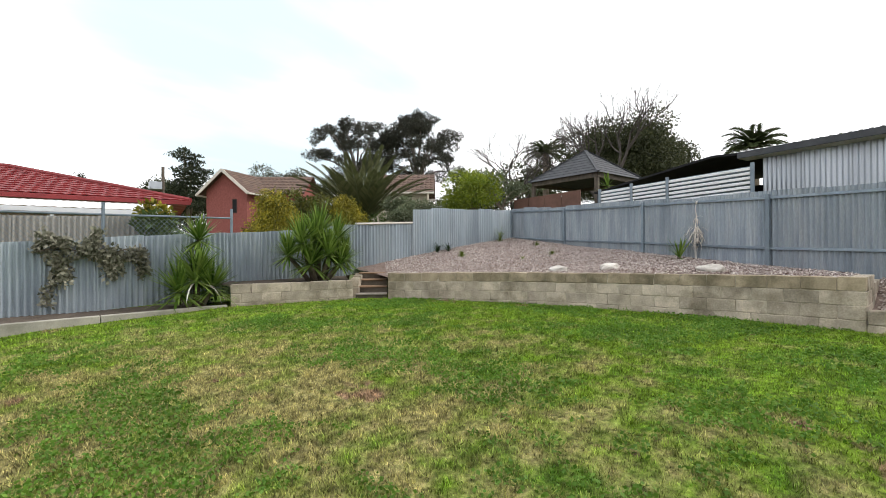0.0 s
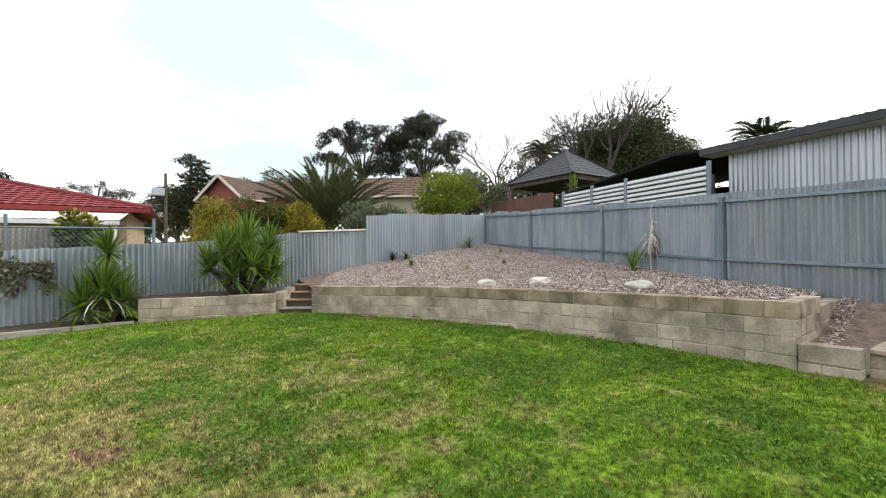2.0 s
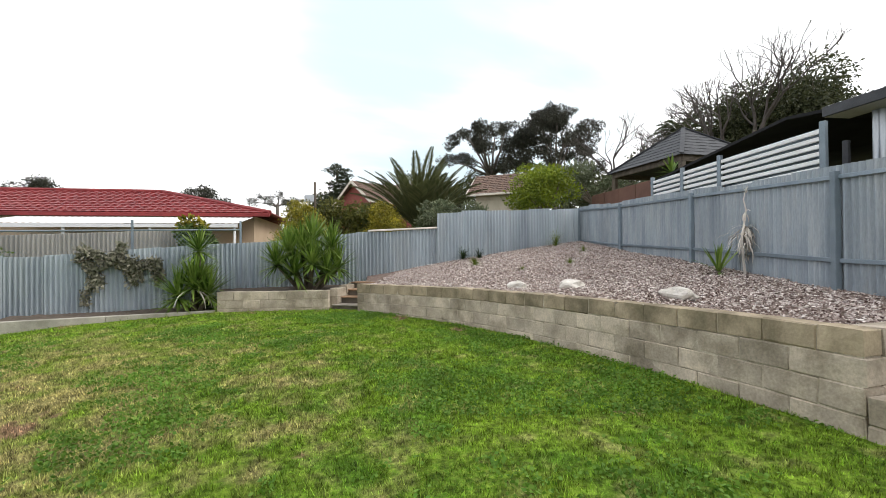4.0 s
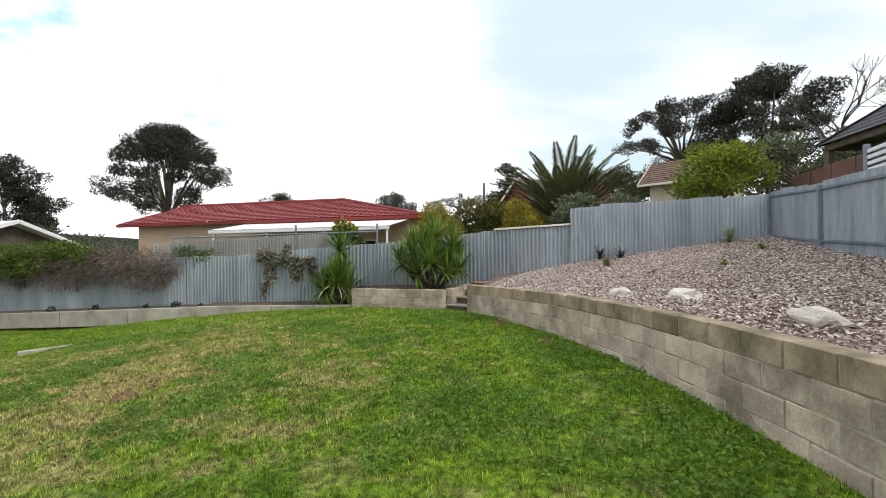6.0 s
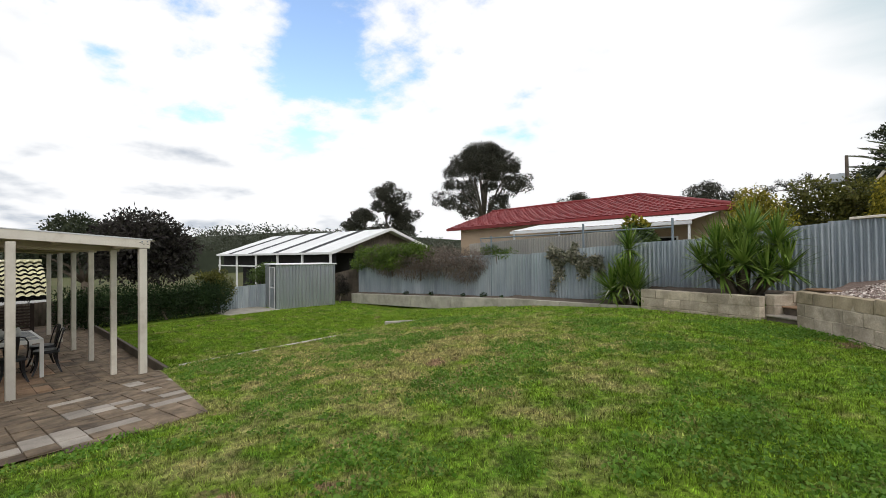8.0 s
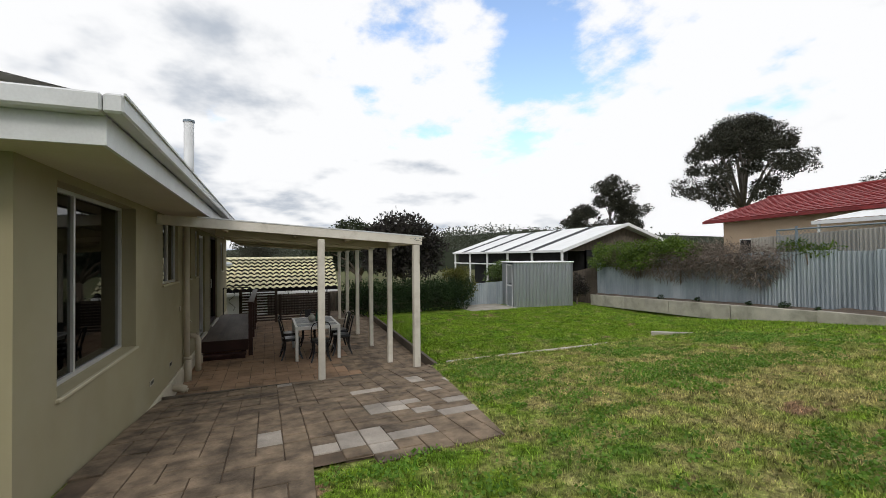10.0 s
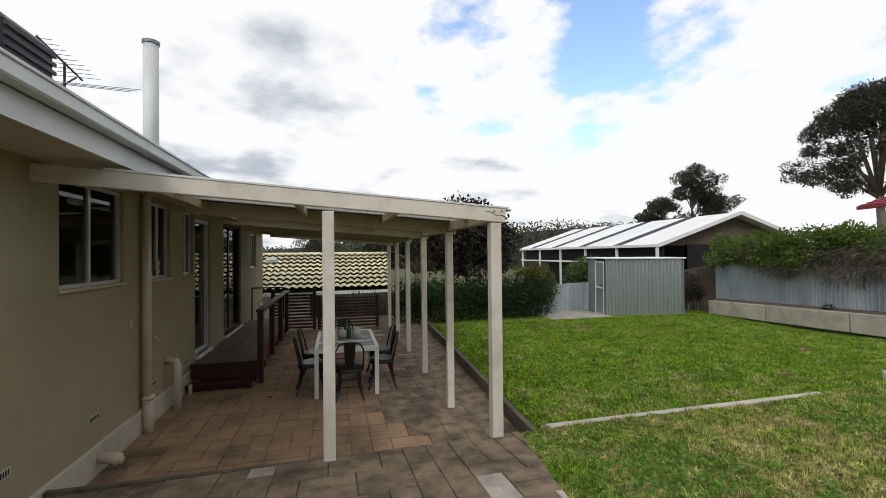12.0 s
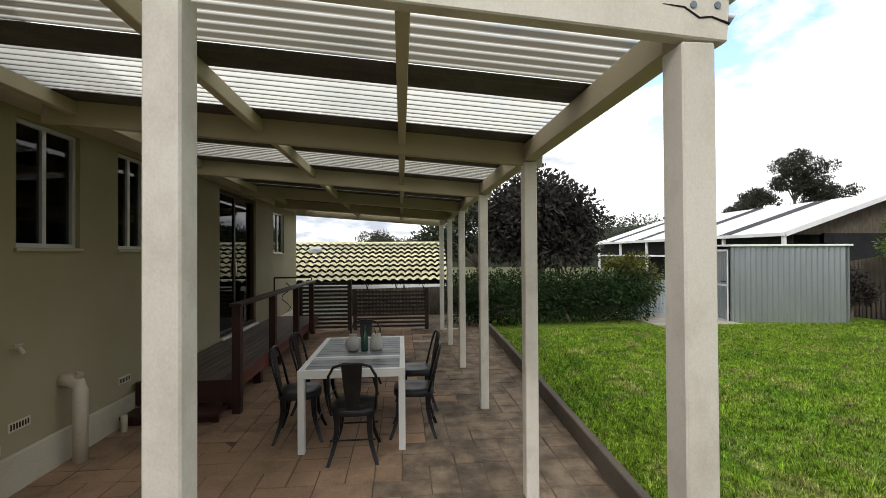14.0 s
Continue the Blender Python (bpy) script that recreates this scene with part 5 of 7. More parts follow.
leafy_plant("golden_tip", "yellow leaf tips above the shrub", "shrub", (2.4, 12.25, 1.6), scatter_clumps((2.4, 12.25, 2.5), (0.35, 0.2, 0.18), 7, 0.1, 50), 260, 0.15, L_GOLD, 0.03)


# ---- neighbouring buildings ----
def tiled_slope(bm, a, b, c, d, rows, pitch=0.3, amp=0.035, lip=0.03, crest=0.8, riser=True):
    """Tiled roof plane between an eave a-b and a ridge d-c: waves across, a step at every course."""
    a, b, c, d = (Vector(p) for p in (a, b, c, d))
    n = (b - a).cross(d - a).normalized()
    if n.z < 0:
        n = -n
    w = (b - a).length
    k = max(4, int(w / pitch * 4))
    for r in range(rows):
        f0, f1 = r / rows, (r + 1) / rows
        lo, hi = [], []
        for i in range(k + 1):
            s = i / k
            for f, lst, up in ((f0, lo, lip), (f1, hi, 0.0)):
                left, right = a.lerp(d, f), b.lerp(c, f)
                # tiles keep their width where a hip narrows the course
                q = left.lerp(right, s)
                x = (q - a).dot((b - a).normalized())
                lst.append(bm.verts.new(q + n * (up + amp * abs(math.sin(math.pi * x / pitch)) ** crest)))
        base = [bm.verts.new(v.co - n * lip) for v in lo]
        for i in range(k):
            bm.faces.new((lo[i], lo[i + 1], hi[i + 1], hi[i]))
            if riser:
                bm.faces.new((base[i], base[i + 1], lo[i + 1], lo[i]))
    bmesh.ops.remove_doubles(bm, verts=bm.verts, dist=2e-4)
    return bm


def red_house():
    O, u, n = Vector((-11.0, 20.0, 0)), Vector((0.981, -0.193, 0)), Vector((0.193, 0.981, 0))

    def at(s, t, z):
        p = O + u * s + n * t
        return (p.x, p.y, z)

    h = thing("red_roof_house", "cream walled house with a red tiled hip roof", "house", Matrix.Translation((0, 0, 0)))
    m = Matrix((u, n, Vector((0, 0, 1)))).transposed().to_4x4()
    m.translation = O
    part("wall", box(bmesh.new(), 0.5, 0.5, -1.0, 15.0, 6.8, 3.2, 0, m), surf("apricot_render", (0.62, 0.47, 0.34), (0.55, 0.41, 0.29), 1.2, 60, 0.85, bump=0.1), h)
    roof = bmesh.new()
    tiled_slope(roof, at(-0.2, 0, 3.27), at(15.7, 0, 3.27), at(10.4, 3.6, 4.5), at(0.2, 3.6, 4.5), 13)
    tiled_slope(roof, at(15.7, 0, 3.27), at(15.7, 7.2, 3.27), at(10.4, 3.6, 4.5), at(10.4, 3.6, 4.5), 13)
    tiled_slope(roof, at(15.7, 7.2, 3.27), at(-0.2, 7.2, 3.27), at(0.2, 3.6, 4.5), at(10.4, 3.6, 4.5), 13)
    tiled_slope(roof, at(-0.2, 7.2, 3.27), at(-0.2, 0, 3.27), at(0.2, 3.6, 4.5), at(0.2, 3.6, 4.5), 13)
    r = part("roof", roof, M_REDTILE, h, smooth=False)
    part("ridge_cap", tube(bmesh.new(), [at(0.2, 3.6, 4.53), at(10.4, 3.6, 4.53), at(15.7, 0, 3.3)], 0.1, 8), M_REDTILE, r)
    part("gutter", beam(at(-0.2, -0.06, 3.2), at(15.7, -0.06, 3.2), 0.12, 0.14, 0.01), M_REDTILE, r, "red painted gutter")
    aw = thing("patio_awning", "flat white metal patio awning on posts", "awning")
    part("canopy", corrugated(at(7.2, -2.3, 2.72), u, (0, 0, 1), 7.9, (0, 0), (2.2, 2.2), 0.2, 0.006, axis=tuple(n + Vector((0, 0, 0.17)))), M_WHITEMETAL, aw, smooth=True)
    part("edge_beam", beam(at(7.2, -2.3, 2.64), at(15.1, -2.3, 2.64), 0.06, 0.12), M_WHITEMETAL, aw)
    for s in (7.4, 9.9, 12.4, 15.0):
        part("awning_post", beam(at(s, -2.25, -0.7), at(s, -2.25, 2.6), 0.07, 0.07, up=(0, 1, 0)), M_WHITEMETAL, aw)
    # a near-black sheet on the wall stands in for the shade under the awning
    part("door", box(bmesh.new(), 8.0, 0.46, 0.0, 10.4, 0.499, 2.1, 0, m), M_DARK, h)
    for s in (1.5, 5.6, 12.0):
        w = part("window", box(bmesh.new(), s, 0.44, 1.1, s + 1.5, 0.499, 2.3, 0.01, m), M_ALU, h)
        part("pane", box(bmesh.new(), s + 0.06, 0.43, 1.16, s + 1.44, 0.439, 2.24, 0, m), M_DARK, w)
    return h


red_house()


def gable_house(name, label, mid, yaw, w, l, eave, apex, wall, roof_mat, trim, base=0.0, rows=10):
    """A plain gabled wing: its gable looks along its own -y, l runs back."""
    h = thing(name, label, "house", Matrix.Translation((mid[0], mid[1], base)) @ pose(0, 0, 0, 0, 0, yaw))
    e, a = eave - base, apex - base
    bm = bmesh.new()
    vs = [bm.verts.new(p) for p in ((-w / 2, 0, 0), (w / 2, 0, 0), (w / 2, 0, e), (0, 0, a - 0.08), (-w / 2, 0, e), (-w / 2, l, 0), (w / 2, l, 0), (w / 2, l, e), (0, l, a - 0.08), (-w / 2, l, e))]
    for f in ((0, 1, 2, 3, 4), (9, 8, 7, 6, 5), (1, 6, 7, 2), (0, 4, 9, 5)):
        bm.faces.new([vs[i] for i in f])
    part("wall", bm, wall, h)
    rf = bmesh.new()
    o = 0.45
    k = (a - e) / (w / 2)
    for sg in (-1, 1):
        A, B = (sg * (w / 2 + o), -o, e - o * k), (sg * (w / 2 + o), l + o, e - o * k)
        C, D = (0, l + o, a), (0, -o, a)
        tiled_slope(rf, A, B, C, D, rows)
    r = part("roof", rf, roof_mat, h)
    for sg in (-1, 1):
        part("barge_board", beam((sg * (w / 2 + o), -o - 0.02, e - o * k - 0.06), (0, -o - 0.02, a - 0.06), 0.04, 0.2, 0.005), trim, r)
        part("gutter", beam((sg * (w / 2 + o + 0.05), -o, e - o * k - 0.05), (sg * (w / 2 + o + 0.05), l + o, e - o * k - 0.05), 0.1, 0.12, 0.01), trim, r)
    return h


def front_window(h, x, z, w, ht):
    f = part("window", boxes((x - w / 2, -0.03, z, x + w / 2, 0.02, z + ht), bev=0.01), M_BROWNFRAME, h)
    part("pane", boxes((x - w / 2 + 0.06, -0.036, z + 0.06, x + w / 2 - 0.06, -0.0301, z + ht - 0.06)), M_DARK, f)


hb = gable_house("brick_house", "red brick gabled house up the hill", spot(18.2, 34), -60, 3.4, 7, 5.9, 7.25, M_BRICK, M_BROWNTILE, M_TRIM, 1.0)
front_window(hb, 0.7, 3.2, 0.4, 1.0)
hb2 = gable_house("brick_house", "brick wing with a brown tiled roof", spot(20.6, 37), -135, 3.4, 4.6, 6.1, 7.3, M_BRICK, M_BROWNTILE, M_BROWNFRAME, 1.0)
front_window(hb2, -0.9, 3.4, 1.0, 1.0)
gable_house("gabled_house", "small cream house with a brown roof behind the shrubs", spot(35.8, 30), -135, 3.0, 3.6, 5.6, 6.7, M_PLINTH, M_BROWNTILE, M_TRIM, 1.5)


def utility_pole():
    t = thing("utility_pole", "dark pole with a grey box", "pole", Matrix.Translation(spot(11.9, 40, 0)))
    part("pole", tube(bmesh.new(), [(0, 0, -1), (0, 0, 8.1)], [0.14, 0.1], 8), M_SLEEPER, t)
    part("service_box", boxes((-0.9, -0.3, 6.3, -0.1, 0.3, 6.9), bev=0.03), M_GALVNEW, t)


utility_pole()


def gazebo():
    g = thing("gazebo", "timber gazebo with a charcoal pyramid roof", "gazebo", Matrix.Translation((16.7, 8.6, 1.8)))
    a, b = Vector((-0.122, -0.993, 0)), Vector((0.993, -0.122, 0))
    h = 1.55
    cs = [a * sx * h + b * sy * h for sx, sy in ((-1, -1), (1, -1), (1, 1), (-1, 1))]
    bm = bmesh.new()
    apex = Vector((0, 0, 3.78))
    for i in range(4):
        p, q = cs[i] * 1.06 + Vector((0, 0, 2.52)), cs[(i + 1) % 4] * 1.06 + Vector((0, 0, 2.52))
        tiled_slope(bm, p, q, apex, apex, 9, 0.25, 0.006, 0.012)
    r = part("roof", bm, M_CHARCOAL, g)
    for c in cs:
        part("hip_cap", beam(c * 1.06 + Vector((0, 0, 2.56)), apex + Vector((0, 0, 0.03)), 0.12, 0.03, 0.004), M_CHARCOAL, r)
    for i in range(4):
        p, q = cs[i], cs[(i + 1) % 4]
        part("beam", beam(p * 0.97 + Vector((0, 0, 2.46)), q * 0.97 + Vector((0, 0, 2.46)), 0.09, 0.2), M_SLEEPER, g)
        part("post", beam(p * 0.95 + Vector((0, 0, -0.3)), p * 0.95 + Vector((0, 0, 2.36)), 0.14, 0.14, up=(0, 1, 0)), M_SLEEPER, g)
    part("ceiling_lining", boxes((-1.2, -1.2, 2.44, 1.2, 1.2, 2.47)), M_DARK, g)


gazebo()


def back_of(p, nr):
    """A spot a hand's breadth behind the laths."""
    return p - nr * 0.06 if (p - nr).x > p.x else p + nr * 0.06


def louvre_fence():
    """A white corrugated screen between grey posts, its ridges built as laths."""
    f = thing("white_screen_fence", "white corrugated screen fence, built as laths, on grey posts", "fence", kind="structure")
    a, b = Vector((12.5, 5.98, 0)), Vector((11.07, 1.95, 0))
    d = (b - a).normalized()
    nr = Vector((-d.y, d.x, 0))
    for s in (0, 0.27, 0.53, 1):
        p = a.lerp(b, s)
        part("post", beam((p.x, p.y, 1.2), (p.x, p.y, 3.34), 0.07, 0.07, up=(0, 1, 0)), M_GALVPOST, f)
    for s, e in ((0.01, 0.26), (0.28, 0.52), (0.54, 0.99)):
        p, q = a.lerp(b, s), a.lerp(b, e)
        for k in range(10):
            z = 2.34 + 0.098 * k
            part("lath", beam((p.x, p.y, z), (q.x, q.y, z), 0.03, 0.06, 0.008), M_WHITEMETAL, f)
        # a grey sheet added behind stands in for the shade in the troughs
        g = back_of(p, nr), back_of(q, nr)
        part("backing_sheet", beam((g[0].x, g[0].y, 2.78), (g[1].x, g[1].y, 2.78), 0.01, 1.0, 0.0), M_GALVPOST, f, "grey sheet standing in for shaded troughs behind the white laths")


louvre_fence()


def grey_shed():
    s = thing("neighbour_shed", "tall zinc clad shed with a dark fascia", "shed")
    a, b = Vector((12.2, 1.95, 0)), Vector((10.75, -3.6, 0))
    d = (b - a).normalized()
    nr = Vector((d.y, -d.x, 0))
    L = (b - a).length
    k = 0
    x = 0.0
    while x < L - 0.1:
        p = a + d * x
        part("wall_sheet", corrugated((p.x, p.y, 0.8), d, nr, 0.8, (0, 0), (2.9, 2.9), 0.09, 0.016), M_GALVNEW, s, smooth=True)
        x += 0.78
        k += 1
    back = Vector((d.y, -d.x, 0)) * -1
    if back.x < 0:
        back = -back
    # end wall beside the canopy: its shade is put into a near-black colour
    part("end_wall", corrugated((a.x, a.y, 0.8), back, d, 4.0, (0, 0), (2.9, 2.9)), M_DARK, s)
    e0, e1 = a - d * 0.35 - back * 0.35, b - back * 0.35
    part("fascia", beam((e0.x, e0.y, 3.68), (e1.x, e1.y, 3.68), 0.1, 0.14), M_CHARCOAL, s)
    part("soffit", beam((e0.x + back.x * 0.2, e0.y + back.y * 0.2, 3.62), (e1.x + back.x * 0.2, e1.y + back.y * 0.2, 3.62), 0.42, 0.03), M_TRIM, s)
    part("roof", corrugated((e0.x, e0.y, 3.76), d, (0, 0, 1), L + 0.35, (0, 0), (4.4, 4.4), 0.15, 0.015, axis=tuple(back + Vector((0, 0, 0.2)))), M_WHITEMETAL, s, smooth=True)
    c = thing("dark_canopy", "black shade canopy beside the shed", "canopy")
    bm = bmesh.new()
    P = [(12.75, 6.3, 3.25), (11.95, 2.9, 3.72), (12.15, 2.05, 3.72), (15.6, 1.2, 3.75), (16.2, 5.2, 3.4)]
    lo = [bm.verts.new(p) for p in P]
    hi = [bm.verts.new((p[0], p[1], p[2] + 0.05)) for p in P]
    bm.faces.new(lo[::-1])
    bm.faces.new(hi)
    for i in range(5):
        j = (i + 1) % 5
        bm.faces.new((lo[i], lo[j], hi[j], hi[i]))
    part("shade_cloth", bm, M_DARK, c)
    # an added dark wall that stands in for the shaded depth below the cloth
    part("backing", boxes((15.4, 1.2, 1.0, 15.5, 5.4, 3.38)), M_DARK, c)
    for p in ((12.1, 2.2), (12.85, 6.2)):
        part("canopy_post", beam((*p, 1.0), (*p, 3.24), 0.07, 0.07, up=(0, 1, 0)), M_CHARCOAL, c)
    part("rail", beam((11.75, 2.2, 2.72), (13.6, 1.6, 2.72), 0.03, 0.03), M_WHITEMETAL, c)


grey_shed()
f = thing("brown_panel_fence", "rusty brown panel fence behind the garden corner", "fence", kind="structure")
for k in range(4):
    p, q = Vector((15.1, 11.0, 0)).lerp(Vector((14.25, 7.5, 0)), k / 4), Vector((15.1, 11.0, 0)).lerp(Vector((14.25, 7.5, 0)), (k + 1) / 4 - 0.01)
    part("panel", beam((p.x, p.y, 2.75), (q.x, q.y, 2.75), 0.04, 1.8), M_RUSTY, f)


def white_barn():
    g = thing("white_roof_barn", "long open barn with a white roof and dark skylight strips", "barn", Matrix.Translation((-16.6, 15.1, 0)))
    L = 16.4
    slope = Vector((0, 5.1, 1.67))
    k, x = 0, 0.0
    while x < L:
        w = 0.8 if k % 4 == 3 else 0.95
        part("roof_sheet", corrugated((-x - w, 0, 1.9), (1, 0, 0), (0, -0.3, 1), w, (0, 0), (1, 1), 0.19, 0.02, axis=tuple(slope), per=4), M_CHARCOAL if k % 4 == 3 else M_WHITEMETAL, g, smooth=True)
        x += w
        k += 1
    part("roof_back", corrugated((-L, 10.2, 1.9), (1, 0, 0), (0, 0.3, 1), L, (0, 0), (1, 1), 0.19, 0.02, axis=(0, -5.1, 1.67), per=4), M_WHITEMETAL, g, smooth=True)
    part("gutter", beam((0, -0.05, 1.84), (-L, -0.05, 1.84), 0.12, 0.14), M_WHITEMETAL, g)
    for sg, y1 in ((0, 5.1), (10.2, 5.1)):
        part("barge_board", beam((0.03, sg, 1.85), (0.03, y1, 3.54), 0.05, 0.2), M_WHITEMETAL, g)
    for i in range(6):
        part("post", beam((-0.1 - i * 3.2, 0.05, -1.6), (-0.1 - i * 3.2, 0.05, 1.8), 0.12, 0.12, up=(0, 1, 0)), M_WHITEMETAL, g)
    part("post", beam((-0.1, 10.1, -1.6), (-0.1, 10.1, 1.8), 0.12, 0.12, up=(0, 1, 0)), M_WHITEMETAL, g)
    part("rail", beam((0, 0.05, 0.95), (-L, 0.05, 0.95), 0.05, 0.1), M_WHITEMETAL, g)
    # near-black sheets added inside stand in for the barn's shaded depth
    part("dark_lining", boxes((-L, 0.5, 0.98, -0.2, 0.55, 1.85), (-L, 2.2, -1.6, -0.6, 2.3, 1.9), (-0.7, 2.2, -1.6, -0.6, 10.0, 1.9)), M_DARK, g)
    bm = bmesh.new()
    bm.faces.new([bm.verts.new(p) for p in ((-0.62, 0.1, 1.85), (-0.62, 10.1, 1.85), (-0.62, 5.1, 3.42))])
    part("gable_lining", bm, M_SLEEPER, g)


white_barn()


def cream_tile_house():
    h = thing("cream_tile_house", "low house with a cream glazed tile roof", "house")
    # near-black underlay that paints the shade in the gaps between tile courses
    un = bmesh.new()
    un.faces.new([un.verts.new(p) for p in ((-15.4, -8, 0.15), (-15.4, 1.75, 0.15), (-18.9, 2.0, 1.53), (-18.9, -8, 1.53))])
    r = part("roof", un, M_DARK, h)
    for k in range(9):
        f, g = k / 9, (k + 1) / 9
        lo, hi = (lerp(-15.4, -18.9, f), lerp(0.18, 1.56, f)), (lerp(-15.4, -18.9, g), lerp(0.18, 1.56, g))
        part("tile_course", tiled_slope(bmesh.new(), (lo[0], -8, lo[1]), (lo[0], lerp(1.75, 2.0, f), lo[1]), (hi[0], lerp(1.75, 2.0, g), hi[1]), (hi[0], -8, hi[1]), 1, 0.27, 0.12, 0.085, 0.75, False), M_CREAMTILE, r, "cream glazed tiles")
    part("ridge_cap", tube(bmesh.new(), [(-18.9, -8, 1.58), (-18.9, 2.0, 1.58)], 0.09, 8), M_CREAMTILE, r)
    part("vent_cap", lathe([(0.2, 0), (0.26, 0.05), (0.26, 0.16), (0.12, 0.24), (0.02, 0.26)], 14, None, (-17.9, -3.0, 1.2)), M_GALVNEW, r)
    part("gutter", beam((-15.32, -8, 0.1), (-15.32, 1.75, 0.1), 0.12, 0.14, 0.01), M_WHITEMETAL, r)
    part("wall", boxes((-18.5, -8, -2.5, -15.7, 1.6, 0.1)), M_WHITEMETAL, h)
    part("gable_wall", boxes((-18.6, 1.6, -2.5, -15.8, 1.7, 0.5)), M_CREAM, h)


cream_tile_house()

# hills and far woods close the view
def far_woods():
    P = []
    for k in range(900):
        az = RNG.uniform(0, 360)
        d = RNG.uniform(95, 170)
        west = max(0.0, math.cos(radians(az + 57))) ** 8
        z0 = -0.8 + 6.2 * west + 0.8 * math.sin(radians(az * 3))
        x, y, _ = spot(az, d)
        n = 330
        c = np.clip(RNG.normal(size=(n, 3)), -1.4, 1.4) * np.array([3.2, 3.2, 1.15]) + np.array([x, y, z0 + RNG.uniform(0, 2.2)])
        P.append(c)
    ob = new("far_woods", leaf_mesh("far_woods", np.concatenate(P), 0.5, L_FAR, 0.7))
    tagged(ob, "wooded hills on the horizon", "woods", kind="stuff")
    bm = bmesh.new()
    lo, hi = [], []
    for k in range(120):
        az = 3.0 * k
        west = max(0.0, math.cos(radians(az + 57))) ** 8
        x, y, _ = spot(az, 175)
        lo.append(bm.verts.new((x, y, -6)))
        hi.append(bm.verts.new((x, y, 2.7 + 8.4 * west + 1.2 * noise.noise((az * 0.08, 0, 0)))))
    for k in range(120):
        j = (k + 1) % 120
        bm.faces.new((lo[k], lo[j], hi[j], hi[k]))
    tagged(mesh_ob("backdrop", bm, surf("far_hill_woods", (0.05, 0.06, 0.04), (0.035, 0.045, 0.03), 0.08, 0.5, 0.95, bump=0), True), "dark wooded hill on the horizon", "hill", kind="structure")


far_woods()


# ---- garden things ----
def blades(bm, c, n, length, rnd, width=0.035, up=(0.1, 1.0), droop=0.5, seg=4, az=None):
    """A rosette of strap leaves that bend over."""
    for k in range(n):
        a = rnd.uniform(0, 2 * math.pi) if az is None else az + rnd.uniform(-0.9, 0.9)
        e = rnd.uniform(*up) * math.pi / 2
        ln = length * rnd.uniform(0.7, 1.15)
        p = Vector(c)
        side = Vector((-math.sin(a), math.cos(a), 0))
        prev = None
        for i in range(seg + 1):
            f = i / seg
            w = width * (1 - f) ** 0.6 * (0.7 + 0.6 * f) if i < seg else 0.002
            pair = [bm.verts.new(p - side * w), bm.verts.new(p + side * w)]
            if prev:
                bm.faces.new((prev[0], prev[1], pair[1], pair[0]))
            prev = pair
            p = p + Vector((math.cos(a) * math.cos(e), math.sin(a) * math.cos(e), math.sin(e))) * ln / seg
            e -= droop * rnd.uniform(0.3, 1.0) / seg * 2
    return bm


def yucca(name, label, base, heads, seed):
    """heads: (x, y, z from the base, blade length, blades)."""
    rnd = random.Random(seed)
    t = thing(name, label, "plant", Matrix.Translation(base))
    for x, y, z, ln, n in heads:
        part("stem", tube(bmesh.new(), [(x * 0.2, y * 0.2, -0.1), (x * 0.7, y * 0.7, z * 0.6), (x, y, z)], [0.06, 0.05, 0.045], 7), M_BARK, t, smooth=True)
        part("leaf_head", blades(bmesh.new(), (x, y, z), int(n * 0.6), ln * 1.05, rnd, 0.03, (-0.35, 1.0), 0.14), L_YUCCA, t)
    return t


yucca("yucca_plant", "large many-headed yucca in the planter", (5.25, 9.62, 0.8), [(-0.45, -0.05, 0.9, 0.68, 230), (0.1, 0.1, 1.22, 0.7, 240), (0.55, 0.05, 1.0, 0.68, 240), (0.05, -0.4, 0.62, 0.66, 260), (-0.72, 0.05, 0.6, 0.62, 210), (0.7, -0.05, 0.5, 0.66, 220), (-0.35, -0.3, 0.4, 0.62, 200), (0.4, -0.32, 0.4, 0.62, 200), (0.1, 0.1, 0.75, 0.65, 220), (-0.15, -0.1, 0.95, 0.65, 220)], 3)
yuc = yucca("yucca_plant", "two-tiered yucca with long drooping blades", (2.72, 10.15, 0.3), [(0, -0.05, 0.6, 0.76, 280), (-0.3, 0.0, 0.38, 0.7, 220), (0.3, -0.08, 0.42, 0.7, 220), (0.1, 0.1, 0.8, 0.62, 180), (0.1, 0.1, 1.45, 0.54, 220)], 4)
rnd0 = random.Random(8)
part("dry_leaves", blades(bmesh.new(), (0, -0.08, 0.55), 16, 0.75, rnd0, 0.025, (-0.1, 0.3), 1.0, 5), L_DRYBLADE, yuc, "pale dry hanging blades")
yucca("yucca_plant", "small spiky green yucca against the back fence", (11.0, 3.35, bed_z(11.0, 3.35) - 0.02), [(0, 0, 0.06, 0.5, 46)], 5)
sp = thing("spear_lily", "dead flower spike with pale withered leaves", "plant", Matrix.Translation((11.18, 3.05, bed_z(11.18, 3.05))))
part("stalk", tube(bmesh.new(), [(0, 0, -0.1), (-0.05, 0.02, 0.5), (0.03, 0, 1.0), (-0.01, 0.01, 1.16), (0.04, 0, 1.34)], [0.022, 0.018, 0.012, 0.009, 0.006], 7), L_DRYBLADE, sp)
for k, (dx, z, n, ln) in enumerate(((-0.04, 0.6, 40, 0.4), (0.03, 0.74, 40, 0.38), (0.0, 0.95, 10, 0.22), (0.08, 0.46, 26, 0.34))):
    part("leaf_head", blades(bmesh.new(), (dx, 0.0, z), n, ln, random.Random(5 + k), 0.013, (-0.75, 0.35), 1.1, 5), L_DRYBLADE, sp, "withered drooping blades")
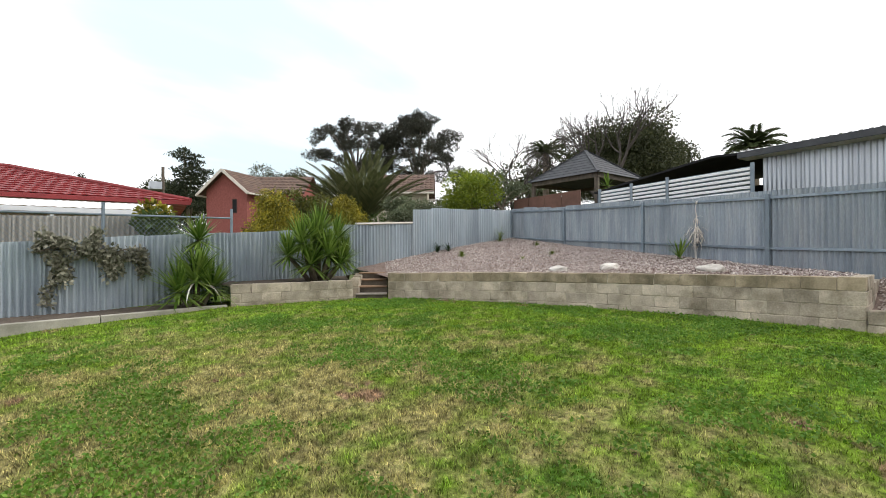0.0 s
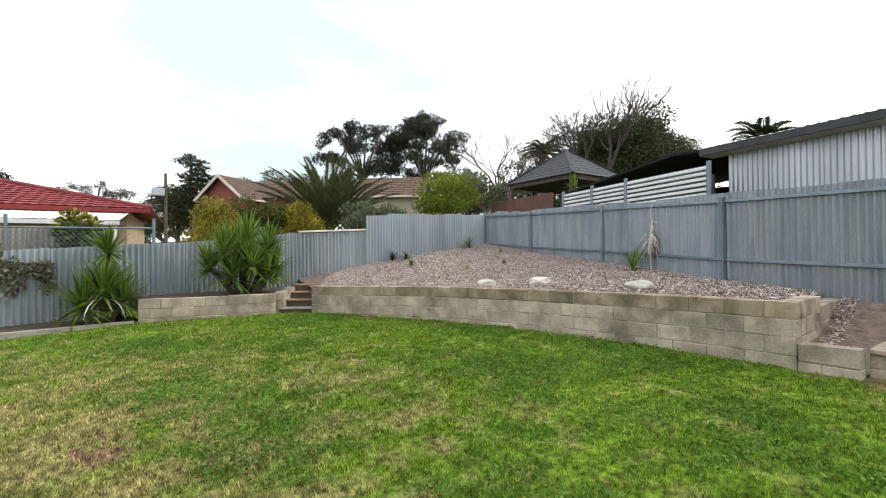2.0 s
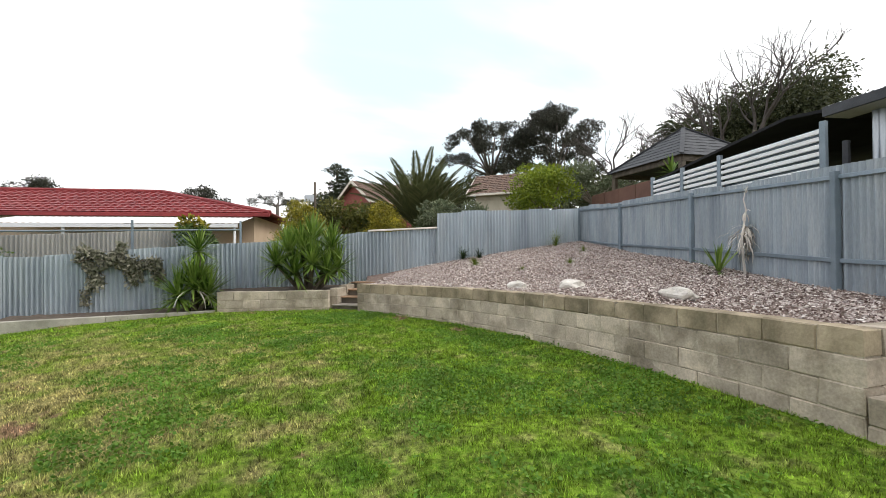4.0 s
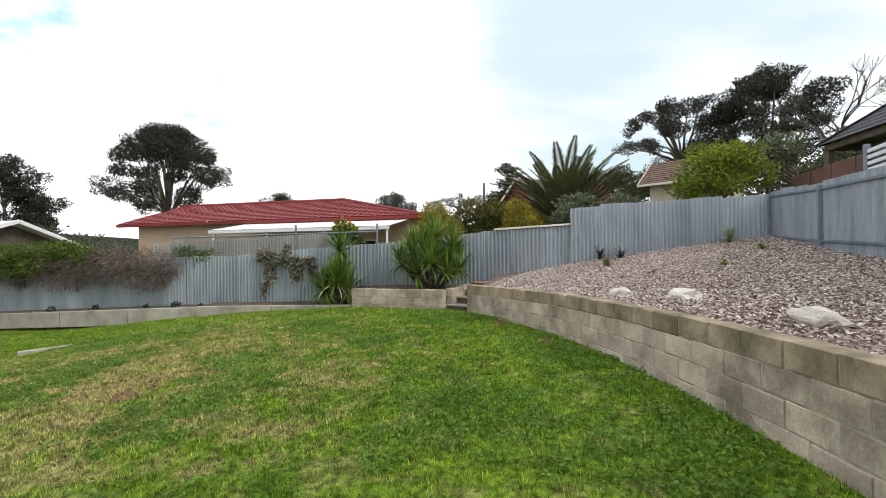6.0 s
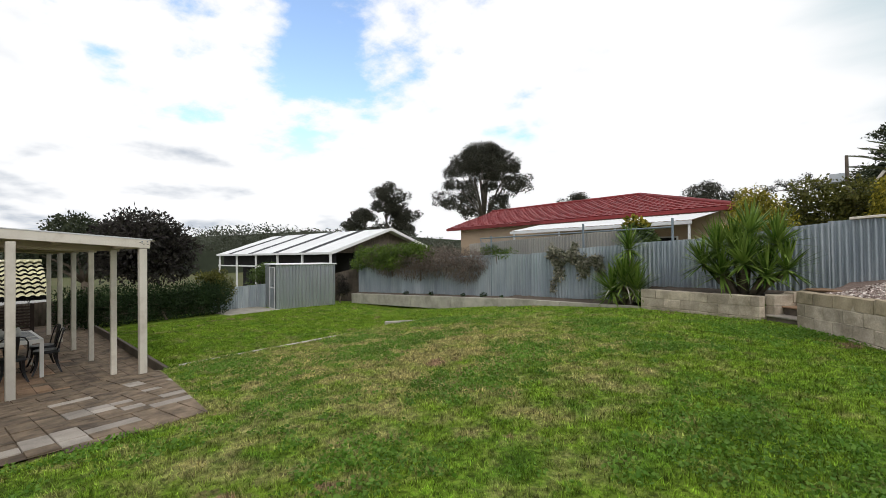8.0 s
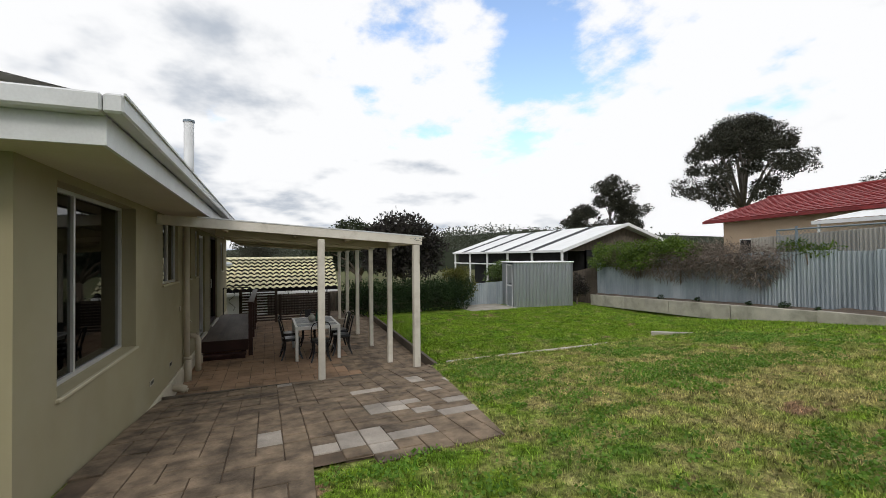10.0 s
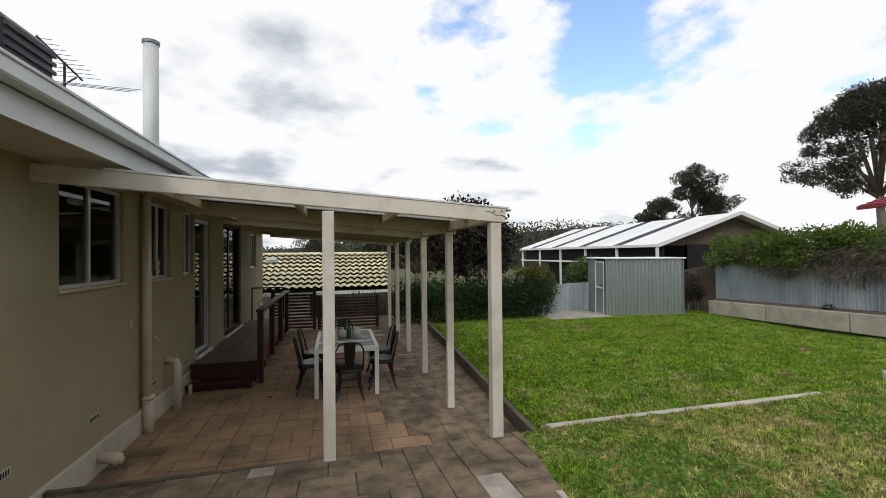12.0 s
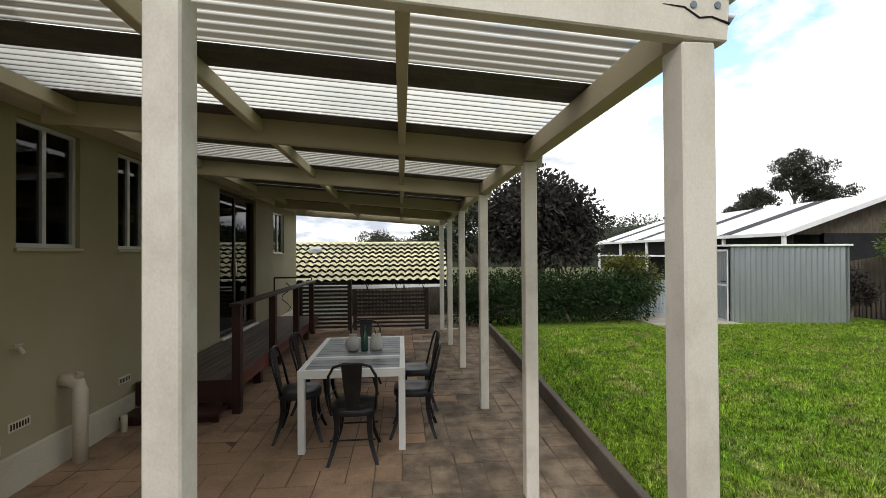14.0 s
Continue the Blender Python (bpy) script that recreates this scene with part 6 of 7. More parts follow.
part("flower_tuft", blades(bmesh.new(), (0.04, 0, 1.26), 7, 0.12, random.Random(6), 0.008, (0.3, 1.0), 0.4), L_DRYBLADE, sp)
yucca("dracaena_plant", "spiky yellow-green plant by the white screen", (13.2, 6.06, 2.2), [(0, 0, 1.3, 0.42, 60)], 7)

for x, y, r, h, n in ((9.25, 8.6, 0.20, 0.22, 60), (10.5, 6.4, 0.16, 0.14, 50), (12.7, 9.9, 0.22, 0.5, 40), (9.4, 6.6, 0.12, 0.1, 34), (12.2, 8.0, 0.16, 0.2, 44)):
    t = thing("grass_tuft", "small green tuft growing in the mulch", "plant", Matrix.Translation((x, y, bed_z(x, y))), "tufts in the mulch")
    part("blades", blades(bmesh.new(), (0, 0, 0), n * 2, h * 1.2, random.Random(int(x * 10)), 0.009, (0.1, 1.0), 1.0, 3), L_TUFT, t)
ag = thing("strap_leaf_plant", "low dark strap-leaved plant at the fence foot", "plant", Matrix.Translation((9.75, 9.9, bed_z(9.75, 9.9))))
part("leaves", blades(blades(bmesh.new(), (-0.25, 0, 0.02), 60, 0.42, random.Random(1), 0.012, (0.25, 0.95), 1.0), (0.3, 0.05, 0.02), 60, 0.42, random.Random(2), 0.012, (0.25, 0.95), 1.0), L_HEDGE, ag)


def rock(x, y, lx, ly, lz, seed, turn, label):
    bm = bmesh.new()
    bmesh.ops.create_icosphere(bm, subdivisions=3, radius=1)
    for v in bm.verts:
        n = noise.noise(v.co * 1.4 + Vector((seed * 7, 0, 0))) * 0.35 + noise.noise(v.co * 3.5 + Vector((seed, 3, 0))) * 0.12
        v.co *= 1 + n
        v.co = Vector((v.co.x * lx, v.co.y * ly, max(-0.6, v.co.z) * lz))
    ob = mesh_ob("rock", bm, M_ROCK)
    ob.matrix_world = pose(x, y, bed_z(x, y) + lz * 0.25, 0, 0, turn)
    tagged(ob, label, "rock", "white rocks")


rock(8.2, 4.85, 0.11, 0.22, 0.09, 1, 10, "small white quartz rock on the mulch")
rock(8.55, 3.9, 0.13, 0.21, 0.12, 2, 30, "rounded white quartz rock on the mulch")
rock(8.66, 2.12, 0.14, 0.23, 0.1, 3, -5, "long flat white quartz rock on the mulch")


def chain_fence():
    f = thing("chain_fence", "rusty chain-link fence on tall grey posts", "fence", kind="structure")
    a, b = Vector((-2.6, 11.42, 0)), Vector((3.68, 10.85, 0))
    for s in (0.08, 0.62, 1.0):
        p = a.lerp(b, s)
        part("post", tube(bmesh.new(), [(p.x, p.y, 0.2), (p.x, p.y, 2.52 if s > 0.5 else 2.3)], 0.03, 8), M_GALVPOST, f)
    part("rail", tube(bmesh.new(), [(a.x, a.y, 2.22), (b.x, b.y, 2.3)], 0.022, 8), M_GALVPOST, f)
    bm = bmesh.new()
    n = 58
    d = (b - a).normalized()
    for k in range(-6, n):
        for sg in (1, -1):
            p0 = a.lerp(b, max(0, min(1, (k if sg > 0 else k + 6) / n * 0.86)))
            p1 = a.lerp(b, max(0, min(1, (k + 6 if sg > 0 else k) / n * 0.86)))
            tube(bm, [(p0.x, p0.y, 1.6), (p1.x, p1.y, 2.22)], 0.004, 3, False)
    part("wire_mesh", bm, M_GALVPOST, f)


chain_fence()
sheet_fence("fence_neighbour", [(2.3, 12.6), (-4.5, 13.4)], "beige corrugated neighbour fence", 1, [(0, 2.38), (7, 2.1)], [(0, -0.2), (7, -0.6)], mat=surf("beige_sheet_steel", (0.36, 0.34, 0.30), (0.31, 0.29, 0.26), 1.5, 60, 0.6, bump=0.05), jag=0.0)
sheet_fence("fence_side", [(-12.75, 6.4), (-12.75, 10.2)], "grey sheet fence beside the shed", 1, [(0, 0.34), (4, 0.5)], [(0, -1.0), (4, -1.0)], jag=0.0)
sheet_fence("fence_boundary", [(-10.9, 12.8), (-14.2, 12.2), (-14.2, 2.3), (-14.0, -1.2)], "dark boundary fence behind the hedge", 1, [(0, 1.1), (4, 0.3), (20, 0.1)], [(0, -1.2), (20, -1.4)], jag=0.0, mat=M_SLEEPER)


def garden_shed():
    a, b = Vector((-11.15, 8.45, -0.66)), Vector((-10.55, 11.0, -0.68))
    d = (b - a).normalized()
    back = Vector((-d.y, d.x, 0))
    m = Matrix((d, back, Vector((0, 0, 1)))).transposed().to_4x4()
    m.translation = a
    s = thing("garden_shed", "zinc garden shed with a closed narrow door", "shed", m)
    W, H, D = (b - a).length, 1.96, 1.7
    part("front_wall", corrugated((0, 0, 0), (1, 0, 0), (0, -1, 0), W, (0, 0), (H, H), 0.125, 0.03), M_GALVNEW, s, smooth=True)
    part("side_wall", corrugated((W, 0, 0), (0, 1, 0), (1, 0, 0), D, (0, 0), (H, H), 0.125, 0.025), M_GALVNEW, s, smooth=True)
    part("side_wall", corrugated((0, 0, 0), (0, 1, 0), (-1, 0, 0), 0.1, (0, 0), (H, H), 0.125, 0.025), M_GALVNEW, s, smooth=True)
    part("side_wall", corrugated((0, 0.94, 0), (0, 1, 0), (-1, 0, 0), D - 0.94, (0, 0), (H, H), 0.125, 0.025), M_GALVNEW, s, smooth=True)
    door = part("door", corrugated((-0.012, 0.12, 0.03), (0, 1, 0), (-1, 0, 0), 0.8, (0, 0), (H - 0.1, H - 0.1), 0.125, 0.012), M_GALVNEW, s, smooth=True)
    for z in (0.05, 0.95, H - 0.12):
        part("door_brace", boxes((-0.045, 0.11, z, -0.026, 0.93, z + 0.045)), M_WHITEMETAL, door)
    for y in (0.11, 0.89):
        part("door_stile", boxes((-0.044, y, 0.095, -0.027, y + 0.04, H - 0.121)), M_WHITEMETAL, door)
    part("door_handle", boxes((-0.07, 0.2, 1.06, -0.046, 0.42, 1.08)), M_BLACKSTEEL, door)
    part("back_wall", corrugated((0, D, 0), (1, 0, 0), (0, 1, 0), W, (0, 0), (H, H), 0.1, 0.01), M_GALVNEW, s, smooth=True)
    for x in (0.01, W - 0.01):
        part("corner_post", boxes((x - 0.02, -0.02, 0, x + 0.02, 0.02, H)), M_GALVNEW, s)
    part("roof", box(bmesh.new(), -0.06, -0.08, H, W + 0.06, D + 0.08, H + 0.05, 0.01), M_WHITEMETAL, s)
    tagged(mesh_ob("shed_slab", boxes((-13.2, 6.3, -0.8, -10.75, 8.44, -0.565)), M_CONC), "concrete slab beside the garden shed", "slab", kind="structure")


garden_shed()


def fence_y(x):
    return lerp(10.85, 12.75, (1.0 - x) / 11.9) if x < 1 else lerp(10.42, 10.85, (8.95 - x) / 7.95)


def vines():
    rnd = random.Random(2)
    cl = [((x, fence_y(x) - 0.2 + rnd.uniform(-0.15, 0.3), rnd.uniform(1.38, 1.95) - 0.02 * (-x - 4)), (0.45, 0.34, 0.3)) for x in np.arange(-10.7, -5.2, 0.22)]
    leafy_plant("green_vine", "thick green creeper hanging over the iron fence", "vine", (-8, fence_y(-8), 1.0), cl, 15000, 0.10, L_VINE, 0.03)
    cl = [((x, fence_y(x) - 0.17 + rnd.uniform(-0.12, 0.12), rnd.uniform(0.95, 1.5)), (0.4, 0.22, 0.3)) for x in np.arange(-9.6, -2.4, 0.2)]
    cl += [((x, fence_y(x) - 0.1, rnd.uniform(1.4, 1.75)), (0.4, 0.28, 0.3)) for x in np.arange(-6.2, -2.4, 0.25)]
    leafy_plant("dead_vine", "dry tangled brown creeper hanging down the fence", "vine", (-6, fence_y(-6), 0.9), cl, 15000, 0.2, L_DEADVINE, 0.025, aspect=0.07, droop=0.8)
    cl = [((x, fence_y(x) + 0.1, 1.72 + 0.1 * math.sin(x * 5)), (0.2, 0.15, 0.16)) for x in np.arange(-2.4, -1.2, 0.18)]
    leafy_plant("green_vine", "small green creeper on top of the fence", "vine", (-1.8, fence_y(-1.8), 1.5), cl, 900, 0.09, L_VINE, 0.015)
    # the climber on the corrugated sheets
    t = thing("climbing_plant", "pale-leaved climber on bare stems against the fence", "vine", Matrix.Translation((1.2, fence_y(1.2) - 0.1, 0.3)))
    P = []
    stems = bmesh.new()
    o = Vector((1.2, fence_y(1.2) - 0.1, 0.3))
    for k in range(46):
        x = rnd.uniform(0.3, 1.95)
        z = 1.55 + 0.14 * math.sin(x * 3) + rnd.gauss(0, 0.1)
        P.append((x, fence_y(x) - 0.1 + rnd.uniform(-0.07, 0.05), z))
    strands = [(0.5, 1.5, 0.55), (0.62, 1.45, 0.95), (1.28, 1.45, 1.05), (1.42, 1.5, 1.1), (1.82, 1.4, 1.05), (1.15, 1.9, 1.5)]
    for x, z0, z1 in strands:
        pts = [Vector((x + 0.08 * math.sin(z * 7), fence_y(x) - 0.08, z)) - o for z in np.linspace(z0, z1, 6)]
        tube(stems, pts, 0.008, 5)
        for z in np.linspace(z0, z1, 9):
            P.append((x + 0.08 * math.sin(z * 7), fence_y(x) - 0.1, z))
    tube(stems, [Vector((0.3 + 0.33 * i, fence_y(1) - 0.07, 1.52 + 0.1 * math.sin(i * 1.7))) - o for i in range(6)], 0.012, 5)
    part("stems", stems, M_BARK, t)
    pts, out = clump_points([(p, (0.11, 0.07, 0.085)) for p in P], 3000)
    ob = new("leaves", leaf_mesh("leaves", pts - np.array(o), 0.095, L_CREEPER, 0.6))
    ob.parent = t
    for x, r in ((-2.2, 0.12), (-3.2, 0.08), (-5.0, 0.11), (-6.6, 0.12), (-1.4, 0.06), (3.0, 0.12)):
        y = fence_y(x) - 0.35
        z = 0.32 if x > -1 else 0.24 + 0.0447 * (x + 1)
        q = thing("border_weed", "small weed growing in the bare border", "plant", Matrix.Translation((x, y, z)), "weeds in the border")
        pp, oo = clump_points([((0, 0, r * 0.8), (r, r, r * 0.8))], 130)
        w = new("leaves", leaf_mesh("leaves", pp, 0.06, L_HEDGE))
        w.parent = q


vines()

leafy_plant("hedge", "dense clipped dark green hedge", "hedge", (-11.7, 4.6, -0.55), [((-11.75 + random.uniform(-0.3, 0.3), y, z), (0.62, 0.4, 0.36)) for y in np.arange(1.7, 6.6, 0.33) for z in (-0.25, 0.15, 0.38)], 24000, 0.085, L_HEDGE, 0.05, limbs=20)
leafy_plant("garden_shrub", "loose light green shrub beside the hedge", "shrub", (-12.3, 6.7, -0.7), scatter_clumps((-12.3, 6.4, 0.45), (0.6, 0.8, 0.65), 18, 0.3, 62), 5200, 0.09, L_STRAWGREEN, 0.05)
leafy_plant("garden_shrub", "green shrub in front of the white barn", "shrub", (-14.5, 9.6, -1.0), scatter_clumps((-14.5, 9.6, 0.7), (0.8, 0.9, 0.6), 14, 0.35, 63), 2600, 0.13, L_MIX, 0.06)
leafy_plant("purple_tree", "dense rounded dark purple-leaved tree", "tree", (-13.0, 4.3, -0.9), scatter_clumps((-13.2, 4.0, 1.9), (1.7, 1.9, 1.45), 60, 0.5, 64, 0.85, 0.4), 22000, 0.15, L_PURPLE, 0.14)
leafy_plant("purple_tree", "dark tree behind the purple-leaved tree", "tree", (-20.2, 3.8, -1.5), scatter_clumps((-20.2, 3.8, 2.1), (2.0, 2.4, 1.5), 26, 0.65, 65), 9000, 0.2, L_DARK, 0.2)
leafy_plant("dark_shrub", "dark shrub between shed and fence", "shrub", (-11.1, 11.75, -0.7), scatter_clumps((-11.1, 11.75, 0.2), (0.3, 0.35, 0.7), 10, 0.22, 66), 1600, 0.09, L_PURPLE, 0.04)


def side_garden_edges():
    """Plain ground and fence that close the garden behind the walk."""
    sheet_fence("fence_rear", [(9.7, -1.6), (8.6, -8.5), (1.5, -9.0)], "corrugated iron fence closing the garden", -1, [(0, 2.5), (14, 2.2)], [(0, 0.2), (14, 0.0)])


side_garden_edges()


# ---- patio and house things ----
def deck():
    d = thing("timber_deck", "dark red stained timber landing along the house", "deck")
    x0, x1, y0, y1, z = -11.0, -6.0, WALL_Y + 0.035, -1.66, -0.2
    n = 9
    w = (y1 - y0) / n
    for k in range(n):
        part("deck_board", boxes((x0, y0 + w * k + 0.003, z - 0.03, x1, y0 + w * (k + 1) - 0.003, z), bev=0.003), M_DECKBOARD, d)
    part("fascia_board", boxes((x0, y1 - 0.001, z - 0.17, x1, y1 + 0.035, z + 0.002), bev=0.004), M_REDTIMBER, d, "red stained fascia board")
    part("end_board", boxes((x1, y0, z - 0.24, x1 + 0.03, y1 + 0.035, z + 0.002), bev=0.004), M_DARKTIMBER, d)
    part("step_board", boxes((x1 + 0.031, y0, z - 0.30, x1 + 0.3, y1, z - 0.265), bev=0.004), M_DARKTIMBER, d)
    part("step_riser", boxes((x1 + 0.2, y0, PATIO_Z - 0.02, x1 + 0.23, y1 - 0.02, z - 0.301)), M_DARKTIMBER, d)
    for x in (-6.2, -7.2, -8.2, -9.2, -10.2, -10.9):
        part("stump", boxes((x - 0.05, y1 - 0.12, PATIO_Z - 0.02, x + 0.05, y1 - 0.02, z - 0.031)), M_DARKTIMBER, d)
    r = thing("deck_railing", "dark timber handrail on square posts", "railing")
    for x, zb in ((-6.03, PATIO_Z - 0.02), (-7.38, z), (-8.75, z), (-10.05, z)):
        part("post", boxes((x - 0.045, y1 + 0.036, zb if x > -6.5 else z - 0.2, x + 0.045, y1 + 0.126, 0.6), bev=0.004), M_DARKTIMBER, r)
    part("handrail", boxes((-10.15, y1 + 0.02, 0.6, -5.95, y1 + 0.145, 0.64), bev=0.005), M_DARKTIMBER, r)
    e = thing("metal_handrail", "black metal handrail at the end of the landing", "railing")
    for y in (-2.55, -1.75):
        part("upright", tube(bmesh.new(), [(-10.9, y, z - 0.3), (-10.9, y, 0.66)], 0.018, 7), M_BLACKSTEEL, e)
    part("top_bar", tube(bmesh.new(), [(-10.9, -2.55, 0.66), (-10.9, -1.75, 0.66)], 0.018, 7), M_BLACKSTEEL, e)
    part("scroll", tube(bmesh.new(), [(-10.9, -2.3 + 0.1 * math.sin(t * 1.3), 0.55 - 0.09 * t) for t in range(8)], 0.01, 6), M_BLACKSTEEL, e)


deck()


def slat_screen(name, label, y0, y1, zt, n):
    s = thing(name, label, "screen", Matrix.Translation((-11.2, 0, 0)))
    for y in (y0, y1):
        part("post", boxes((-0.05, y - 0.045, PATIO_Z - 0.02, 0.05, y + 0.045, zt + 0.02), bev=0.004), M_SLAT, s)
    h = (zt - (PATIO_Z + 0.05)) / n
    for k in range(n):
        z = PATIO_Z + 0.05 + h * k
        part("slat", boxes((0.02, y0 - 0.04, z + 0.008, 0.045, y1 + 0.04, z + h - 0.03), bev=0.003), M_SLAT, s)
    return s


slat_screen("slatted_screen", "tall dark slatted timber screen", -2.06, -0.95, 0.56, 12)
slat_screen("slatted_screen", "lower dark slatted timber screen", -0.82, 0.82, 0.35, 10)


def wire_stakes():
    for k, y in enumerate((-0.55, 0.12, 0.3, 0.75)):
        t = thing("garden_stake", "curled wire ornament on the slatted screen", "ornament", Matrix.Translation((-11.2, y, 0.35)), "wire ornaments")
        for sg in (-1, 1):
            part("wire", tube(bmesh.new(), [(0, 0, 0), (0, sg * 0.03, 0.16), (0, sg * 0.09, 0.22), (0, sg * 0.12, 0.14), (0, sg * 0.09, 0.1)], 0.009, 5), M_BLACKSTEEL, t)


wire_stakes()


def dining_table():
    t = thing("dining_table", "white framed outdoor table with grey slats", "table", Matrix.Translation((-5.67, -0.2, PATIO_Z)))
    hx, hy, z = 0.77, 0.47, 0.73
    part("frame", boxes((-hx, -hy, z - 0.07, hx, -hy + 0.05, z), (-hx, hy - 0.05, z - 0.07, hx, hy, z), (-hx, -hy + 0.05, z - 0.07, -hx + 0.05, hy - 0.05, z), (hx - 0.05, -hy + 0.05, z - 0.07, hx, hy - 0.05, z), (0.24, -hy + 0.05, z - 0.05, 0.29, hy - 0.05, z)), M_TABLEFRAME, t)
    n = 12
    span = 2 * hx - 0.1
    for k in range(n):
        x = -hx + 0.05 + span * k / n
        if x < 0.29 and x + span / n > 0.24:
            continue
        part("slat", boxes((x + 0.006, -hy + 0.05, z - 0.025, x + span / n - 0.006, hy - 0.05, z - 0.004)), M_TABLESLAT, t)
    for sx in (-1, 1):
        for sy in (-1, 1):
            part("leg", box(bmesh.new(), sx * hx - (0.06 if sx > 0 else 0), sy * hy - (0.06 if sy > 0 else 0), 0, sx * hx + (0 if sx > 0 else 0.06), sy * hy + (0 if sy > 0 else 0.06), z - 0.071, 0.004), M_TABLEFRAME, t)
    return t


dining_table()


def steel_chair():
    """A stamped sheet-steel cafe chair; it faces along +y."""
    c = thing("cafe_chair", "black sheet-steel cafe chair with a curved back", "chair", None, "chairs round the table")
    bm = bmesh.new()
    n = 16
    ring = lambda r, z: [bm.verts.new((0.5 * r * 0.36 / 0.36 * math.copysign(abs(math.cos(a)) ** 0.6, math.cos(a)), 0.5 * r * math.copysign(abs(math.sin(a)) ** 0.6, math.sin(a)), z)) for a in (2 * math.pi * k / n for k in range(n))]
    rs = [ring(0.40, 0.395), ring(0.40, 0.44), ring(0.375, 0.452), ring(0.2, 0.443)]
    for a, b in zip(rs, rs[1:]):
        for k in range(n):
            bm.faces.new((a[k], a[(k + 1) % n], b[(k + 1) % n], b[k]))
    bm.faces.new(rs[-1])
    part("seat", bm, M_BLACKSTEEL, c, smooth=True)
    for sx in (-1, 1):
        for sy in (-1, 1):
            bm = bmesh.new()
            top, bot = Vector((sx * 0.155, sy * 0.155, 0.42)), Vector((sx * 0.205, sy * 0.22, 0.0))
            prev = None
            for i in range(6):
                f = i / 5
                p = top.lerp(bot, f) + Vector((sx, sy, 0)) * (-0.03 * math.sin(math.pi * f))
                w = lerp(0.04, 0.017, f)
                q = [bm.verts.new(p + Vector(o)) for o in ((-sx * w, -sy * 0.012, 0), (-sx * w, sy * 0.012, 0), (sx * 0.012, sy * 0.012, 0), (sx * 0.012, -sy * w, 0), (-sx * 0.012, -sy * w, 0), (-sx * 0.012, -sy * 0.012, 0))]
                if prev:
                    for k in range(6):
                        bm.faces.new((prev[k], prev[(k + 1) % 6], q[(k + 1) % 6], q[k]))
                prev = q
            bmesh.ops.recalc_face_normals(bm, faces=bm.faces)
            part("leg", bm, M_BLACKSTEEL, c)
    hoop = [(-0.185, -0.15, 0.44), (-0.20, -0.19, 0.6), (-0.195, -0.225, 0.74), (-0.15, -0.25, 0.825), (-0.07, -0.262, 0.85), (0.07, -0.262, 0.85), (0.15, -0.25, 0.825), (0.195, -0.225, 0.74), (0.20, -0.19, 0.6), (0.185, -0.15, 0.44)]
    part("back_hoop", tube(bmesh.new(), hoop, 0.0125, 7), M_BLACKSTEEL, c, smooth=True)
    bm = bmesh.new()
    prev = None
    for z, y, w in ((0.43, -0.185, 0.05), (0.55, -0.2, 0.062), (0.68, -0.228, 0.075), (0.8, -0.254, 0.083), (0.846, -0.262, 0.085)):
        q = [bm.verts.new(p) for p in ((-w, y - 0.006, z), (w, y - 0.006, z), (w, y + 0.004, z), (-w, y + 0.004, z))]
        if prev:
            for k in range(4):
                bm.faces.new((prev[k], prev[(k + 1) % 4], q[(k + 1) % 4], q[k]))
        prev = q
    part("back_splat", bm, M_BLACKSTEEL, c)
    for sy in (-0.19, 0.19):
        part("stretcher", tube(bmesh.new(), [(-0.19, sy, 0.2), (0.19, sy, 0.2)], 0.007, 5), M_BLACKSTEEL, c)
    return c


chair = steel_chair()
chair.matrix_world = pose(-4.88, -0.17, PATIO_Z, 0, 0, 90)
for x, y, a in ((-6.72, -0.25, -92), (-5.32, 0.36, 176), (-6.02, 0.40, 184), (-5.35, -0.74, 4), (-6.05, -0.72, -5)):
    copy_thing(chair, pose(x, y, PATIO_Z, 0, 0, a))


def table_ware():
    z = PATIO_Z + 0.73
    ob = mesh_ob("vase", lathe([(0.045, 0), (0.075, 0.03), (0.088, 0.075), (0.075, 0.12), (0.04, 0.145), (0.035, 0.17), (0.042, 0.178), (0.03, 0.17)], 24), M_CERAMIC, True)
    ob.matrix_world = pose(-5.66, -0.27, z)
    tagged(ob, "rounded grey ceramic vase on the table", "vase")
    ob = mesh_ob("jar", lathe([(0.06, 0), (0.068, 0.02), (0.068, 0.12), (0.045, 0.15), (0.045, 0.17), (0.036, 0.168)], 24), M_CERAMIC, True)
    ob.matrix_world = pose(-5.7, -0.03, z)
    tagged(ob, "pale ceramic jar on the table", "jar")
    ob = mesh_ob("bottle", lathe([(0.034, 0), (0.038, 0.02), (0.038, 0.15), (0.014, 0.2), (0.013, 0.27), (0.016, 0.275), (0.011, 0.27)], 20), M_BOTTLE, True)
    ob.matrix_world = pose(-5.65, -0.15, z)
    tagged(ob, "dark green glass bottle on the table", "bottle")
    t = thing("potted_twig", "small green sprig standing in the jar", "plant", Matrix.Translation((-5.7, -0.03, z + 0.17)))
    part("sprig", blades(bmesh.new(), (0, 0, -0.05), 10, 0.14, random.Random(3), 0.006, (0.5, 1.0), 0.6), L_VINE, t)


table_ware()


